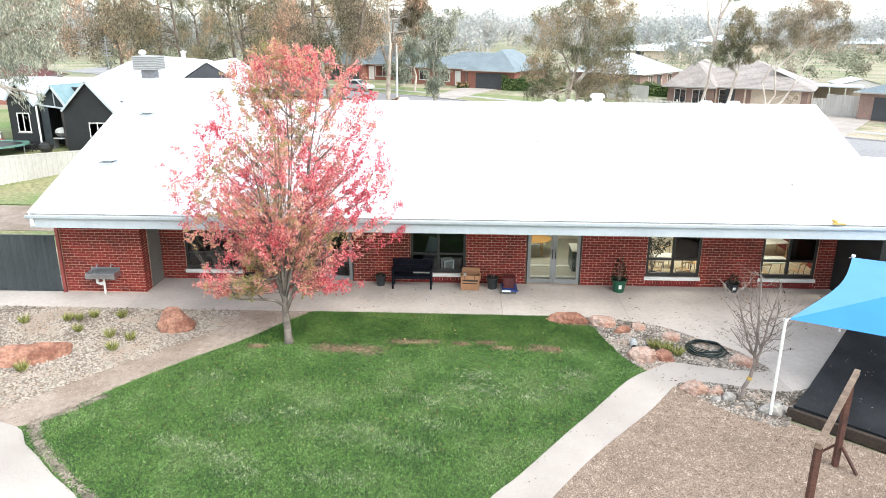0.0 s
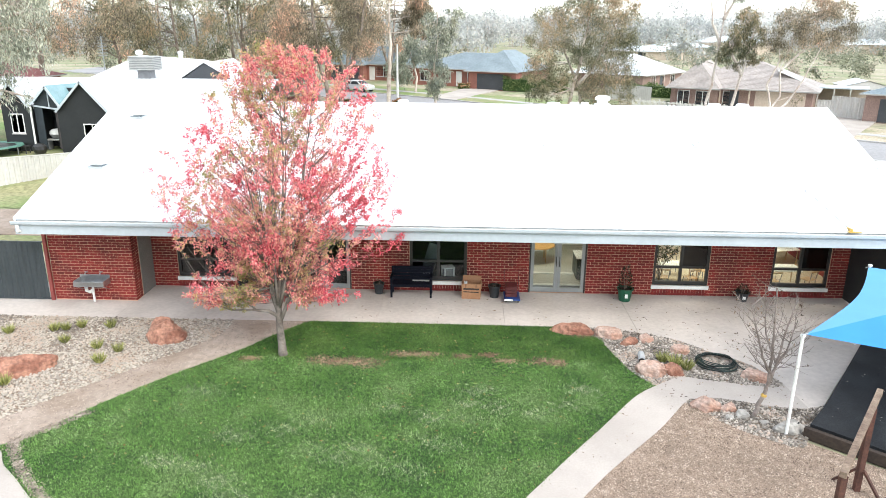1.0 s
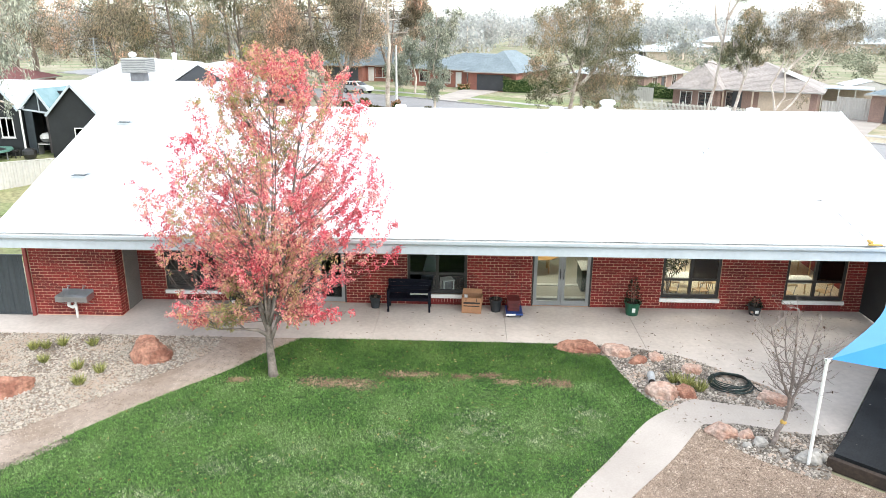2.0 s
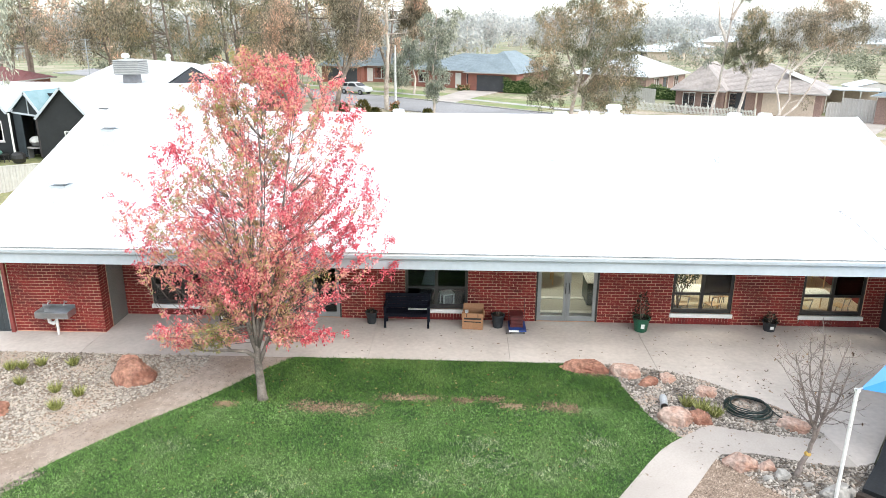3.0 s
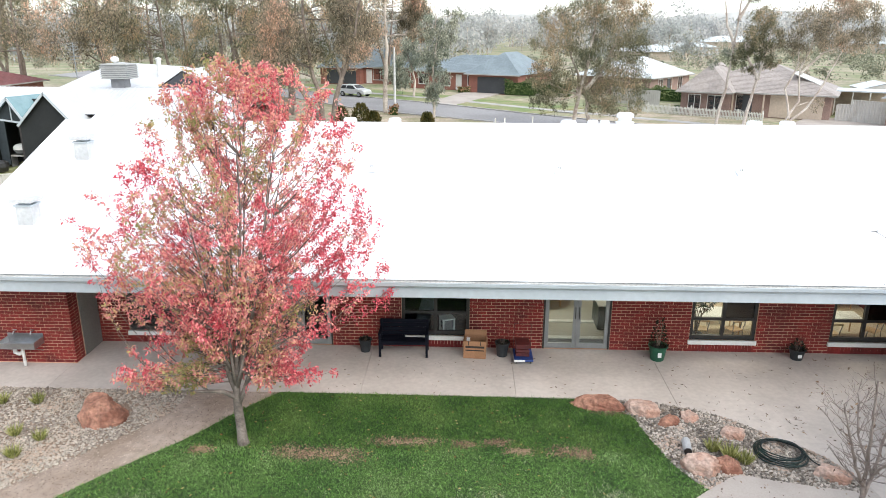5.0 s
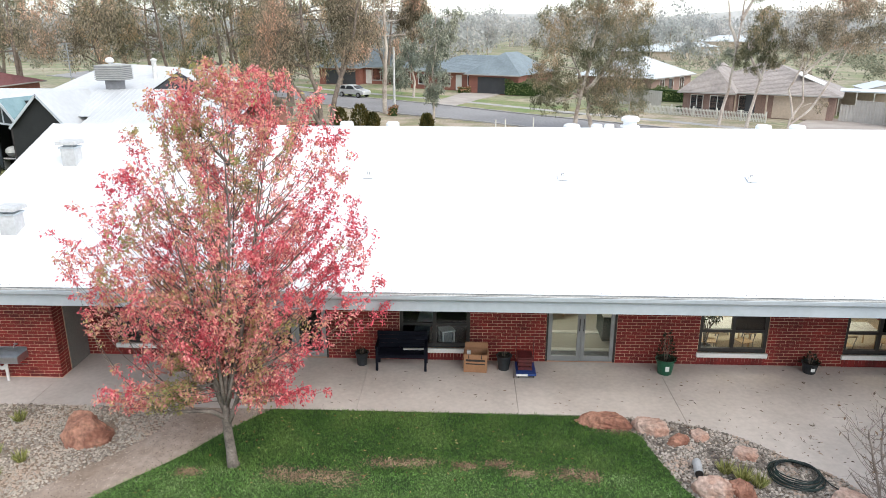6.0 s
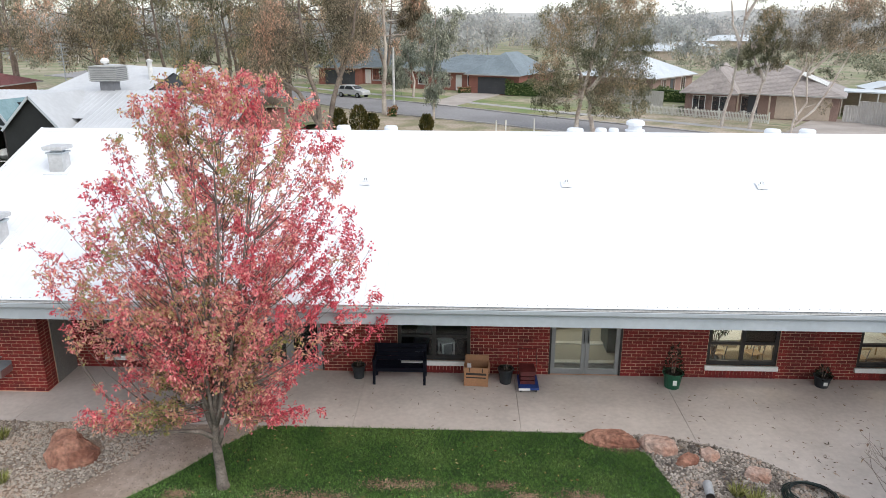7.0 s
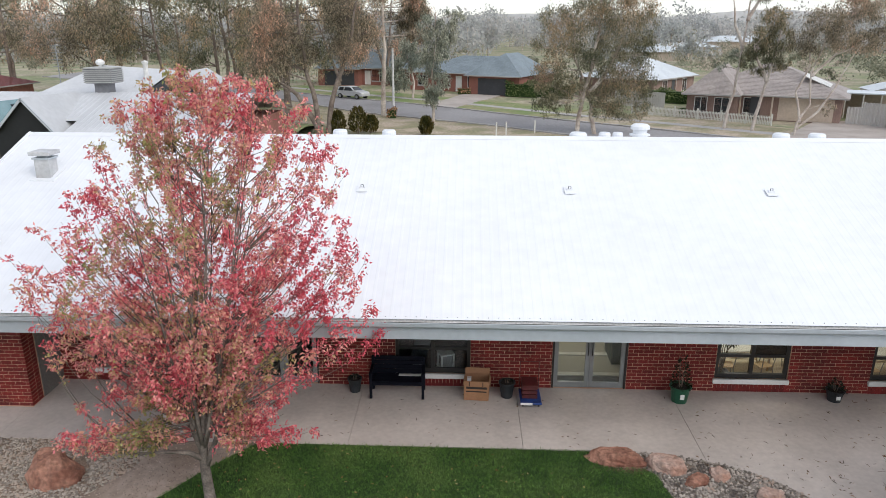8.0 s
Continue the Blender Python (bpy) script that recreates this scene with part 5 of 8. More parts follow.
sl = thing("sleeper_edge", (5.12, -7.62, zg(0, -7.8)), -41.5, "dark timber sleeper edging round the soft-fall surface", "sleeper edge")
for k in range(2):
    part("sleeper", Shape().box(k * 2.4 + 0.005, k * 2.4 + 2.395, -0.19, -0.11 + 0.04, -0.05, 0.2), M_SLEEPER, sl, bevel=0.012)
rng = np.random.default_rng(21)
litter("fallen_leaves", 60, 5.6, 8.5, -9.5, -3.5, 0.15, 0.06, [(0.0, (0.2, 0.18, 0.15)), (1.0, (0.45, 0.42, 0.38))], "pale scraps and leaves on the black surface", mat_poly)

M_TIMBER = mat("weathered_timber", (0.22, 0.16, 0.115), (0.13, 0.085, 0.06), rough=0.85, s1=3, s2=25, fine=0.25, bump=0.4, bs=35)
M_TIMBERRED = mat("red_brown_timber", (0.085, 0.033, 0.022), (0.05, 0.02, 0.014), rough=0.8, s1=3, s2=25, fine=0.3, bump=0.4, bs=35)
fr = thing("timber_frame", (0, 0, 0), 0, "weathered timber play frame with two posts and top beam", "play frame")
A_, B_ = Vector((3.60, -11.63, 1.60)), Vector((5.58, -8.99, 1.60))
part("beam", Shape().bar(A_, B_, 0.10, 0.10), M_TIMBER, fr, "grey weathered top beam", bevel=0.006)
for q, zz in ((A_.lerp(B_, 0.03), -0.2), (A_.lerp(B_, 0.80), -0.16)):
    part("post", Shape().box(q.x - 0.05, q.x + 0.05, q.y - 0.05, q.y + 0.05, zz, 1.55), M_TIMBERRED, fr, bevel=0.005)
q = A_.lerp(B_, 0.80)
part("brace", Shape().bar((q.x - 0.28, q.y + 0.3, -0.14), (q.x - 0.04, q.y + 0.05, 0.28), 0.06, 0.04), M_TIMBERRED, fr)
part("brace", Shape().bar((q.x + 0.26, q.y - 0.3, -0.14), (q.x + 0.04, q.y - 0.05, 0.30), 0.06, 0.04), M_TIMBERRED, fr)

# ---------------------------------------------------------------- trees
M_BARK = mat("grey_brown_bark", (0.215, 0.18, 0.155), (0.115, 0.095, 0.08), rough=0.9, s1=4, s2=30, fine=0.3, bump=0.6, bs=40)
M_GUMBARK = mat("pale_gum_bark", (0.62, 0.55, 0.48), (0.36, 0.29, 0.24), rough=0.8, s1=1.1, s2=8, fine=0.2, bump=0.3, bs=15)
M_WHITEBARK = mat("white_gum_bark", (0.60, 0.54, 0.48), (0.38, 0.31, 0.26), rough=0.8, s1=0.9, s2=8, fine=0.2, bump=0.3, bs=15)
M_DARKBARK = mat("dark_gum_bark", (0.27, 0.22, 0.18), (0.15, 0.115, 0.095), rough=0.9, s1=1.2, s2=8, fine=0.3, bump=0.5, bs=15)


def pear_leaf_mat():
    m = leaf_mat("autumn_pear_leaves", [(0.0, (0.70, 0.11, 0.15)), (0.25, (0.78, 0.22, 0.24)), (0.45, (0.82, 0.37, 0.34)), (0.64, (0.72, 0.42, 0.30)), (0.8, (0.47, 0.38, 0.165)), (1.0, (0.27, 0.28, 0.10))], s1=0.9, island=0.28, through=0.4)
    n, l = m.node_tree.nodes, m.node_tree.links
    cr = next(x for x in n if x.type == "VALTORGB")
    last = cr.inputs["Fac"].links[0].from_socket
    sep, tc = n.new("ShaderNodeSeparateXYZ"), next(x for x in n if x.type == "TEX_COORD")
    l.new(tc.outputs["Object"], sep.inputs[0])
    flat = n.new("ShaderNodeVectorMath")
    flat.operation = "MULTIPLY"
    flat.inputs[1].default_value = (1, 1, 0)
    l.new(tc.outputs["Object"], flat.inputs[0])
    rad = n.new("ShaderNodeVectorMath")
    rad.operation = "LENGTH"
    l.new(flat.outputs[0], rad.inputs[0])
    # inner and lower left leaves stay olive longer, tips turn red first
    for sock, q in ((rad.outputs["Value"], (0.4, 2.6, 0.08, -0.22)), (sep.outputs["Z"], (1.2, 2.3, 0.24, -0.05)), (sep.outputs["Z"], (4.8, 7.2, 0.0, 0.2)), (sep.outputs["X"], (-2.5, 1.5, 0.10, -0.12))):
        mr, ad = n.new("ShaderNodeMapRange"), n.new("ShaderNodeMath")
        for k, v in zip(("From Min", "From Max", "To Min", "To Max"), q):
            mr.inputs[k].default_value = v
        ad.operation = "ADD"
        l.new(sock, mr.inputs["Value"])
        l.new(last, ad.inputs[0]), l.new(mr.outputs[0], ad.inputs[1])
        last = ad.outputs[0]
    l.new(last, cr.inputs["Fac"])
    return m


def crown_edge(z, side):
    """Reach of the crown to either side at a height."""
    if side < 0:
        return float(np.interp(z, [1.4, 1.75, 2.3, 2.8, 3.3, 3.8, 4.4, 5.0, 5.6, 6.3, 6.9, 7.4, 7.8, 8.05], [0.7, 1.5, 1.5, 1.6, 1.95, 2.5, 2.95, 2.7, 2.25, 2.1, 2.0, 1.6, 1.2, 0.6]))
    return float(np.interp(z, [1.4, 1.75, 2.3, 2.8, 3.3, 3.8, 4.4, 5.0, 5.6, 6.3, 6.9, 7.4, 7.8, 8.05], [0.6, 1.45, 1.5, 1.55, 1.95, 2.45, 2.75, 2.6, 2.6, 2.5, 2.3, 2.0, 1.5, 0.7]))


def pear_tree(x, y):
    rng = np.random.default_rng(17)
    t = thing("pear_tree", (x, y, zg(x, y)), 0, "ornamental pear tree in red and olive autumn leaf on lawn", "tree")
    wood = Shape()
    wood.tube([(0.03, 0, -0.08), (0.01, 0, 0.06), (0.0, 0, 0.35), (-0.02, 0, 0.70), (-0.04, 0.02, 1.05), (-0.03, 0.03, 1.7), (0.0, 0.02, 3.0), (-0.03, 0, 5.0), (-0.15, 0, 7.2)], [0.155, 0.112, 0.096, 0.09, 0.076, 0.056, 0.038, 0.021, 0.006], 12)
    stems = [[Vector((-0.03, 0.02, z)) for z in np.linspace(1.3, 7.2, 12)]]
    forks = [(-0.2, 0.85, 0.75, 4.6, 0.06), (3.3, 1.1, 0.45, 4.8, 0.05), (0.0, 1.2, 0.55, 6.2, 0.045), (3.3, 1.15, 0.5, 5.8, 0.045), (1.2, 1.3, 0.9, 6.8, 0.04), (4.6, 1.25, 0.7, 6.6, 0.04), (5.6, 1.2, 0.9, 7.2, 0.04), (2.2, 1.3, 0.8, 7.5, 0.04), (3.0, 1.35, 0.35, 7.7, 0.04), (0.3, 1.4, 0.5, 7.6, 0.04), (4.0, 1.5, 1.1, 6.3, 0.035), (1.7, 1.5, 0.3, 7.4, 0.035)]
    for k, (az, z0, out, top, r0) in enumerate(forks):
        o = abs(out) + 0.25
        pts = []
        for i in range(13):
            f = i / 12
            rr = o * f ** 0.8 + 0.03 * math.sin(6 * f + k) * min(1, 3 * f)
            pts.append(Vector((-0.03 + rr * math.cos(az), 0.02 + rr * math.sin(az), z0 + (top - z0) * f)))
        stems.append(pts)
        wood.tube(pts, [0.85 * r0 * (1 - i / 12) ** 1.3 + 0.004 for i in range(13)], 7)
    # low limb to one side
    wood.tube([(-0.04, 0, 1.05), (-0.25, -0.08, 1.22), (-0.55, -0.12, 1.25), (-1.1, -0.3, 1.32), (-1.9, -0.4, 1.6)], [0.055, 0.045, 0.03, 0.02, 0.01], 6)
    stems.append([Vector(p) for p in ((-0.55, -0.12, 1.25), (-1.1, -0.3, 1.32))])
    allp = np.array([p for s_ in stems for p in s_])
    spikes = [(2.8, 1.9, 2.8), (-2.6, -0.2, 3.35), (-1.65, -1.6, 2.45), (1.9, -0.2, 1.8), (-3.0, -0.6, 4.95), (-2.85, -0.1, 5.35), (-2.9, -0.1, 3.9), (-3.05, -0.4, 4.4), (2.6, 0.4, 4.7), (2.7, 0.2, 3.9), (-2.4, 0, 5.9), (2.45, 0.45, 4.35), (2.2, -0.6, 6.1), (-1.9, 0.0, 6.7), (-1.05, 0, 7.75), (-0.35, 0, 8.05), (0.35, 0.1, 7.8), (1.0, 0, 7.85), (1.6, 0.2, 7.35), (-1.5, 0.2, 7.2), (2.0, 0, 6.8), (2.1, 0.3, 6.2), (-2.2, 0.2, 5.9), (2.3, 0, 5.4)]
    spikes += [(-1.7, -0.8, 1.72), (-1.3, -0.35, 1.6), (-1.9, -1.0, 1.95), (-0.9, -0.5, 1.7), (0.9, -0.3, 1.75), (1.4, -0.3, 1.8)]
    P, D = [], []
    todo = []
    for sp in spikes:
        for k in range(4):
            q = rng.uniform(0.78, 1.0) if k else 1.0
            todo.append(np.array(sp) * np.array([q, q, 1]) + rng.normal(0, 0.12, 3) * (k > 0))
    while len(todo) < 525:
        z = rng.uniform(1.6, 8.0)
        az = rng.uniform(0, 2 * math.pi)
        reach = crown_edge(z, math.cos(az)) * (abs(math.cos(az)) + 0.9 * (1 - abs(math.cos(az))))
        reach *= 1 - (0.25 + 0.4 * float(np.interp(z, [1.8, 3.2], [1, 0]))) * abs(math.sin(az))
        if math.sin(az) < -0.2 and z < 2.5:
            continue
        if rng.uniform(0, 2.9) > reach + (0.75 if z < 2.8 else 0.15):
            continue
        r = reach * math.sqrt(rng.uniform(0.03, 1.0))
        p = np.array([r * math.cos(az), r * math.sin(az), z])
        if noise.noise(Vector(p * 0.75 + 5.0)) < -0.08 and 2.9 < z < 7.2:
            continue
        if p[0] > 0.5 and z > 4.2 and rng.uniform(0, 1) < 0.32 or p[0] < -0.3 and z < 2.7 and rng.uniform(0, 1) < 0.15:
            continue
        todo.append(p)
    for p in todo:
        tip = Vector(p)
        r, az = math.hypot(tip.x, tip.y), math.atan2(tip.y, tip.x)
        want = np.array([tip.x * 0.3, tip.y * 0.3, max(min(1.7, tip.z - 0.2), tip.z - 0.25 - 0.75 * r * rng.uniform(0.75, 1.2))])
        st = Vector(allp[np.argsort(((allp - want) ** 2).sum(1))[int(rng.integers(0, 4))]])
        out = Vector((math.cos(az), math.sin(az), 0))
        bend = st.lerp(tip, 0.5) + out * (0.10 * r) + Vector((0, 0, -0.10 * r)) + Vector(rng.normal(0, 0.05, 3))
        pts = [st * (1 - f) ** 2 + bend * (2 * f * (1 - f)) + tip * f * f + Vector(rng.normal(0, 0.012, 3)) * (0 < f < 1) for f in (0, 0.17, 0.34, 0.5, 0.67, 0.84, 1)]
        ln = (tip - st).length
        wood.tube(pts, [0.004 + 0.004 * ln, 0.0035 + 0.003 * ln, 0.003 + 0.002 * ln, 0.005, 0.004, 0.003, 0.002], 4, cap=False)
        arr = np.array(pts)
        way = (tip - pts[4]).normalized()
        for c_ in range(int(3 + ln * 3.6 + rng.uniform(0, 2))):
            f = 1 - rng.uniform(0, 1) ** 1.25 * 0.82
            sg = min(int(f * 6), 5)
            on = arr[sg] * (1 - (f * 6 - sg)) + arr[sg + 1] * (f * 6 - sg)
            side = np.array(way) * 0.6 + rng.normal(0, 0.6, 3) + np.array([0, 0, 0.25])
            end = on + side / np.linalg.norm(side) * rng.uniform(0.06, 0.24)
            wood.tube([Vector(on), Vector(end)], [0.003, 0.0018], 3, cap=False)
            m = int(rng.uniform(10, 21))
            f2 = rng.uniform(0.25, 1.1, m)[:, None]
            P.append(on * (1 - f2) + end * f2 + rng.normal(0, 0.034, (m, 3)))
            D.append(rng.normal(0, 0.6, (m, 3)) + side * 0.35 + np.array([0, 0, -0.75]))
    squash = lambda z: z if z < 1.4 else 1.4 + (z - 1.4) * 0.925
    swing = lambda z: 0.2 * min(1.0, max(0.0, (z - 1.2) / 3.0))
    back = lambda z: 1.1 * min(1.0, max(0.0, (z - 2.5) / 5.0))
    wood.v = [(p[0] + swing(p[2]), p[1] + back(p[2]), squash(p[2])) for p in wood.v]
    part("trunk", wood, M_BARK, t, "grey-brown trunk and upright stems", smooth=True)
    P, D = np.concatenate(P), np.concatenate(D)
    P[:, 1] += 1.1 * np.clip((P[:, 2] - 2.5) / 5.0, 0, 1)
    P[:, 0] += 0.2 * np.clip((P[:, 2] - 1.2) / 3.0, 0, 1)
    P[:, 2] = np.where(P[:, 2] < 1.4, P[:, 2], 1.4 + (P[:, 2] - 1.4) * 0.925)
    part("crown", fast_mesh("crown", leaf_quads(rng, P, D, 0.074, 0.036), 4), pear_leaf_mat(), t, "red, coral and olive leaves", kind="stuff")
    return t


pear_tree(-6.60, -4.62)


def bare_tree(x, y):
    rng = np.random.default_rng(5)
    t = thing("young_tree", (x, y, zg(x, y)), 0, "small leafless young tree with pale twigs in pebble bed", "tree")
    wood = Shape()
    ends = []
    stems = [([(-0.08, 0, -0.1), (-0.02, 0, 0.25), (0.08, 0, 0.55), (0.13, 0, 0.85), (0.12, 0.02, 1.5), (0.06, 0, 2.2), (0.0, 0, 2.95)], 0.052),
             ([(0.13, 0, 0.8), (0.28, 0.08, 1.3), (0.36, 0.1, 1.9), (0.5, 0.12, 2.6)], 0.03),
             ([(0.13, 0, 1.0), (-0.12, -0.08, 1.45), (-0.32, -0.1, 2.0), (-0.52, -0.12, 2.6)], 0.027),
             ([(0.22, 0, 1.2), (0.28, -0.25, 1.7), (0.32, -0.4, 2.4)], 0.02), ([(0.22, 0, 1.25), (0.05, 0.3, 1.8), (0.0, 0.45, 2.5)], 0.02)]
    for pts, r in stems:
        path = []
        for p, q in zip(pts, pts[1:]):
            path += [Vector(p).lerp(Vector(q), k / 4) + Vector(rng.normal(0, 0.008, 3)) for k in range(4)]
        path.append(Vector(pts[-1]))
        m = len(path)
        wood.tube(path, [r * (1 - 0.8 * i / m) + 0.004 for i in range(m)], 7, cap=False)
        for i in range(m):
            p = Vector(path[i])
            if p.z < 0.95:
                continue
            for k in range(1 + i % 2):
                az, ln = rng.uniform(0, 6.283), rng.uniform(0.35, 0.85) * (1.25 - 0.25 * p.z / 2.0)
                d = Vector((math.cos(az), math.sin(az), rng.uniform(0.15, 1.0))).normalized()
                b1 = p + d * ln * 0.5
                b2 = b1 + (d + Vector((0, 0, 0.35))).normalized() * ln * 0.5
                wood.tube([p, b1, b2], [0.0085, 0.006, 0.004], 4, cap=False)
                for j in range(4):
                    q = p.lerp(b1, rng.uniform(0.4, 1)) if j < 2 else b1.lerp(b2, rng.uniform(0, 1))
                    e = (d * 0.5 + Vector(rng.normal(0, 0.6, 3)) + Vector((0, 0, 0.5))).normalized() * rng.uniform(0.12, 0.32)
                    wood.tube([q, q + e * 0.5 + Vector(rng.normal(0, 0.015, 3)), q + e], [0.0042, 0.0034, 0.0026], 3, cap=False)
                    ends.append(q + e)
    part("trunk", wood, mat("pale_twig_bark", (0.27, 0.225, 0.20), (0.14, 0.11, 0.095), rough=0.85, s1=3, fine=0.2), t, "pale grey-pink trunk and twigs")
    e = np.array(ends)
    e = e[rng.choice(len(e), 60)]
    part("leaves", fast_mesh("leaves", leaf_quads(rng, e, rng.normal(0, 0.5, e.shape) - np.array([0, 0, 0.7]), 0.07, 0.035), 4), leaf_mat("last_leaves", BROWNS, s1=3, through=0.1), t, "few withered leaves", kind="stuff")
    part("tie", Shape().blob((0.07, 0, 0.5), (0.065, 0.065, 0.05), 0.25, 3, 6, 9, 1.0), M_YELLOW, t, "yellow trunk tie")
    return t


bare_tree(4.36, -7.02)

# ---------------------------------------------------------------- street and distance
M_VERGE = mat("verge_grass", (0.15, 0.215, 0.065), (0.27, 0.255, 0.13), rough=0.95, s1=0.35, s2=5, fine=0.3, bump=0.4, bs=10)
M_DRYVERGE = mat("dry_verge", (0.255, 0.24, 0.135), (0.44, 0.36, 0.275), rough=0.95, s1=0.4, s2=5, fine=0.3, bump=0.4, bs=10)
far_kerb = spline([(-75, 121), (-31.9, 85.5), (-17.7, 73.2), (-6.2, 64.0), (4.6, 53.7), (13.6, 46.2), (17.6, 42.6), (30, 31.5), (60, 5)], 4)
near_kerb = spline([(-75, 108), (-28.5, 73.7), (-17.7, 62.6), (-12.6, 57.0), (-3.4, 50.2), (0.6, 47.3), (8, 40.3), (14, 34.5), (25, 24), (55, -4)], 4)
solo("road", Shape().prism(far_kerb + near_kerb[::-1], -0.15, -0.005), M_ASPHALT, "grey asphalt suburban street", "road", kind="structure")
for nm, line_, o in (("kerb", far_kerb, 0.1), ("kerb", near_kerb, -0.1)):
    kb = Shape()
    pts = [(x, y + o) for x, y in line_]
    for a, b in zip(pts, pts[1:]):
        kb.bar((a[0], a[1], 0.02), (b[0], b[1], 0.02), 0.28, 0.16)
    solo(nm, kb, M_KERB, "pale concrete kerb along the street", "kerb", kind="structure")
verge = [(x, y + 0.25) for x, y in far_kerb[4:30]]
near_v, far_v = [q for q in verge if q[0] <= 4.7], [q for q in verge if q[0] >= 4.6]
solo("verge", Shape().prism(near_v + [(x + 6.0, y + 6.5) for x, y in near_v[::-1]], -0.2, 0.03), M_VERGE, "green mown grass verge before the houses", "grass", kind="structure")
solo("verge", Shape().prism(far_v + [(x + 6.0, y + 6.5) for x, y in far_v[::-1]], -0.2, 0.026), M_DRYVERGE, "dry brown verge before the picket fence", "grass", kind="structure")
solo("footpath", Shape().prism([(x + 2.4, y + 2.6) for x, y in verge] + [(x + 3.3, y + 3.6) for x, y in verge[::-1]], -0.2, 0.038), M_KERB, "pale concrete footpath across the verge", "footpath", kind="structure")
solo("verge", Shape().prism([(x, y - 0.25) for x, y in near_kerb[5:28]] + [(x - 6, y - 7) for x, y in near_kerb[5:28][::-1]], -0.2, 0.0), M_DRYVERGE, "dry patchy verge with bark litter", "grass", kind="structure")
solo("driveway", Shape().prism([(-6.4, 64.8), (-3.3, 62.0), (2.9, 78.6), (-1.9, 80.2)], -0.2, 0.046), M_PATH, "pale concrete driveway to the garage", "driveway", kind="structure")
solo("driveway", Shape().prism([(21.5, 39.8), (27.5, 34.6), (37, 48), (31.5, 54)], -0.2, 0.046), M_PATH, "pale concrete driveway beside the tiled house", "driveway", kind="structure")
solo("side_drive", Shape().prism([(-60, 5.6), (-14.6, 5.4), (-14.6, 9.3), (-60, 9.6)], -0.1, -0.03), M_DIRT, "bare dirt side drive", "dirt drive", kind="structure")
rise = lambda x, y: -0.025 + 0.83 * min(1.0, max(0.0, (y - 12.5) / 4.5))
bank = Shape()
bk = [(-60, -14.6), [9.6, 12.5, 14, 15.5, 17, 40]]
bank.add([(x, y, rise(x, y)) for y in bk[1] for x in bk[0]], [(2 * k, 2 * k + 1, 2 * k + 3, 2 * k + 2) for k in range(5)])
bank.add([(-60, 40, 0.805), (-14.6, 40, 0.805), (-14.6, 48, -0.06), (-60, 48, -0.06)], [(0, 1, 2, 3)])
solo("side_grass", bank, M_VERGE, "green grass beside the neighbouring house", "grass", kind="structure")
solo("side_grass", Shape().prism([(-60, 3.2), (-14.6, 3.4), (-14.6, 5.3), (-60, 5.4)], -0.1, -0.028), M_VERGE, "green grass strip by the dirt drive", "grass", kind="structure")

M_TILE_BLUE = mat("blue_grey_tile", (0.225, 0.272, 0.298), (0.19, 0.23, 0.252), rough=0.7, s1=0.6, s2=4, fine=0.12, bump=0.2, bs=12)
M_TILE_BROWN = mat("brown_grey_tile", (0.37, 0.325, 0.30), (0.30, 0.265, 0.245), rough=0.75, s1=0.6, s2=4, fine=0.15, bump=0.2, bs=12)
M_TILE_RED = mat("maroon_tile", (0.25, 0.095, 0.095), (0.20, 0.08, 0.08), rough=0.7, s1=0.6, s2=4, fine=0.15, bump=0.2, bs=12)
M_TILE_PALE = mat("pale_steel_roof", (0.62, 0.66, 0.68), (0.56, 0.60, 0.63), rough=0.5, s1=0.4, s2=3, fine=0.06, bump=0.05)
M_WALL_RED = mat("far_red_brick", (0.32, 0.135, 0.10), (0.26, 0.11, 0.085), rough=0.85, s1=0.8, s2=9, fine=0.2, bump=0.3, bs=20)
M_WALL_BROWN = mat("far_brown_brick", (0.30, 0.20, 0.165), (0.24, 0.16, 0.135), rough=0.85, s1=0.8, s2=9, fine=0.2, bump=0.3, bs=20)
M_WALL_CREAM = mat("cream_render", (0.55, 0.45, 0.36), (0.50, 0.41, 0.33), rough=0.85, s1=0.8, s2=6, fine=0.08, bump=0.1)
M_FENCE = mat("cream_steel_fence", (0.55, 0.525, 0.49), (0.49, 0.465, 0.43), rough=0.6, s1=0.6, s2=5, fine=0.06)
M_GARAGE = mat("charcoal_roller_door", (0.045, 0.048, 0.055), (0.055, 0.058, 0.065), rough=0.5, s1=1, fine=0.1)
M_GLASS_FAR = mat("dark_window_glass", (0.03, 0.035, 0.04), (0.05, 0.055, 0.06), rough=0.08, s1=0.5, fine=0.0, bump=0.0)


def hip_roof(W, D, h, z, o=0.5, n=24):
    """A hipped roof in lapped courses over a W x D plan, with eaves o wide."""
    W, D = W + 2 * o, D + 2 * o
    s = Shape()

    def ring(f, dz):
        i = f * min(W, D) / 2
        return [(i - o, i - o, z + f * h + dz), (W - i - o, i - o, z + f * h + dz), (W - i - o, D - i - o, z + f * h + dz), (i - o, D - i - o, z + f * h + dz)]
    rings = [ring(0, 0.0)]
    for k in range(n):
        rings += [ring(k / n, 0.022), ring((k + 1) / n, 0.0)]
    vs = [q for r in rings for q in r]
    fs = [(4 * r + j, 4 * r + (j + 1) % 4, 4 * r + 4 + (j + 1) % 4, 4 * r + 4 + j) for r in range(len(rings) - 1) for j in range(4)]
    s.add(vs, fs)
    return s


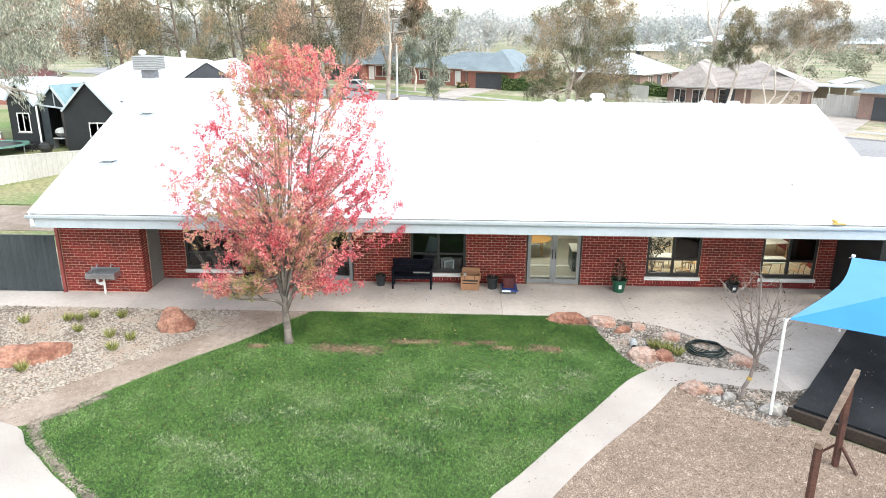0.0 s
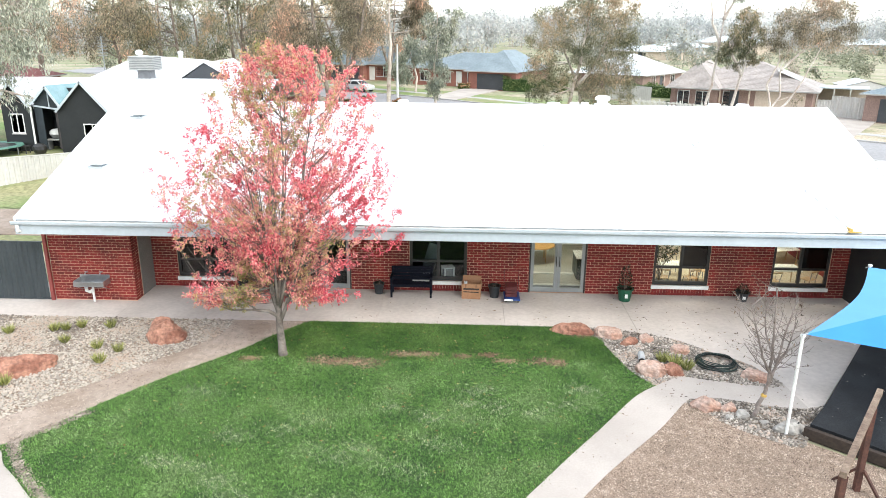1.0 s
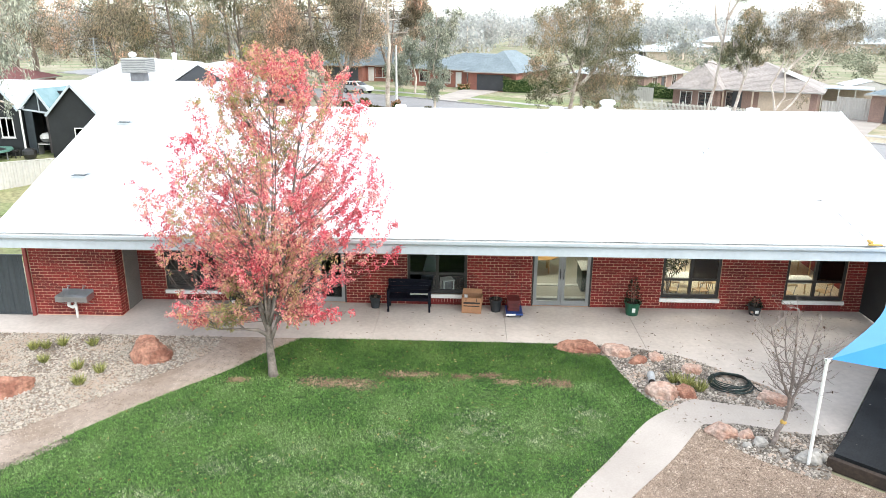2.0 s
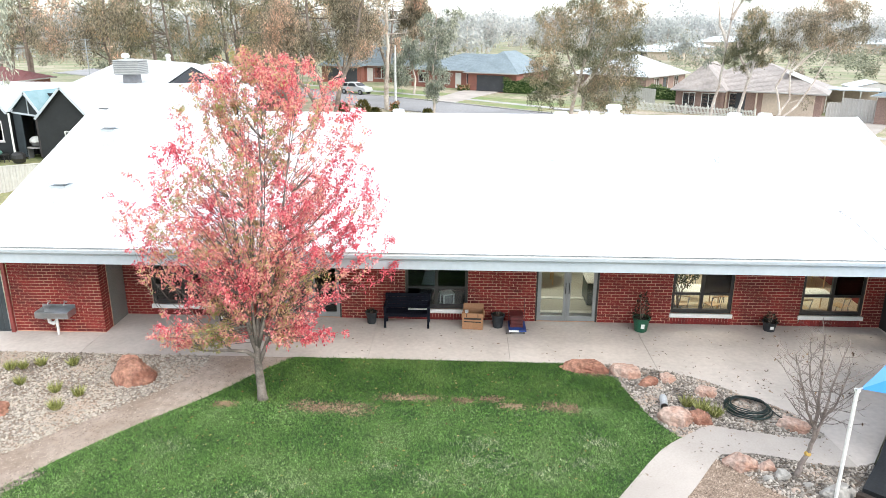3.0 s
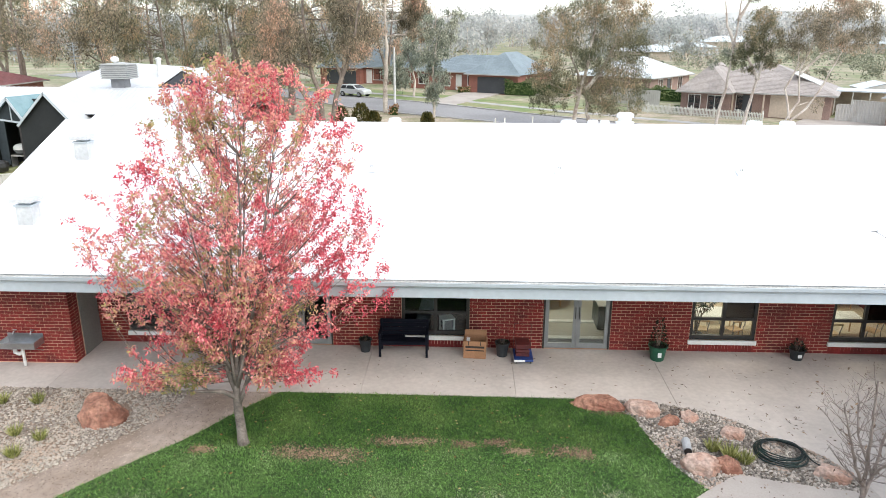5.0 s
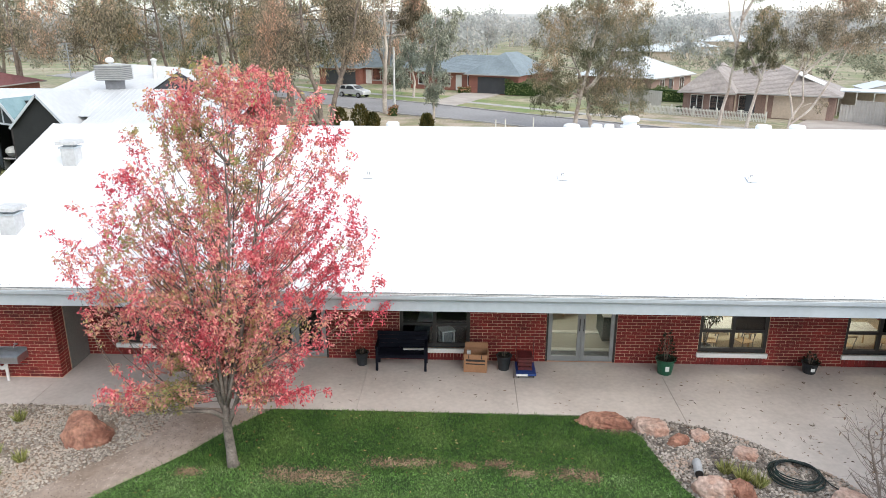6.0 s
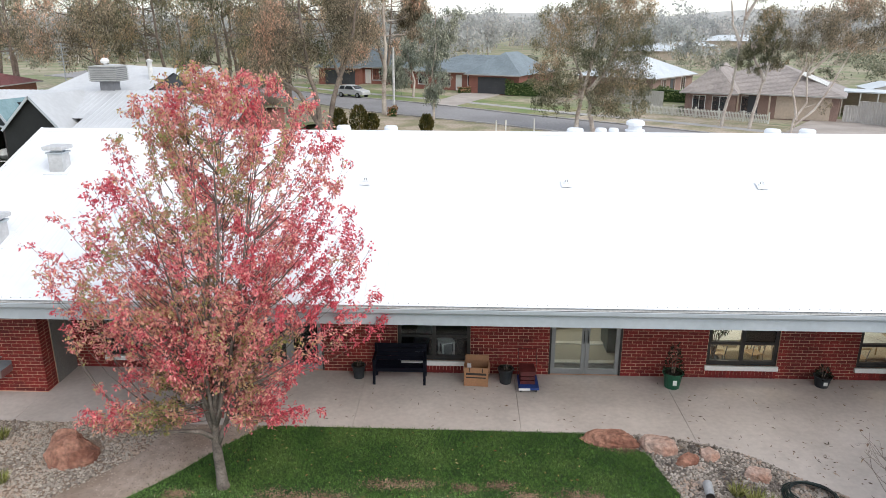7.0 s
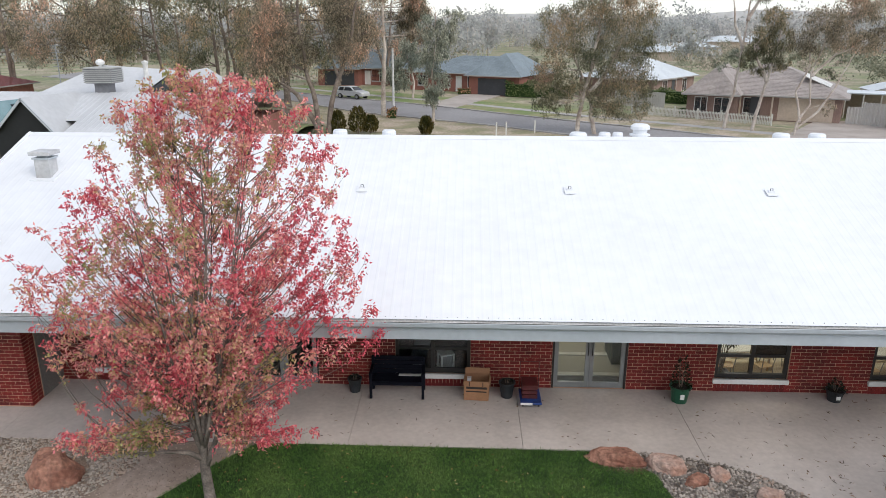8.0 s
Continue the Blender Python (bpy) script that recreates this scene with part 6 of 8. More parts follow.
def house_window(parent, x, z, w, h, y=0.0, pane=None):
    win = part("window", Shape().box(x, x + w, y - 0.02, y + 0.05, z, z + 0.06).box(x, x + w, y - 0.02, y + 0.05, z + h - 0.06, z + h).box(x, x + 0.06, y - 0.02, y + 0.05, z + 0.06, z + h - 0.06)
               .box(x + w - 0.06, x + w, y - 0.02, y + 0.05, z + 0.06, z + h - 0.06).box(x + w / 2 - 0.03, x + w / 2 + 0.03, y - 0.02, y + 0.05, z + 0.06, z + h - 0.06), M_WHITE, parent, "white window frame")
    part("pane", Shape().box(x + 0.06, x + w - 0.06, y + 0.0, y + 0.02, z + 0.06, z + h - 0.06), pane or M_GLASS_FAR, win)
    part("sill", Shape().box(x - 0.05, x + w + 0.05, y - 0.08, y + 0.0, z - 0.07, z - 0.002), M_KERB, win)


def house(x, y, rz, W, D, h, roof_h, wall_m, roof_m, label, windows=(), garage=None, wing=None, solar=0, chimney=False):
    """wing: x, width, how far it stands forward, of a garage wing on the front."""
    t = thing("house", (x, y, 0), rz, label, "house", "street houses")
    part("wall", Shape().box(0, W, 0, D, -0.1, h), wall_m, t)
    part("roof", hip_roof(W, D, roof_h, h), roof_m, t)
    part("fascia", Shape().box(-0.52, W + 0.52, -0.55, -0.5, h - 0.10, h + 0.03), M_KERB, t, "pale gutter line")
    part("fascia", Shape().box(W + 0.5, W + 0.55, -0.5, D + 0.5, h - 0.10, h + 0.03), M_KERB, t, "pale gutter line")
    y0 = 0.0
    if wing:
        wx, ww, wd = wing[:3]
        rise_ = wing[3] if len(wing) > 3 else 0.97
        part("wing_wall", Shape().box(wx, wx + ww, -wd, -0.001, -0.1, h), wall_m, t)
        wr = hip_roof(ww, wd + D * 0.75, roof_h * rise_, h + 0.01)
        wr.v = [(a + wx, b - wd, c) for a, b, c in wr.v]
        part("wing_roof", wr, roof_m, t)
        part("fascia", Shape().box(wx - 0.5, wx + ww + 0.5, -wd - 0.56, -wd - 0.51, h - 0.10, h + 0.04), M_KERB, t, "pale gutter line")
        y0 = -wd
    for wx_, wz, ww_, wh in windows:
        house_window(t, wx_, wz, ww_, wh)
    if garage:
        gx0, gw, gm = garage[:3]
        y0 = garage[3] if len(garage) > 3 else y0
        g = part("garage_door", Shape().box(gx0, gx0 + gw, y0 - 0.03, y0 + 0.0, 0.02, 2.08), gm, t, "roller garage door")
        for k in range(6):
            part("door_rib", Shape().box(gx0, gx0 + gw, y0 - 0.045, y0 - 0.031, 0.12 + k * 0.33, 0.15 + k * 0.33), gm, g)
    for k in range(solar):
        cx = W * 0.45 + k * 1.1
        part("solar_panel", Shape().bar((cx, 1.3, h + roof_h * 0.30 + 0.1), (cx, 2.6, h + roof_h * 0.30 + 0.1 + 1.3 * roof_h / (D / 2 + 0.5)), 1.0, 0.04), M_GLASS_FAR, t, "dark solar panel")
    if chimney:
        part("chimney", Shape().box(W * 0.3, W * 0.3 + 0.6, D * 0.5, D * 0.5 + 0.6, h, h + roof_h + 0.7), wall_m, t)
    part("door", Shape().box(W * 0.42, W * 0.42 + 0.9, -0.03, 0.02, 0.0, 2.05), M_WHITE if wall_m is M_WALL_RED else M_GARAGE, t, "front door")
    return t


house(-9.95, 86.1, -26.6, 17, 11, 2.4, 2.1, M_WALL_RED, M_TILE_BLUE, "red brick house with blue-grey tiled hip roof and dark garage", [(4.6, 0.5, 1.7, 1.6), (1.2, 0.6, 1.6, 1.4), (8.9, 0.6, 1.5, 1.4)], (11.9, 3.9, M_GARAGE), (10.6, 7.0, 3.0, 1.28), 0)
house(-24.5, 95.0, -8, 17, 10, 2.4, 2.6, M_WALL_RED, M_TILE_BLUE, "red brick house with blue-grey roof behind street trees", [(8.2, 0.5, 2.4, 1.7), (12.5, 0.6, 1.6, 1.4)], (1.5, 4.6, M_GARAGE), (0.5, 6.2, 2.0))
hc = house(20.0, 56.8, -28, 13.2, 11.5, 2.25, 2.6, M_WALL_BROWN, M_TILE_BROWN, "brown brick house with brown-grey tiled hip roof and cream garage", [(4.9, 0.5, 1.4, 1.5)], (8.0, 4.6, M_WALL_CREAM, 0.0), (0.0, 4.4, 1.6))
for wx_, ww_ in ((0.7, 1.2), (2.5, 1.4)):
    house_window(hc, wx_, 0.5, ww_, 1.5, -1.6)
for px_ in (0.1, 2.15, 4.3):
    part("pier", Shape().box(px_, px_ + 0.36, -1.66, -1.6, 0.0, 2.2), M_WALL_BROWN, hc, "brown brick pier")
for px_ in (4.6, 7.4):
    part("porch_post", Shape().box(px_, px_ + 0.14, -0.45, -0.31, 0.0, 2.25), M_WALL_CREAM, hc, "cream porch post")
# the reflection on these solar panels is painted as an off-white base colour
for k in range(4):
    part("solar_panel", Shape().bar((12.0, 2.6 + k * 1.2, 3.04), (9.6, 2.6 + k * 1.2, 4.04), 1.1, 0.06), M_OFFWHITE, hc, "solar panel with its reflection painted off-white")
house(20.3, 72.3, 53, 13, 10, 2.35, 2.4, M_WALL_BROWN, M_TILE_PALE, "brick house with pale blue steel roof behind the hedge", [(2.5, 0.5, 1.5, 1.6), (5.5, 0.5, 1.5, 1.6), (9.0, 0.5, 1.5, 1.6)])
house(-60.0, 52, 0, 11.5, 9, 2.5, 1.7, M_WALL_RED, M_TILE_RED, "orange brick house with maroon tiled roof", [(7.5, 0.9, 1.8, 1.4)], chimney=True)
house(34.5, 46.5, -40, 7, 7, 2.5, 1.3, M_WALL_BROWN, M_TILE_BLUE, "brown brick shed with dark roller door", (), (1.2, 4.6, M_GARAGE))
house(38, 190, -20, 20, 9, 2.2, 1.4, M_WALL_CREAM, M_TILE_PALE, "far long pale-roofed building", [(3, 0.8, 1.6, 1.2), (9, 0.8, 1.6, 1.2)])
house(112, 172, -30, 18, 10, 2.4, 1.8, M_WALL_CREAM, M_TILE_PALE, "far cream house with pale roof", [(3, 0.8, 1.6, 1.2)])
house(60, 235, -10, 22, 10, 2.4, 1.4, M_WALL_CREAM, M_TILE_PALE, "far low pale-roofed building", [(3, 0.8, 1.6, 1.2)])
house(80, 240, 0, 24, 12, 4.0, 2.0, M_WALL_CREAM, M_TILE_PALE, "far pale shed across the field", ())
house(135, 250, 0, 30, 12, 3.5, 2.0, M_WALL_CREAM, M_TILE_PALE, "far pale sheds across the field", ())

# white picket fence
M_PICKET = mat("white_picket_paint", (0.74, 0.72, 0.66), rough=0.6, s1=2, fine=0.06)
a, b = Vector((14.6, 57.8, 0)), Vector((24.9, 49.0, 0))
pf = thing("picket_fence", tuple(a), math.degrees(math.atan2(b.y - a.y, b.x - a.x)), "white picket fence before the tiled house", "picket fence")
Lf = (b - a).length
pk = Shape().box(-0.035, 0.035, -0.012, 0.012, 0.06, 0.84).mesh("picket")
pk.materials.append(M_PICKET)
for k in range(int(Lf / 0.14)):
    part("picket", pk, M_PICKET, pf).location = (0.07 + k * 0.14, -0.04, 0)
for k in range(7):
    part("post", Shape().box(k * Lf / 6 - 0.06, k * Lf / 6 + 0.06, -0.05, 0.07, 0, 1.02), M_PICKET, pf)
for zz in (0.22, 0.66):
    part("rail", Shape().box(0, Lf, -0.025, 0.02, zz, zz + 0.07), M_PICKET, pf)


def panel_fence(x0, y0, x1, y1, h, material, label, step=2.4):
    a, b = Vector((x0, y0, 0)), Vector((x1, y1, 0))
    L = (b - a).length
    f = thing("panel_fence", tuple(a), math.degrees(math.atan2(b.y - a.y, b.x - a.x)), label, "fence", "panel fences")
    k = 0.0
    while k < L - 0.01:
        e = min(k + step, L)
        prof, x = [], k
        while x < e:
            prof += [(x, 0.0), (min(x + 0.10, e), 0.0), (min(x + 0.13, e), 0.035), (min(x + 0.22, e), 0.035)]
            x += 0.25
        prof.append((e, 0.0))
        n = len(prof)
        part("panel", Shape().add([(px, py - 0.02, z) for z in (0.03, h) for px, py in prof], [(i, i + 1, n + i + 1, n + i) for i in range(n - 1)]), material, f)
        part("post", Shape().box(k - 0.03, k + 0.03, -0.03, 0.035, -0.05, h + 0.03), material, f)
        k += step
    part("rail", Shape().box(0, L, -0.03, 0.035, h, h + 0.05), material, f)


panel_fence(-40, 3.2, -14.7, 20.6, 1.5, M_FENCE, "cream ribbed steel fence across the neighbouring grass")
panel_fence(32.2, 50.6, 33.2, 49.9, 1.5, M_FENCE, "cream ribbed steel gate panel beside the garage")
panel_fence(33.2, 49.9, 35.7, 46.3, 1.95, M_FENCE, "tall cream ribbed steel fence beside the driveway")
panel_fence(14.6, 66.6, 18.8, 61.5, 1.7, M_FENCE, "cream ribbed steel fence beside the tiled house")
cp = thing("carport", (34.2, 55.2, 0), -28, "white flat-roofed carport behind the tiled house", "carport")
part("roof", Shape().box(0, 4.6, 0, 4.0, 2.3, 2.42), M_TILE_PALE, cp)
for k in range(4):
    part("post", Shape().box(k * 1.48, k * 1.48 + 0.1, 0.05, 0.15, 0, 2.3), M_PICKET, cp)
part("rear_wall", Shape().box(0, 4.6, 3.8, 3.95, 0, 2.3), M_WALL_CREAM, cp, "cream rear wall")
gs = thing("garden_shed", (38.6, 58.6, 0), -14, "cream steel shed with dark green door behind the fence", "shed")
part("wall", Shape().add([(x, y, z) for y in (0, 5) for x, z in ((0, 0), (4.4, 0), (4.4, 2.3), (2.2, 2.85), (0, 2.3))], [(0, 1, 2, 3, 4), (9, 8, 7, 6, 5), (0, 5, 6, 1), (1, 6, 7, 2), (4, 9, 5, 0)]), M_FENCE, gs)
part("roof", Shape().add([(x, y, z) for y in (-0.1, 5.1) for x, z in ((-0.15, 2.3), (2.2, 2.92), (4.55, 2.3))], [(0, 1, 4, 3), (1, 2, 5, 4)]), M_TILE_PALE, gs)
part("door", Shape().box(0.7, 3.5, -0.05, -0.002, 0.0, 1.95), mat("dark_green_steel", (0.05, 0.075, 0.07), (0.04, 0.06, 0.056), rough=0.5, s1=1), gs, "dark green roller door")

# silver hatchback parked on the street
M_CARPAINT = mat("silver_car_paint", (0.60, 0.61, 0.61), (0.57, 0.58, 0.58), rough=0.3, metal=0.15, s1=2, fine=0.03, bump=0.0, coat=0.6)
M_TYRE = mat("tyre_rubber", (0.02, 0.02, 0.02), rough=0.85, s1=4)
car = thing("parked_car", (-15.9, 72.0, 0.0), -33, "silver hatchback parked at the kerb", "car")
prof = [(-2.1, 0.35), (-2.12, 0.75), (-2.0, 0.98), (-1.75, 1.32), (-1.2, 1.43), (-0.2, 1.45), (0.35, 1.36), (1.05, 0.98), (1.9, 0.85), (2.1, 0.68), (2.12, 0.35)]
bw = [0.78, 0.84, 0.82, 0.66, 0.60, 0.60, 0.62, 0.80, 0.80, 0.76, 0.74]
n = len(prof)
cs = Shape().add([(px, -w, pz) for (px, pz), w in zip(prof, bw)] + [(px, w, pz) for (px, pz), w in zip(prof, bw)],
                 [tuple(range(n))[::-1], tuple(range(n, 2 * n))] + [(i, i + 1, n + i + 1, n + i) for i in range(n - 1)] + [(n - 1, 0, n, 2 * n - 1)])
body = part("body", cs, M_CARPAINT, car, bevel=0.05)
for sy in (-1, 1):
    for x0, x1, x2, x3 in ((-1.55, -0.75, -0.75, -1.5), (-0.68, 0.25, 0.85, -0.68)):
        y0, y1 = sy * 0.835, sy * 0.655
        part("side_window", Shape().add([(x0, y0, 0.97), (x2 if x2 > x1 else x1, y0, 0.97), (x1, y1, 1.34), (x0 + 0.12, y1, 1.34)], [(0, 1, 2, 3) if sy < 0 else (3, 2, 1, 0)]), M_GLASS_FAR, car, "dark side window")
    for x in (-1.3, 1.35):
        w = part("wheel", Shape().tube([(x, sy * 0.64, 0.31), (x, sy * 0.86, 0.31)], 0.31, 16), M_TYRE, car)
        part("rim", Shape().tube([(x, sy * 0.85, 0.31), (x, sy * 0.875, 0.31)], 0.2, 12), M_ALU, w, "alloy rim")
    part("headlight", Shape().box(1.95, 2.1, sy * 0.5 - 0.15, sy * 0.5 + 0.15, 0.62, 0.76), M_WHITE, car, "clear headlight")
part("windscreen", Shape().add([(0.38, -0.58, 1.35), (0.38, 0.58, 1.35), (1.0, 0.72, 1.02), (1.0, -0.72, 1.02)], [(3, 2, 1, 0)]), M_GLASS_FAR, car, "dark windscreen").location.z = 0.015
part("rear_window", Shape().add([(-1.76, -0.62, 1.31), (-1.76, 0.62, 1.31), (-1.99, 0.74, 1.02), (-1.99, -0.74, 1.02)], [(0, 1, 2, 3)]), M_GLASS_FAR, car, "dark rear window").location.x = -0.02

# ---------------------------------------------------------------- neighbouring house with black gables
M_BLACKCLAD = mat("black_cladding", (0.009, 0.010, 0.011), (0.013, 0.014, 0.015), rough=0.6, s1=0.8, s2=6, fine=0.15, bump=0.1)
M_POLY = mat("teal_clear_roofing", (0.22, 0.34, 0.36), (0.18, 0.29, 0.31), rough=0.25, s1=0.8, s2=8, fine=0.1)
M_NROOF = mat("neighbour_white_roof", (0.56, 0.57, 0.58), (0.50, 0.51, 0.52), rough=0.45, s1=0.3, s2=4, fine=0.05)
nh = thing("neighbour_house", (0, 0, 0), 0, "black-clad house with three gables and white steel roofs", "house")


NE = Vector((-2.13, -16.16, 8.14))
NB = Matrix.Translation(NE * 0.1) @ Matrix.Diagonal((0.9, 0.9, 0.9, 1))


def nloc(x, y, z):
    return tuple(NB.inverted() @ Vector((x, y, z)))


def gable(parent, le, top, re, yf, depth, roof_m, wall_m=M_BLACKCLAD, base=0.6):
    """A gable front between two eaves and a peak, each x, z, with its two roof slopes running back."""
    (xl, zl), (xm, zm), (xr, zr) = le, top, re
    ring = [(xl, base), (xr, base), (xr, zr), (xm, zm), (xl, zl)]
    if wall_m:
        part("gable_wall", Shape().add([nloc(x, y, z) for y in (yf, yf + 0.15) for x, z in ring],
                                       [(0, 1, 2, 3, 4), (9, 8, 7, 6, 5), (0, 5, 6, 1), (1, 6, 7, 2), (4, 9, 5, 0)]), wall_m, parent, "black timber cladding")
    part("gable_roof", Shape().add([nloc(x, y, z + 0.05 - dz) for y, dz in ((yf - 0.2, 0.0), (yf + depth, 0.15)) for x, z in (le, top, re)], [(0, 1, 4, 3), (1, 2, 5, 4), (3, 4, 5)]), roof_m, parent)
    for (a, c), (b, d) in ((le, top), (top, re)):
        part("barge", Shape().bar(nloc(a, yf - 0.22, c - 0.02), nloc(b, yf - 0.22, d - 0.02), 0.05, 0.13), M_FASCIA, parent, "grey barge board")


M_CURTAIN = mat("pale_curtain", (0.42, 0.44, 0.46), (0.16, 0.17, 0.18), rough=0.4, s1=3.0, s2=8, fine=0.3, bump=0.0)
GL, GP, GR = 19.6, 19.8, 19.0
gable(nh, (-28.75, 3.70), (-28.02, 4.74), (-27.05, 3.40), GL, 5.0, M_NROOF)
gable(nh, (-25.15, 3.20), (-23.57, 4.86), (-21.9, 2.9), GR, 5.0, M_NROOF)
gable(nh, (-27.0, 3.52), (-26.05, 4.52), (-25.25, 3.26), GP, 5.0, M_POLY, None)
part("body_wall", Shape().box(*[q for a, b in zip(nloc(-28.7, GL + 0.16, 0.6), nloc(-27.1, 24.5, 3.35)) for q in (a, b)]), M_BLACKCLAD, nh, "black side wall")
part("body_wall", Shape().box(*[q for a, b in zip(nloc(-25.1, GR + 0.16, 0.6), nloc(-21.95, 24.0, 2.85)) for q in (a, b)]), M_BLACKCLAD, nh, "black side wall")
M_MESH = mat("dark_insect_mesh", (0.016, 0.022, 0.026), (0.026, 0.034, 0.04), rough=0.6, s1=2, s2=40, fine=0.2)
part("porch_screen", Shape().add([nloc(x, GP + 0.02, z) for x, z in ((-27.0, 3.45), (-25.25, 3.2), (-26.05, 4.45))], [(0, 1, 2)]), M_MESH, nh, "dark mesh gable infill")
part("porch_screen", Shape().box(*[q for a, b in zip(nloc(-27.0, 21.6, 0.6), nloc(-25.2, 21.7, 4.3)) for q in (a, b)]), M_BLACKCLAD, nh, "dark porch rear wall")
part("porch_truss", Shape().bar(nloc(-27.0, GP, 3.42), nloc(-25.25, GP, 3.18), 0.06, 0.10), M_FASCIA, nh)
part("porch_truss", Shape().bar(nloc(-26.05, GP - 0.01, 3.3), nloc(-26.05, GP - 0.01, 4.45), 0.05, 0.06), M_FASCIA, nh)
part("porch_curtain", Shape().box(*[q for a, b in zip(nloc(-26.95, GP, 0.95), nloc(-26.5, GP + 0.08, 3.4)) for q in (a, b)]), M_MESH, nh, "dark mesh curtain drawn aside")
part("porch_curtain", Shape().box(*[q for a, b in zip(nloc(-25.75, GP, 0.95), nloc(-25.25, GP + 0.08, 3.2)) for q in (a, b)]), mat("brown_blind", (0.075, 0.062, 0.058), (0.05, 0.042, 0.04), rough=0.8, s1=2), nh, "brown-grey rolled blind")
part("downpipe", Shape().tube([nloc(-27.0, GL - 0.1, 0.8), nloc(-27.0, GL - 0.1, 3.4)], 0.06, 8), M_WHITE, nh, "white downpipe")
for x0, w, h, z0, yf in ((-28.3, 0.85, 1.25, 1.85, GL), (-23.75, 1.1, 1.25, 1.4, GR)):
    lx_, ly_, lz_ = nloc(x0, yf, z0)
    house_window(nh, lx_, lz_, w, h, ly_, M_CURTAIN)
part("main_roof", ribbed(-24.1, -15.2, 22.6, 2.55, 29.0, 4.33, 0.3, 0.012), M_NROOF, nh, "white ribbed steel roof")
part("main_roof", ribbed(-36.0, -15.2, 29.0, 4.33, 38, 2.4, 0.3, 0.012), M_NROOF, nh, "white ribbed steel roof")
part("main_roof", ribbed(-36.0, -24.2, 24.6, 3.1, 29.0, 4.33, 0.3, 0.012), M_NROOF, nh, "white ribbed steel roof")
part("body_wall", Shape().box(-24.0, -15.6, 23.2, 37, -0.5, 2.45), M_WALL_RED, nh)
up = Shape()
x0, x1, y0, y1, zb, zt = -29.6, -19.0, 30.0, 38.0, 4.05, 5.7
ra, rb, ry = -27.0, -22.0, 34.0
up.add([(x0, y0, zb), (x1, y0, zb), (x1, y1, zb), (x0, y1, zb), (ra, ry, zt), (rb, ry, zt - 0.3)], [(0, 1, 5, 4), (1, 2, 5), (2, 3, 4, 5), (3, 0, 4)])
part("upper_roof", up, M_NROOF, nh, "white hipped steel roof")
part("gablet_roof", Shape().add([(-22.5, 29.3, 4.12), (-20.48, 29.3, 5.40), (-18.4, 29.3, 4.2), (-22.5, 36, 4.2), (-20.48, 36, 5.45), (-18.4, 36, 4.2)], [(0, 1, 4, 3), (1, 2, 5, 4)]), M_NROOF, nh)
part("gablet", Shape().add([(-22.3, 29.4, 4.15), (-18.6, 29.4, 4.22), (-20.48, 29.4, 5.33)], [(0, 1, 2)]).add([(-22.3, 29.6, 4.15), (-18.6, 29.6, 4.22), (-20.48, 29.6, 5.33)], [(2, 1, 0)]), M_GARAGE, nh, "dark grey gablet")
cooler = thing("roof_cooler", (-24.6, 29.3, 4.15), 0, "pale grey louvred evaporative cooler on the roof", "air cooler")
part("stand", Shape().box(-0.45, 0.45, -0.4, 0.4, 0.0, 0.72), M_GREYPLASTIC, cooler)
M_COOL = mat("grey_cooler_plastic", (0.40, 0.40, 0.38), (0.35, 0.35, 0.33), rough=0.6, s1=1.5, fine=0.1)
part("body", Shape().box(-0.84, 0.84, -0.78, 0.78, 0.72, 1.58), M_GREYPLASTIC, cooler, bevel=0.06)
part("top", Shape().box(-0.86, 0.86, -0.80, 0.80, 1.58, 1.66), M_COOL, cooler, "pale grey lid", bevel=0.02)
for k in range(7):
    part("louvre", Shape().box(-0.88, 0.88, -0.82, 0.82, 0.76 + k * 0.115, 0.82 + k * 0.115), M_COOL, cooler)
fl = thing("steel_flue", (-23.2, 32.2, 4.4), 0, "pale steel roof flue pipe with cap", "flue")
part("pipe", Shape().tube([(0, 0, 0), (0, 0, 1.55)], 0.16, 10), M_PVC, fl)
part("cap", Shape().lathe([(0.2, 1.5), (0.22, 1.62), (0, 1.72)], 12), M_PVC, fl)
ball = thing("roof_vent_ball", (-27.0, 33.8, 5.5), 0, "white round roof ventilator", "roof vent")
part("ball", Shape().lathe([(0.1, 0.0), (0.1, 0.2), (0.26, 0.25), (0.3, 0.4), (0.2, 0.55), (0, 0.6)], 12), M_WHITE, ball)
an = thing("tv_antenna", (-28.9, 32.0, 3.6), 0, "grey metal television aerial on a mast", "aerial")
part("mast", Shape().tube([(0, 0, 0), (0, 0, 3.5)], 0.035, 6), M_ALU, an)
for k in range(7):
    part("rod", Shape().tube([(-0.35, 0, 2.1 + k * 0.22), (0.35, 0, 2.1 + k * 0.22)], 0.02, 5), M_ALU, an)
# things in the neighbour's yard
tp = thing("trampoline", (-28.9, 18.3, 0.80), 0, "low round trampoline with green edge pad", "trampoline")
part("mat", Shape().lathe([(0.0, 0.5), (1.35, 0.5)], 24), M_BLACKFRAME, tp)
part("edge_pad", Shape().lathe([(1.3, 0.5), (1.35, 0.55), (1.65, 0.55), (1.68, 0.48), (1.35, 0.46)], 24), mat("green_pad", (0.10, 0.22, 0.17), rough=0.6), tp, "green-grey edge pad")
for k in range(6):
    c, s_ = math.cos(k * math.pi / 3), math.sin(k * math.pi / 3)
    part("leg", Shape().tube([(1.55 * c, 1.55 * s_, 0), (1.55 * c, 1.55 * s_, 0.5)], 0.03, 6), M_ALU, tp)
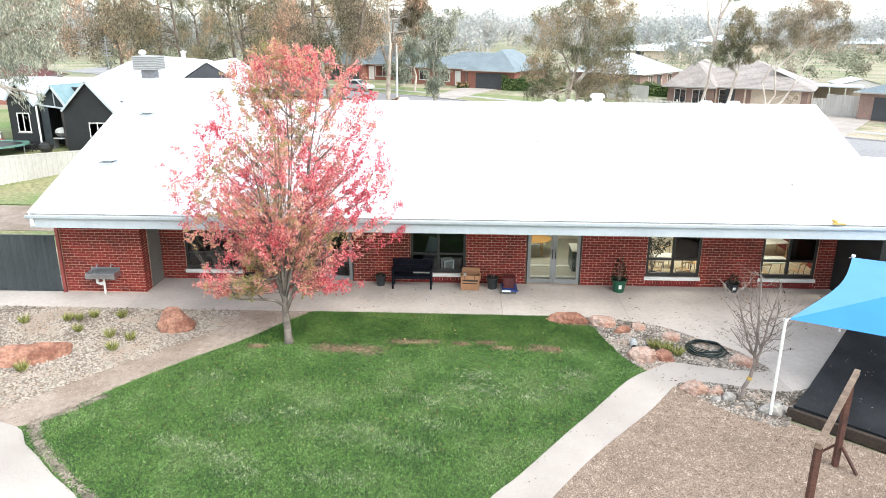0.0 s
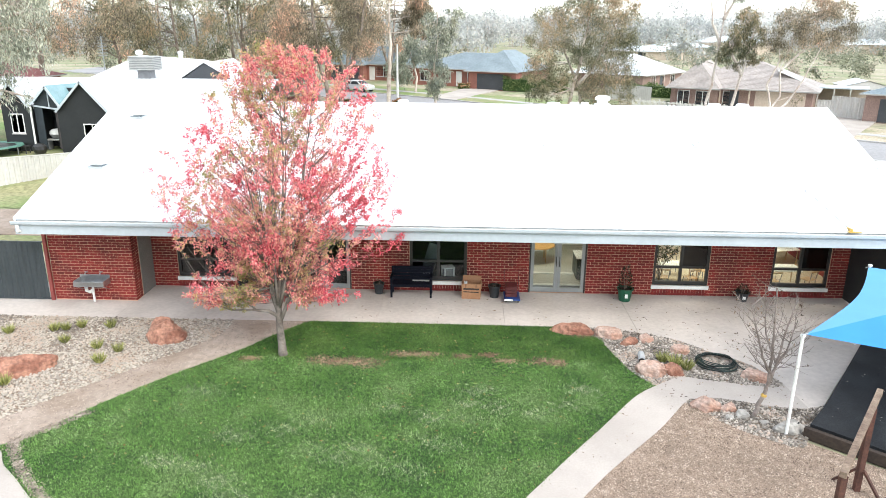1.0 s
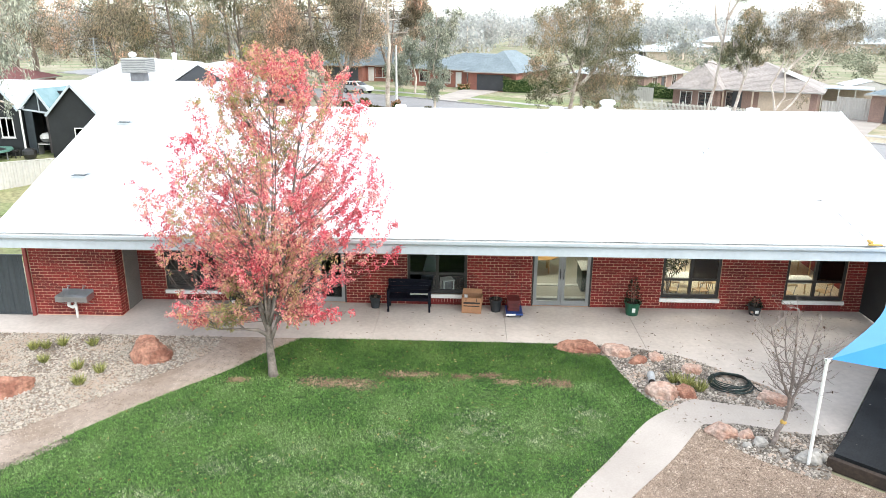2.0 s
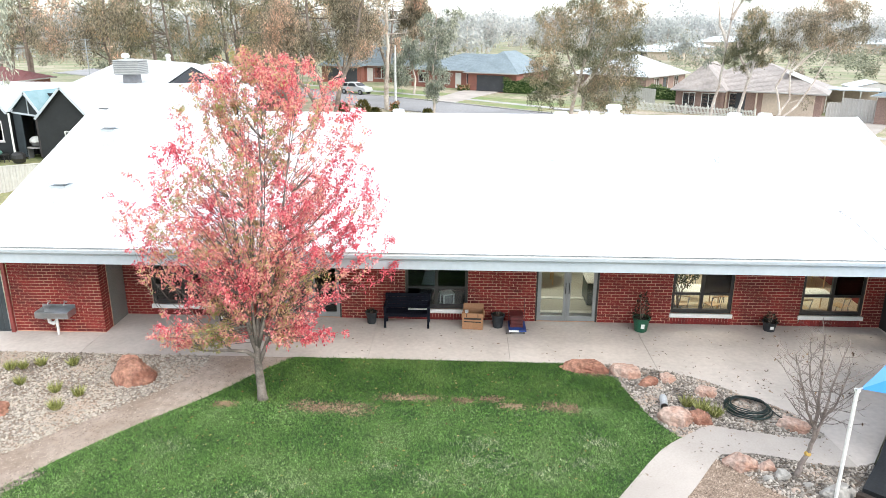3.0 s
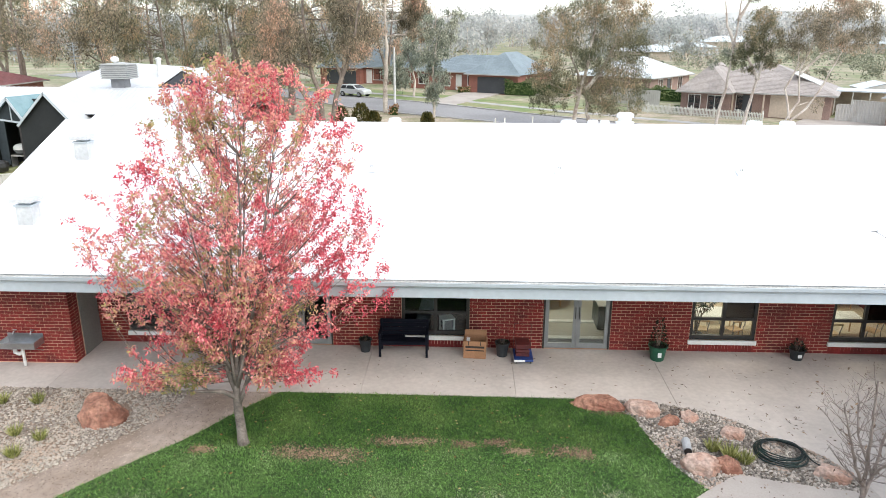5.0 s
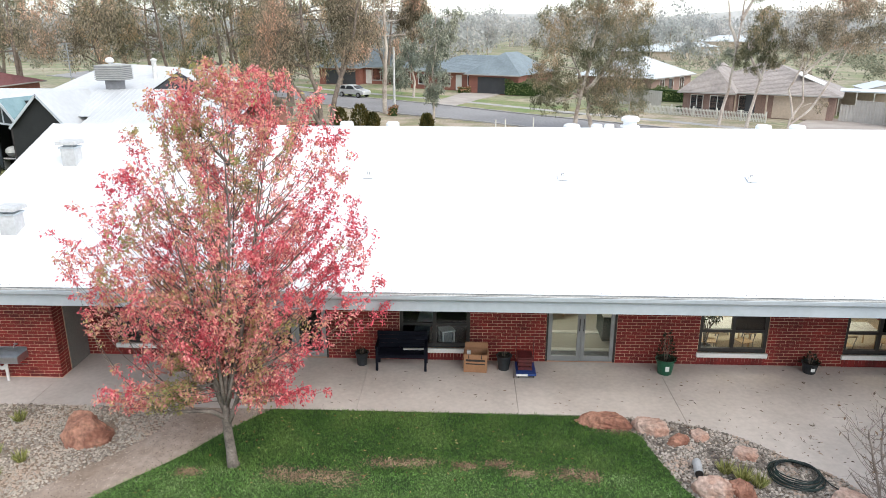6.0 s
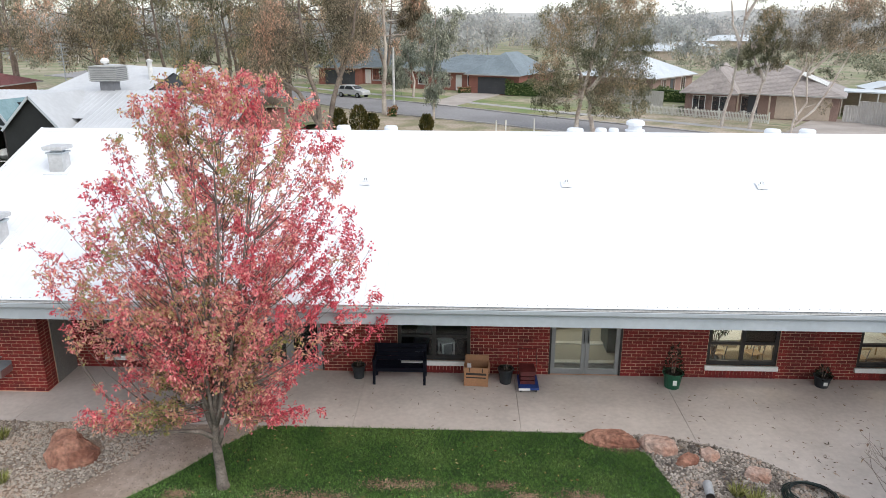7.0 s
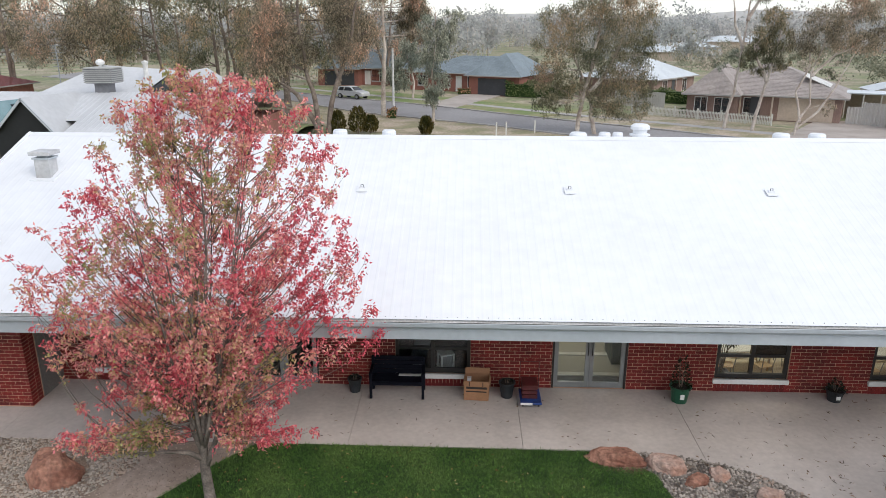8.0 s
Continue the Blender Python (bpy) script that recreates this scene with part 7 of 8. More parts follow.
bq = thing("barbecue", (-26.1, 20.3, 0.80), 0, "kettle barbecue with pale lid on a stand", "barbecue")
part("lid", Shape().lathe([(0.42, 0.95), (0.40, 1.1), (0.25, 1.22), (0, 1.26)], 14), M_OFFWHITE, bq, "pale lid")
part("bowl", Shape().lathe([(0.0, 0.7), (0.3, 0.75), (0.42, 0.93)], 14), M_GREYPLASTIC, bq)
part("shelf", Shape().box(-0.6, 0.6, -0.3, 0.3, 0.6, 0.64), M_OFFWHITE, bq)
for sx in (-0.5, 0.5):
    part("leg", Shape().box(sx - 0.03, sx + 0.03, -0.25, 0.25, 0, 0.6), M_GREYPLASTIC, bq)
tc_ = thing("toy_car", (-30.2, 20.4, 0.80), 20, "red and white plastic ride-on toy car", "toy car")
part("body", Shape().box(-0.4, 0.4, -0.25, 0.25, 0.12, 0.5), mat("red_toy_plastic", (0.45, 0.02, 0.02), rough=0.4), tc_, bevel=0.06)
part("roof", Shape().box(-0.25, 0.25, -0.25, 0.25, 0.85, 0.92), M_OFFWHITE, tc_, bevel=0.02)
for sx in (-0.2, 0.2):
    part("pillar", Shape().box(sx - 0.03, sx + 0.03, -0.22, 0.22, 0.5, 0.85), M_OFFWHITE, tc_)
for sx in (-0.28, 0.28):
    part("wheel", Shape().tube([(sx, -0.28, 0.12), (sx, 0.28, 0.12)], 0.12, 10), M_TYRE, tc_)

kettle = thing("fire_pit", (-26.25, 18.6, 0.80), 0, "black round fire pit bowl by the porch", "fire pit")
part("bowl", Shape().lathe([(0.0, 0.05), (0.28, 0.08), (0.38, 0.3), (0.36, 0.5), (0.2, 0.62), (0.0, 0.64)], 14), M_BLACKFRAME, kettle)
seat_ = thing("garden_stool", (-27.4, 18.9, 0.80), 0, "black garden stool on the neighbouring grass", "stool")
part("seat", Shape().box(-0.3, 0.3, -0.25, 0.25, 0.38, 0.45), M_BLACKFRAME, seat_, bevel=0.02)
for sx in (-0.26, 0.26):
    for sy in (-0.2, 0.2):
        part("leg", Shape().tube([(sx, sy, 0), (sx * 0.9, sy * 0.9, 0.38)], 0.025, 6), M_BLACKFRAME, seat_)
for ob in (nh, cooler, fl, ball, an):
    ob.matrix_basis = NB @ ob.matrix_basis

# low roof and cowl at the far end of the main building
lr = thing("annex", (0, 0, 0), 0, "low white-roofed annex beside the brick building", "annex")
part("roof", Shape().prism([(10.45, -0.4), (19, -0.4), (19, 7.4), (12.4, 7.4), (10.45, 8.0)], lambda x, y: 2.86 + 0.012 * y, lambda x, y: 2.92 + 0.012 * y), M_ROOF, lr)
part("wall", Shape().box(10.5, 18.6, 2.3, 7.2, -0.1, 2.84), M_WALL_RED, lr)
part("fascia", Shape().box(10.45, 19, -0.47, -0.41, 2.72, 2.93), M_FASCIA, lr)
cw_ = thing("roof_cowl", (11.9, 6.4, 2.99), 0, "white round roof cowl beside the gable end", "roof vent")
part("pipe", Shape().tube([(0, 0, 0), (0, 0, 0.3)], 0.12, 10), M_WHITE, cw_)
part("cap", Shape().lathe([(0.12, 0.25), (0.3, 0.28), (0.3, 0.38), (0.15, 0.46), (0, 0.48)], 14), M_WHITE, cw_)

# ---------------------------------------------------------------- background trees
GUM_RAMP = [(0.0, (0.10, 0.108, 0.062)), (0.4, (0.215, 0.21, 0.13)), (0.7, (0.36, 0.315, 0.20)), (1.0, (0.52, 0.36, 0.225))]
M_GUM = leaf_mat("gum_leaves", GUM_RAMP, s1=0.25, island=0.35, through=0.4)
M_GUMBROWN = leaf_mat("brown_gum_leaves", [(0.0, (0.15, 0.13, 0.09)), (0.4, (0.33, 0.285, 0.20)), (0.75, (0.47, 0.375, 0.275)), (1.0, (0.68, 0.42, 0.30))], s1=0.2, island=0.45, through=0.4)
M_GREYGUM = leaf_mat("grey_green_leaves", [(0.0, (0.20, 0.225, 0.18)), (0.5, (0.34, 0.36, 0.285)), (1.0, (0.49, 0.48, 0.38))], s1=0.3, island=0.35, through=0.3)
M_HEDGE = leaf_mat("hedge_leaves", [(0.0, (0.06, 0.095, 0.03)), (0.5, (0.13, 0.18, 0.06)), (1.0, (0.22, 0.26, 0.10))], s1=0.5, island=0.3)


def gum_tree(x, y, trunks, blobs, leaves, size, leaf_m, bark, r0, label, seed, droop=0.9, spread=0.9):
    """trunks: lists of points; blobs: foliage masses x, y, z, width, height, all from the tree's foot."""
    rng = np.random.default_rng(seed)
    t = thing("gum_tree", (x, y, 0), 0, label, "tree", "street gum trees")
    wood = Shape()
    nodes = []
    for pts in trunks:
        pts = [Vector(p) for p in pts]
        path = []
        for i in range(len(pts) - 1):
            for k in range(3):
                path.append(pts[i].lerp(pts[i + 1], k / 3) + Vector(rng.normal(0, 0.05, 3)) * (i > 0))
        path.append(pts[-1])
        m = len(path)
        wood.tube([path[0] - Vector((0, 0, 0.2))] + path, [r0 * 1.2] + [r0 * (0.95 - 0.75 * i / m) for i in range(m)], 8)
        nodes += path[m // 3:]
    nd = np.array(nodes)
    P, D = [], []
    leaves = int(leaves * 2.1)
    tot = sum(b[3] * b[3] * b[4] for b in blobs)
    for bx, by, bz, bw_, bh in blobs:
        c = np.array([bx, by, bz])
        want = c - np.array([bx * 0.5, by * 0.5, bh * 0.5])
        st = Vector(nd[np.argmin(((nd - want) ** 2).sum(1))])
        cv = Vector(c)
        limb = [st, st.lerp(cv, 0.45) + Vector(rng.normal(0, 0.15, 3)), cv]
        wood.tube(limb, [r0 * 0.30, r0 * 0.20, r0 * 0.09], 5, cap=False)
        n = max(60, int(leaves * bw_ * bw_ * bh / tot))
        sub = max(6, n // 60)
        dirs = rng.normal(size=(sub, 3))
        dirs /= np.linalg.norm(dirs, axis=1, keepdims=True)
        ends = c + dirs * np.array([bw_, bw_, bh]) * (rng.uniform(0.35, 1.0, sub) ** 0.6)[:, None] * spread
        for e in ends:
            ev = Vector(e)
            j = limb[1].lerp(cv, rng.uniform(0, 1))
            wood.tube([j, j.lerp(ev, 0.55) + Vector((0, 0, 0.08 * bw_)), ev], [r0 * 0.05, r0 * 0.03, r0 * 0.014], 4, cap=False)
        w = rng.integers(0, sub, n)
        sg = 0.15 * (bw_ + bh) / 2
        p = ends[w] + rng.normal(0, 1, (n, 3)) * np.array([sg, sg, sg * 1.25])
        P.append(p)
        D.append(rng.normal(0, 0.55, (n, 3)) - np.array([0, 0, droop]))
    part("trunk", wood, bark, t, smooth=True)
    part("crown", fast_mesh("crown", leaf_quads(rng, np.concatenate(P), np.concatenate(D), size, size * 0.27), 4), leaf_m, t, kind="stuff")
    return t


def crown_blobs(rng, n, cx, cy, z0, z1, r):
    out = []
    for k in range(n):
        f = (k + 0.5) / n
        a, q = rng.uniform(0, 6.28), r * math.sqrt(rng.uniform(0.1, 1)) * (0.65 + 0.7 * math.sin(math.pi * min(f + 0.12, 1)))
        w = r * rng.uniform(0.30, 0.48)
        out.append((cx + q * math.cos(a), cy + q * math.sin(a), z0 + (z1 - z0) * f, w, w * rng.uniform(0.7, 1.0)))
    return out


rb_ = random.Random(31)
# double-trunk gum and its neighbours along the near verge
gum_tree(-13.6, 42.0, [[(-0.4, 0, 0), (-0.5, 0, 2.5), (-1.2, 0, 5), (-1.6, 0, 9), (-1.4, 0, 13)], [(0.4, 0, 0), (0.7, 0, 2.6), (1.6, 0.3, 5), (2.6, 0.2, 8), (3.2, 0, 12)], [(-0.5, 0, 0.6), (-2.0, 0.2, 3.0), (-4.2, 0.3, 4.6)]],
         crown_blobs(rb_, 13, 0.3, 0.3, 6.0, 14.5, 4.2) + [(-3.4, 0, 5.0, 1.7, 1.5), (-4.3, 0.5, 6.2, 1.6, 1.6), (2.8, 0, 6.4, 1.2, 1.0), (-2.2, 0, 7.2, 1.7, 1.5), (-5.0, 0, 4.4, 1.1, 1.2), (-5.2, 0.2, 6.0, 1.2, 1.3), (-4.8, 0, 7.8, 1.3, 1.3), (-3.8, 0, 9.2, 1.5, 1.4), (-4.2, 0.3, 3.8, 0.8, 0.8), (-1.0, 0, 6.0, 1.2, 0.9), (2.6, 0, 7.6, 1.2, 1.2)], 17000, 0.25, M_GUMBROWN, M_DARKBARK, 0.26, "large double-trunk gum tree with hanging olive foliage", 51)
gum_tree(-10.1, 54.0, [[(0, 0, 0), (0.0, 0, 3), (0.25, 0, 6), (0.1, 0, 10), (0.3, 0, 14)]], crown_blobs(rb_, 10, 0.6, 0.5, 7.2, 15, 3.2), 5600, 0.36, M_GUMBROWN, M_GUMBARK, 0.26, "tall pale-trunk gum tree with brown-tipped foliage", 52)
gum_tree(-5.1, 50.0, [[(0, 0, 0), (0.05, 0, 2), (-0.1, 0, 4.5), (0.3, 0, 7.5), (0.2, 0, 9.5)]], [(-0.2, 0, 2.0, 1.1, 1.0), (0.3, 0, 3.4, 1.3, 1.1), (-0.5, 0, 4.8, 1.2, 1.2), (0.2, 0.2, 6.2, 1.3, 1.2), (1.2, 0, 7.6, 1.2, 1.2), (-0.3, 0, 8.4, 1.2, 1.2), (1.8, 0.2, 9.2, 1.0, 0.8)], 3600, 0.30, M_GREYGUM, M_GUMBARK, 0.13, "slender young gum tree with sparse grey foliage", 53)
gum_tree(-8.6, 72.0, [[(0, 0, 0), (0.2, 0, 2.0), (-0.5, 0, 4.5), (-0.8, 0, 7)]], [(-1.5, 0, 2.2, 1.6, 1.4), (-2.6, 0, 3.2, 1.4, 1.3), (-0.8, 0, 4.4, 1.5, 1.4), (0.8, 0, 4.6, 1.3, 1.2), (-0.4, 0, 6.4, 1.4, 1.3)], 2800, 0.36, M_GREYGUM, M_GUMBARK, 0.17, "bushy grey-green gum tree before the brick house", 54)
gum_tree(7.6, 43.0, [[(-0.7, 0, 0), (-0.6, 0, 2), (0.1, 0, 4.5), (0.6, 0, 8), (0.4, 0, 12.5)], [(0.7, 0, 0), (0.4, 0, 1.5), (0.2, 0.4, 3.4), (-1.2, 0.3, 6.0), (-1.5, 0, 9)], [(0.1, 0, 3.2), (1.5, 0, 5.0), (2.6, 0, 8)]],
         [(-3.2, 0, 2.3, 0.8, 1.3), (-3.0, 0.2, 3.8, 1.2, 1.3), (-1.6, 0, 4.2, 1.3, 1.2), (2.0, 0, 3.0, 1.5, 1.4), (3.4, 0, 3.9, 1.5, 1.4), (0.7, 0.5, 3.4, 1.2, 1.0), (-2.8, 0, 5.6, 1.4, 1.3), (0.3, -0.3, 5.6, 1.5, 1.2), (2.9, 0, 5.8, 1.6, 1.3), (-1.5, 0, 7.4, 1.7, 1.4), (1.4, 0, 7.6, 1.7, 1.4), (3.6, 0, 7.6, 1.3, 1.3), (4.5, 0, 2.7, 0.9, 1.2), (4.6, 0.2, 4.2, 1.0, 1.2), (4.2, 0, 6.2, 1.2, 1.3), (4.0, 0.1, 8.4, 1.3, 1.3), (3.6, 0, 10, 1.4, 1.3), (-4.0, 0, 2.9, 0.7, 1.3), (-4.1, 0, 4.6, 0.9, 1.2), (-3.7, 0.2, 6.8, 1.1, 1.2), (-3.0, 0, 9.0, 1.3, 1.3), (1.6, -0.4, 4.6, 1.4, 1.2), (-2.2, -0.3, 2.5, 1.2, 1.0), (1.2, -0.3, 2.1, 1.3, 0.9), (3.0, 0, 1.9, 1.2, 0.9), (-0.6, -0.4, 3.3, 1.2, 1.0), (4.3, 0.2, 1.8, 0.8, 0.8), (-0.6, 0, 9.4, 1.8, 1.5), (1.8, 0, 9.6, 1.8, 1.5), (0.4, 0, 11.6, 1.9, 1.6), (2.6, 0, 11.0, 1.4, 1.2), (0.6, 0, 13.2, 1.5, 1.2)],
         24000, 0.2, M_GUM, M_GUMBARK, 0.2, "broad weeping gum tree with dense olive-brown foliage", 55)
gum_tree(20.0, 46.8, [[(0, 0, 0), (0.15, 0, 1.5), (0.55, 0, 4), (0.75, 0, 6.5), (0.95, 0, 10), (1.2, 0, 13)], [(0.75, 0, 6.8), (0.1, 0, 8.4), (-0.4, 0, 10.5)], [(0.95, 0, 9), (1.7, 0, 10.5), (2.2, 0, 12)]], [(-0.9, 0, 5.3, 0.6, 0.4), (0.2, 0.2, 6.2, 0.7, 0.5), (1.3, 0, 5.8, 0.7, 0.6), (2.0, 0, 11.0, 1.0, 0.8)], 1100, 0.2, M_GREYGUM, M_WHITEBARK, 0.17, "bare-limbed white gum tree on the verge", 56)
gum_tree(21.9, 45.5, [[(0, 0, 0), (0.25, 0, 2), (0.75, 0, 4.4), (1.15, 0, 6.5), (1.35, 0, 9.5)], [(0.7, 0, 4.2), (-0.2, 0, 5.6), (-0.7, 0, 6.9)]], [(-0.9, 0, 5.7, 0.9, 0.7), (0.1, 0.1, 5.0, 0.8, 0.6), (0.9, -0.1, 5.6, 0.9, 0.7), (1.9, 0, 5.5, 0.8, 0.6), (-0.5, 0, 6.8, 1.1, 0.8), (0.7, 0.2, 6.8, 1.1, 0.8), (1.9, 0, 6.9, 0.9, 0.8), (0.0, 0, 7.9, 1.1, 0.8), (1.4, 0, 8.0, 1.1, 0.8), (0.8, 0, 9.2, 1.2, 0.8)], 5200, 0.2, M_GUM, M_WHITEBARK, 0.18, "leaning white gum tree with olive crown on the verge", 57)
gum_tree(24.3, 43.0, [[(0, 0, 0), (0.1, 0, 1.0), (0.9, 0, 2.5), (0.7, 0, 5), (1.5, 0, 8), (1.8, 0, 11)], [(0.3, 0, 1.2), (-0.3, 0, 3.5), (0.4, 0, 5.5), (0.0, 0, 8.5)], [(0.8, 0, 4.8), (2.4, 0, 6.4), (4.6, 0, 7.4)], [(0.2, 0, 0.7), (1.6, 0, 1.8), (2.4, 0, 3.2), (3.4, 0, 5.6), (4.2, 0, 7.0)]],
         [(2.4, 0, 2.2, 0.6, 0.6), (4.4, 0, 7.2, 1.6, 0.9), (2.6, 0, 7.6, 1.6, 1.0), (6.0, 0, 8.0, 1.3, 0.9), (1.0, 0, 8.8, 1.6, 1.1), (3.4, 0, 9.6, 1.7, 1.1), (-0.4, 0, 7.4, 1.2, 0.9), (5.2, 0, 9.6, 1.4, 1.0), (0.4, 0, 6.4, 1.0, 0.8), (3.0, 0, 11, 1.6, 1.0)], 9000, 0.2, M_GUMBROWN, M_WHITEBARK, 0.115, "multi-stemmed pale gum tree with high thin crown", 58)
# near gum overhanging the neighbouring side
gum_tree(-17.6, 1.6, [[(-2.0, 0, 0), (-1.9, 0, 3), (-1.2, 0, 6), (-0.3, 0, 9), (0.4, 0, 12)], [(-1.5, 0, 5), (0.4, -0.5, 7.4), (1.9, -1.0, 8.4)]], [(1.4, -1.0, 6.3, 0.6, 0.7), (2.0, -1.1, 6.9, 0.7, 0.7), (2.7, -1.1, 7.7, 0.6, 0.8), (1.3, -0.8, 7.2, 0.9, 0.9), (2.5, -1.0, 8.7, 0.9, 0.9), (1.3, -0.6, 8.8, 1.1, 1.0), (0.3, 0, 9.6, 1.5, 1.3), (1.7, -0.6, 10.2, 1.4, 1.1), (2.5, -1.1, 5.75, 0.3, 0.5), (1.7, -1.0, 5.6, 0.25, 0.45), (2.3, -1.1, 7.4, 0.7, 0.9), (1.7, -1.0, 7.8, 0.9, 0.9), (3.0, -1.1, 7.0, 0.35, 0.6), (0.9, -0.9, 6.8, 0.8, 0.8), (2.9, -1.0, 8.3, 0.6, 0.7)], 8000, 0.13, M_GREYGUM, M_GUMBARK, 0.24, "weeping grey-green gum beside the building", 59, 1.3)
# row of gums behind the neighbouring house
for k, (x, y, h) in enumerate([(-58, 66, 17), (-50, 60, 18), (-44, 72, 19), (-40, 58, 17), (-35, 64, 18), (-31, 76, 19), (-27, 58, 16), (-23, 68, 18), (-19, 52, 16), (-20, 86, 18), (-48, 88, 19), (-36, 92, 19), (-66, 82, 19), (-14, 92, 15)]):
    lean = rb_.uniform(-1.5, 1.5)
    gum_tree(x, y, [[(0, 0, 0), (lean * 0.3, 0, 3), (lean * 0.7, 0, 7), (lean, 0, h - 3)], [(0.2, 0, 1.2), (-lean, 0.3, 4.5), (-lean * 1.5 - 0.8, 0, 9)]],
             crown_blobs(rb_, 18, 0, 0, h * 0.30, h, h * 0.33), 6800, 0.32, M_GUMBROWN if k % 2 else M_GUM, M_DARKBARK, 0.28, "tall gum tree with brown-olive foliage behind the white roofs", 70 + k)


def conifer(x, y, h, r, seed):
    rng = np.random.default_rng(seed)
    t = thing("conifer_shrub", (x, y, 0), 0, "golden-green cone-shaped conifer shrub on the verge", "shrub", "conifer shrubs")
    n = 900
    q = rng.uniform(0, 1, n)
    a = rng.uniform(0, 6.283, n)
    rr = r * np.sqrt(np.sin(np.pi * np.clip(q * 0.85 + 0.15, 0, 1))) * rng.uniform(0.6, 1.0, n)
    p = np.stack([rr * np.cos(a), rr * np.sin(a), 0.05 + q * h * 0.92], 1)
    d = np.stack([np.cos(a) * 0.5, np.sin(a) * 0.5, np.ones(n)], 1) + rng.normal(0, 0.25, (n, 3))
    part("foliage", fast_mesh("foliage", leaf_quads(rng, p, d, 0.3, 0.1), 4), leaf_mat("conifer_%d" % seed, [(0.0, (0.05, 0.055, 0.015)), (0.6, (0.12, 0.10, 0.03)), (1.0, (0.20, 0.15, 0.05))], s1=1.0), t, kind="stuff")
    part("stem", Shape().tube([(0, 0, -0.1), (0, 0, h * 0.6)], [0.08, 0.03], 6), M_DARKBARK, t)


for x, y, h, r, sd in ((-12.5, 42.3, 1.75, 0.62, 1), (-10.9, 42.6, 2.05, 0.75, 2), (-9.9, 42.8, 1.3, 0.6, 4), (-5.3, 41.6, 1.4, 0.5, 3)):
    conifer(x, y, h, r, sd)


M_SPROUT = leaf_mat("orange_brown_leaves", [(0.0, (0.22, 0.10, 0.05)), (0.5, (0.38, 0.20, 0.10)), (1.0, (0.50, 0.32, 0.18))], s1=1.0, island=0.3)


def hedge(x, y, rz, L, w, h, label, seed):
    rng = np.random.default_rng(seed)
    t = thing("hedge", (x, y, 0), rz, label, "hedge", "garden hedges")
    n = int(L * h * 260)
    px, py, pz = rng.uniform(0, L, n), rng.uniform(-w / 2, w / 2, n), rng.uniform(0.02, 1, n) ** 0.7
    top = h * (0.85 + 0.15 * np.sin(px * 2.1 + seed))
    p = np.stack([px, py, pz * top], 1)
    part("foliage", fast_mesh("foliage", leaf_quads(rng, p, rng.normal(0, 1, (n, 3)), 0.22, 0.13), 4), M_SPROUT if seed in (3, 6) else M_HEDGE, t, kind="stuff")
    part("core", Shape().box(0.1, L - 0.1, -w * 0.35, w * 0.35, 0, h * 0.75), M_LAWNBED, t)


hedge(2.9, 76.3, -20, 8.5, 1.6, 2.0, "clipped green hedge beside the driveway", 1)
hedge(18.5, 71, -30, 7, 1.4, 1.7, "green hedge behind the cream fence", 2)
hedge(-3.2, 79.0, -20, 1.8, 1.0, 0.9, "low red-brown garden shrub by the garage", 3)
hedge(19.6, 58.6, -43, 3.4, 0.8, 0.7, "low dark shrubs under the house window", 4)
hedge(46, 62, -30, 6, 3, 2.6, "rounded garden shrubs behind the fence", 5)
hedge(-9.6, 52.6, 10, 0.9, 0.6, 1.0, "low orange-brown sprout at the gum tree foot", 6)
pole = thing("street_pole", (-10.1, 63.5, 0), 0, "pale grey steel street light pole", "pole")
part("shaft", Shape().tube([(0, 0, 0), (0, 0, 6.0)], [0.14, 0.10], 10), M_PVC, pole)
part("cap", Shape().lathe([(0.11, 6.0), (0.12, 6.08), (0, 6.1)], 10), M_PVC, pole)
for x, y in ((0.3, 41.5), (1.1, 42.0), (3.5, 43.2)):
    solo("marker_post", Shape().box(x - 0.05, x + 0.05, y - 0.05, y + 0.05, -0.1, 1.05), M_PICKET, "short white timber marker post on the verge", "post", "marker posts")

# far woods and hills
rng = np.random.default_rng(77)
P, D, S = [], [], []
W_ = Shape()
for k in range(560):
    yy = rng.uniform(150, 480)
    xx = rng.uniform(-0.75, 0.75) * (yy + 60)
    if 10 < xx < 230 and yy < 270 and rng.uniform() < 0.8:
        continue
    hh = rng.uniform(8.5, 14.5) * (0.75 + yy / 620)
    rr = hh * rng.uniform(0.30, 0.46)
    m = 430
    d = rng.normal(size=(m, 3))
    d /= np.linalg.norm(d, axis=1, keepdims=True)
    cl = rng.integers(0, 14, m)
    cc = rng.normal(0, 0.5, (14, 3)) * np.array([rr, rr, hh * 0.36]) + np.array([xx, yy, hh * 0.50])
    P.append(cc[cl] + d * rr * 0.45 * rng.uniform(0.4, 1, (m, 1)))
    D.append(rng.normal(0, 0.7, (m, 3)) - np.array([0, 0, 0.5]))
    W_.tube([(xx, yy, -0.2), (xx + rng.normal(0, 0.4), yy, hh * 0.6)], [0.22, 0.1], 5, cap=False)
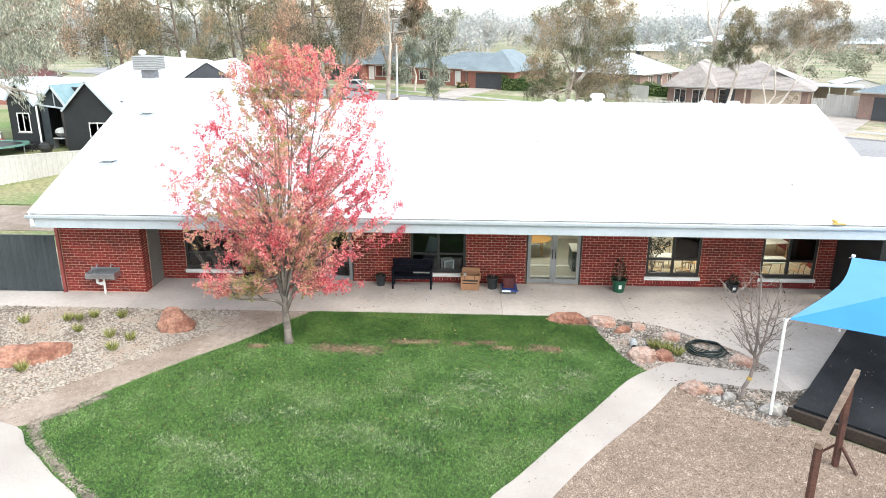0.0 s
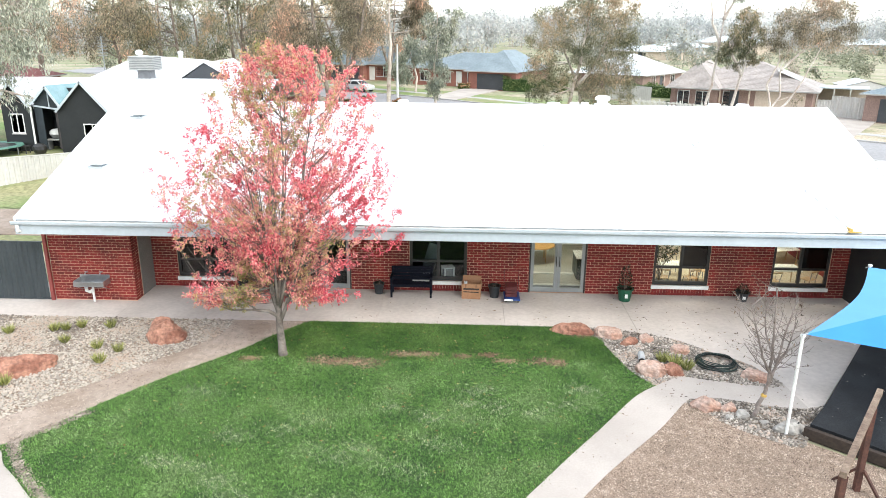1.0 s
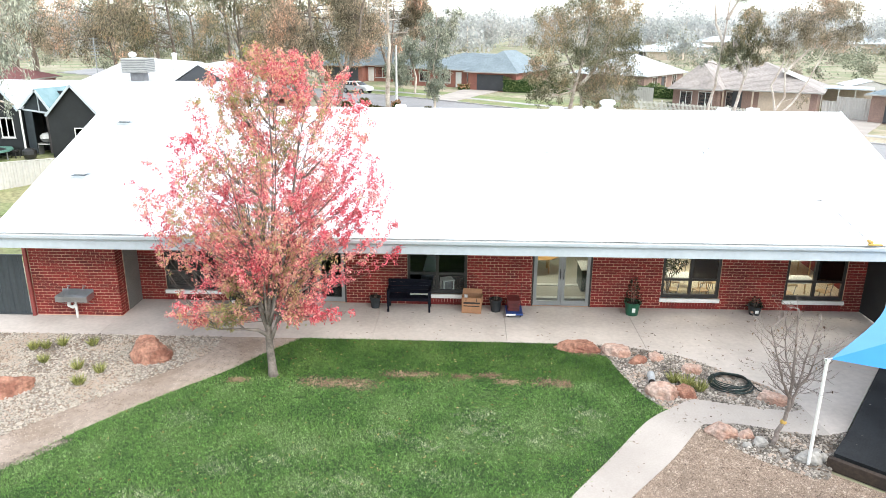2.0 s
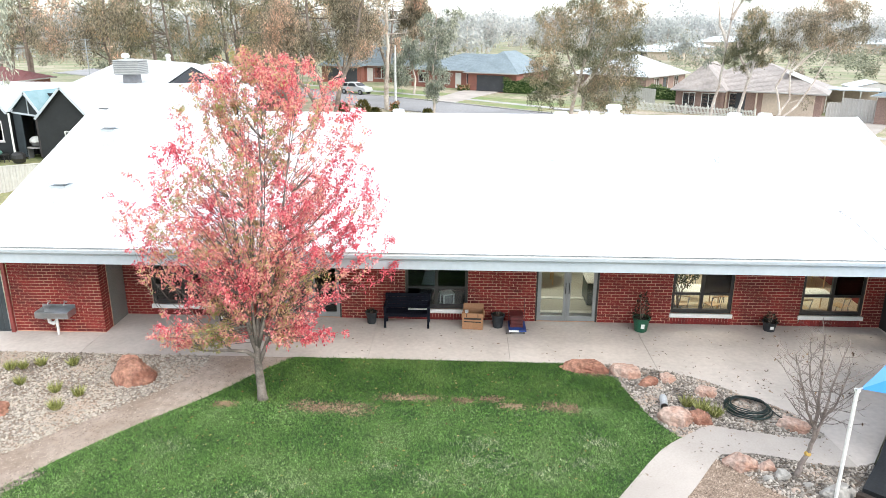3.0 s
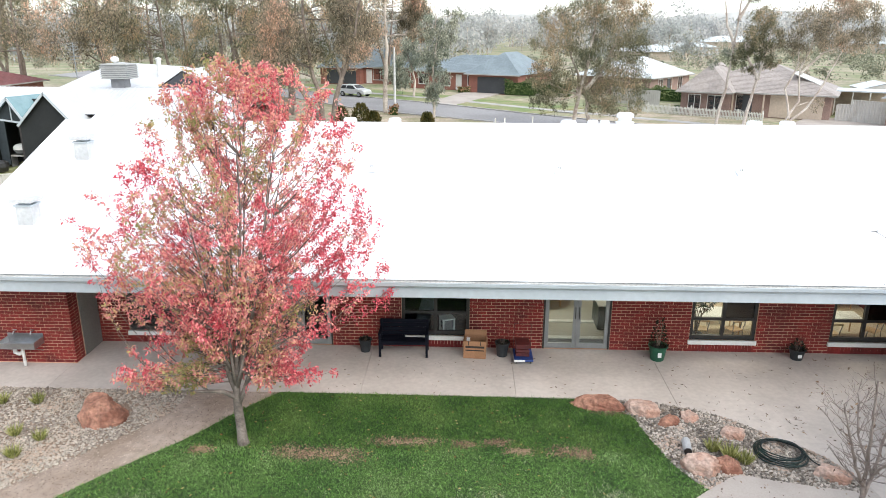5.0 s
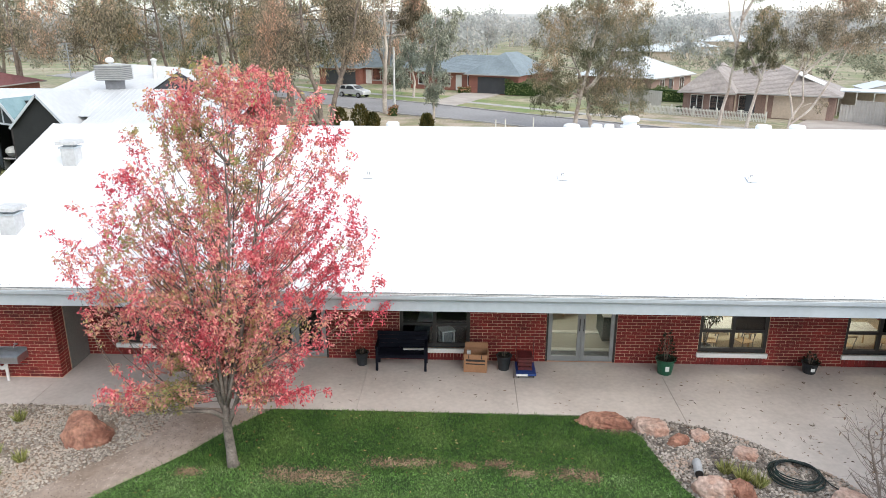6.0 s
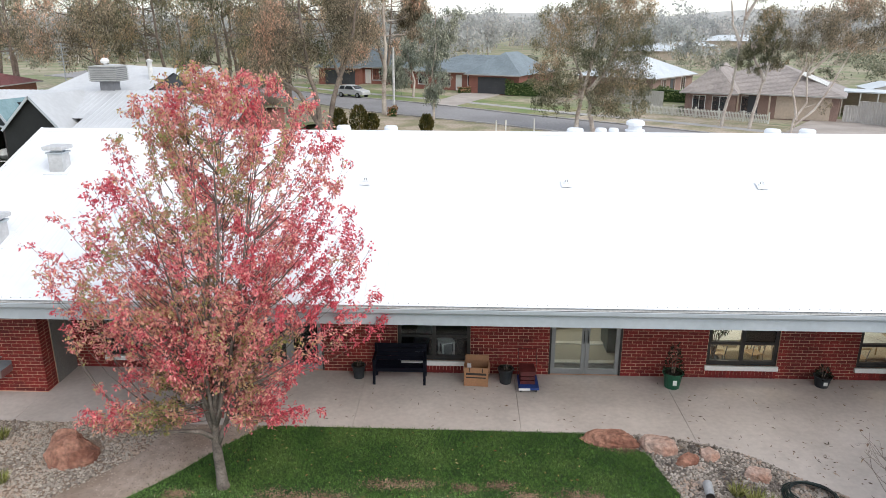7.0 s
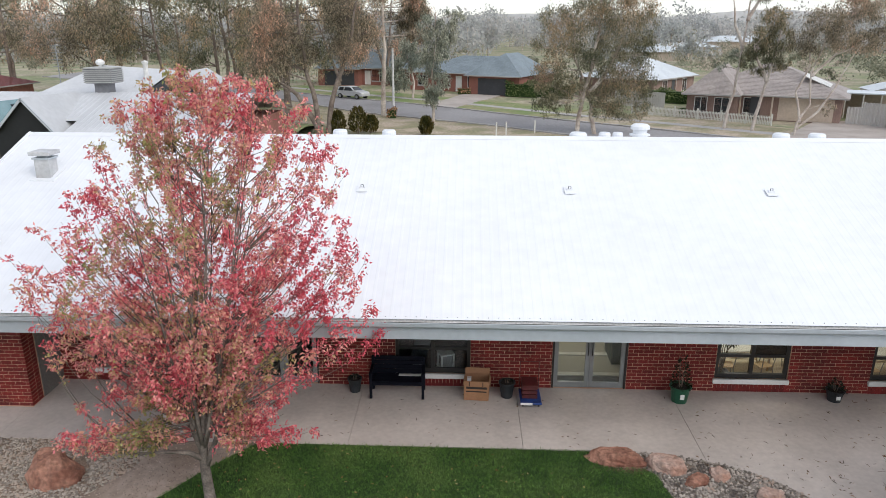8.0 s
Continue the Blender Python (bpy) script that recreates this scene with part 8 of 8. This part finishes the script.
for k in range(150):
    yy = rng.uniform(235, 330)
    xx = rng.uniform(0.10, 0.75) * (yy + 20)
    hh = rng.uniform(8, 15)
    rr, m = hh * rng.uniform(0.35, 0.5), 300
    d = rng.normal(size=(m, 3))
    d /= np.linalg.norm(d, axis=1, keepdims=True)
    cc = rng.normal(0, 0.5, (12, 3)) * np.array([rr, rr, hh * 0.3]) + np.array([xx, yy, hh * 0.5])
    P.append(cc[rng.integers(0, 12, m)] + d * rr * 0.45 * rng.uniform(0.4, 1, (m, 1)))
    D.append(rng.normal(0, 0.7, (m, 3)) - np.array([0, 0, 0.5]))
    W_.tube([(xx, yy, -0.2), (xx + rng.normal(0, 0.4), yy, hh * 0.6)], [0.22, 0.1], 5, cap=False)
shp, shd = [], []
for k in range(200):
    yy = rng.uniform(95, 240)
    xx = rng.uniform(0.12, 0.80) * (yy + 20) if k % 3 else rng.uniform(-0.6, 0.1) * (yy + 20)
    hh = rng.uniform(1.4, 4.0) if k % 4 else rng.uniform(4.5, 8.5)
    m = 420
    cc = rng.normal(0, 0.45, (7, 3)) * np.array([hh * 0.55, hh * 0.55, hh * 0.35]) + np.array([xx, yy, hh * 0.52])
    d = rng.normal(size=(m, 3))
    q = cc[rng.integers(0, 7, m)] + d / np.linalg.norm(d, axis=1, keepdims=True) * hh * 0.24 * rng.uniform(0.5, 1, (m, 1))
    q[:, 2] = np.maximum(q[:, 2], 0.05)
    shp.append(q), shd.append(rng.normal(0, 1, (m, 3)))
tagged(part("garden_shrubs", fast_mesh("garden_shrubs", leaf_quads(rng, np.concatenate(shp), np.concatenate(shd), 0.36, 0.2), 4), leaf_mat("garden_shrub_leaves", [(0.0, (0.14, 0.16, 0.10)), (0.5, (0.27, 0.275, 0.195)), (0.8, (0.40, 0.355, 0.28)), (1.0, (0.52, 0.43, 0.37))], s1=0.06, island=0.3)), "mixed green and brown garden shrubs among the far houses", "shrubs", "", "stuff")
# distance haze is put into these leaves as a pale grey base colour
M_FARWOOD = leaf_mat("haze_tinted_wood_leaves", [(0.0, (0.40, 0.415, 0.40)), (0.5, (0.51, 0.51, 0.495)), (1.0, (0.61, 0.575, 0.54))], s1=0.03, island=0.12, through=0.5)
tagged(part("far_woods", fast_mesh("far_woods", leaf_quads(rng, np.concatenate(P), np.concatenate(D), 1.1, 0.7), 4), M_FARWOOD), "distant belt of gum woods, haze painted into the grey leaf colour", "woods", "", "stuff")
tagged(part("far_trunks", W_, M_GUMBARK), "pale trunks of the distant woods", "woods", "", "stuff")
hill = Shape()
prof = [(x, 1500 + 0.00005 * x * x, 26 + 12 * math.sin(x * 0.003) + 9 * math.sin(x * 0.011 + 1) + 5 * noise.noise(Vector((x * 0.02, 0, 0)))) for x in range(-2400, 2401, 60)]
n = len(prof)
hill.add([(x, y, -5) for x, y, z in prof] + prof + [(x, y + 500, -5) for x, y, z in prof], [(i, i + 1, n + i + 1, n + i) for i in range(n - 1)] + [(n + i, n + i + 1, 2 * n + i + 1, 2 * n + i) for i in range(n - 1)])
# the hills' pale grey paints in the haze in front of them
solo("backdrop", hill, mat("haze_tinted_hills", (0.62, 0.61, 0.62), (0.55, 0.55, 0.57), rough=1.0, s1=0.01, s2=0.05, fine=0.1, bump=0.0), "wooded hills on the horizon, haze painted into their pale colour", "hills", kind="structure")

# ---------------------------------------------------------------- single bricks of the wall between door and window
for x, z, w in brick_list:
    key = round(w, 3)
    if key not in brick_meshes:
        me = Shape().box(0, w, -0.014, 0, 0, 0.076).mesh("brick")
        me.materials.append(M_BRICK_ONE)
        brick_meshes[key] = me
    part("brick", brick_meshes[key], M_BRICK_ONE, wall_south).location = (x, 0.02, z)
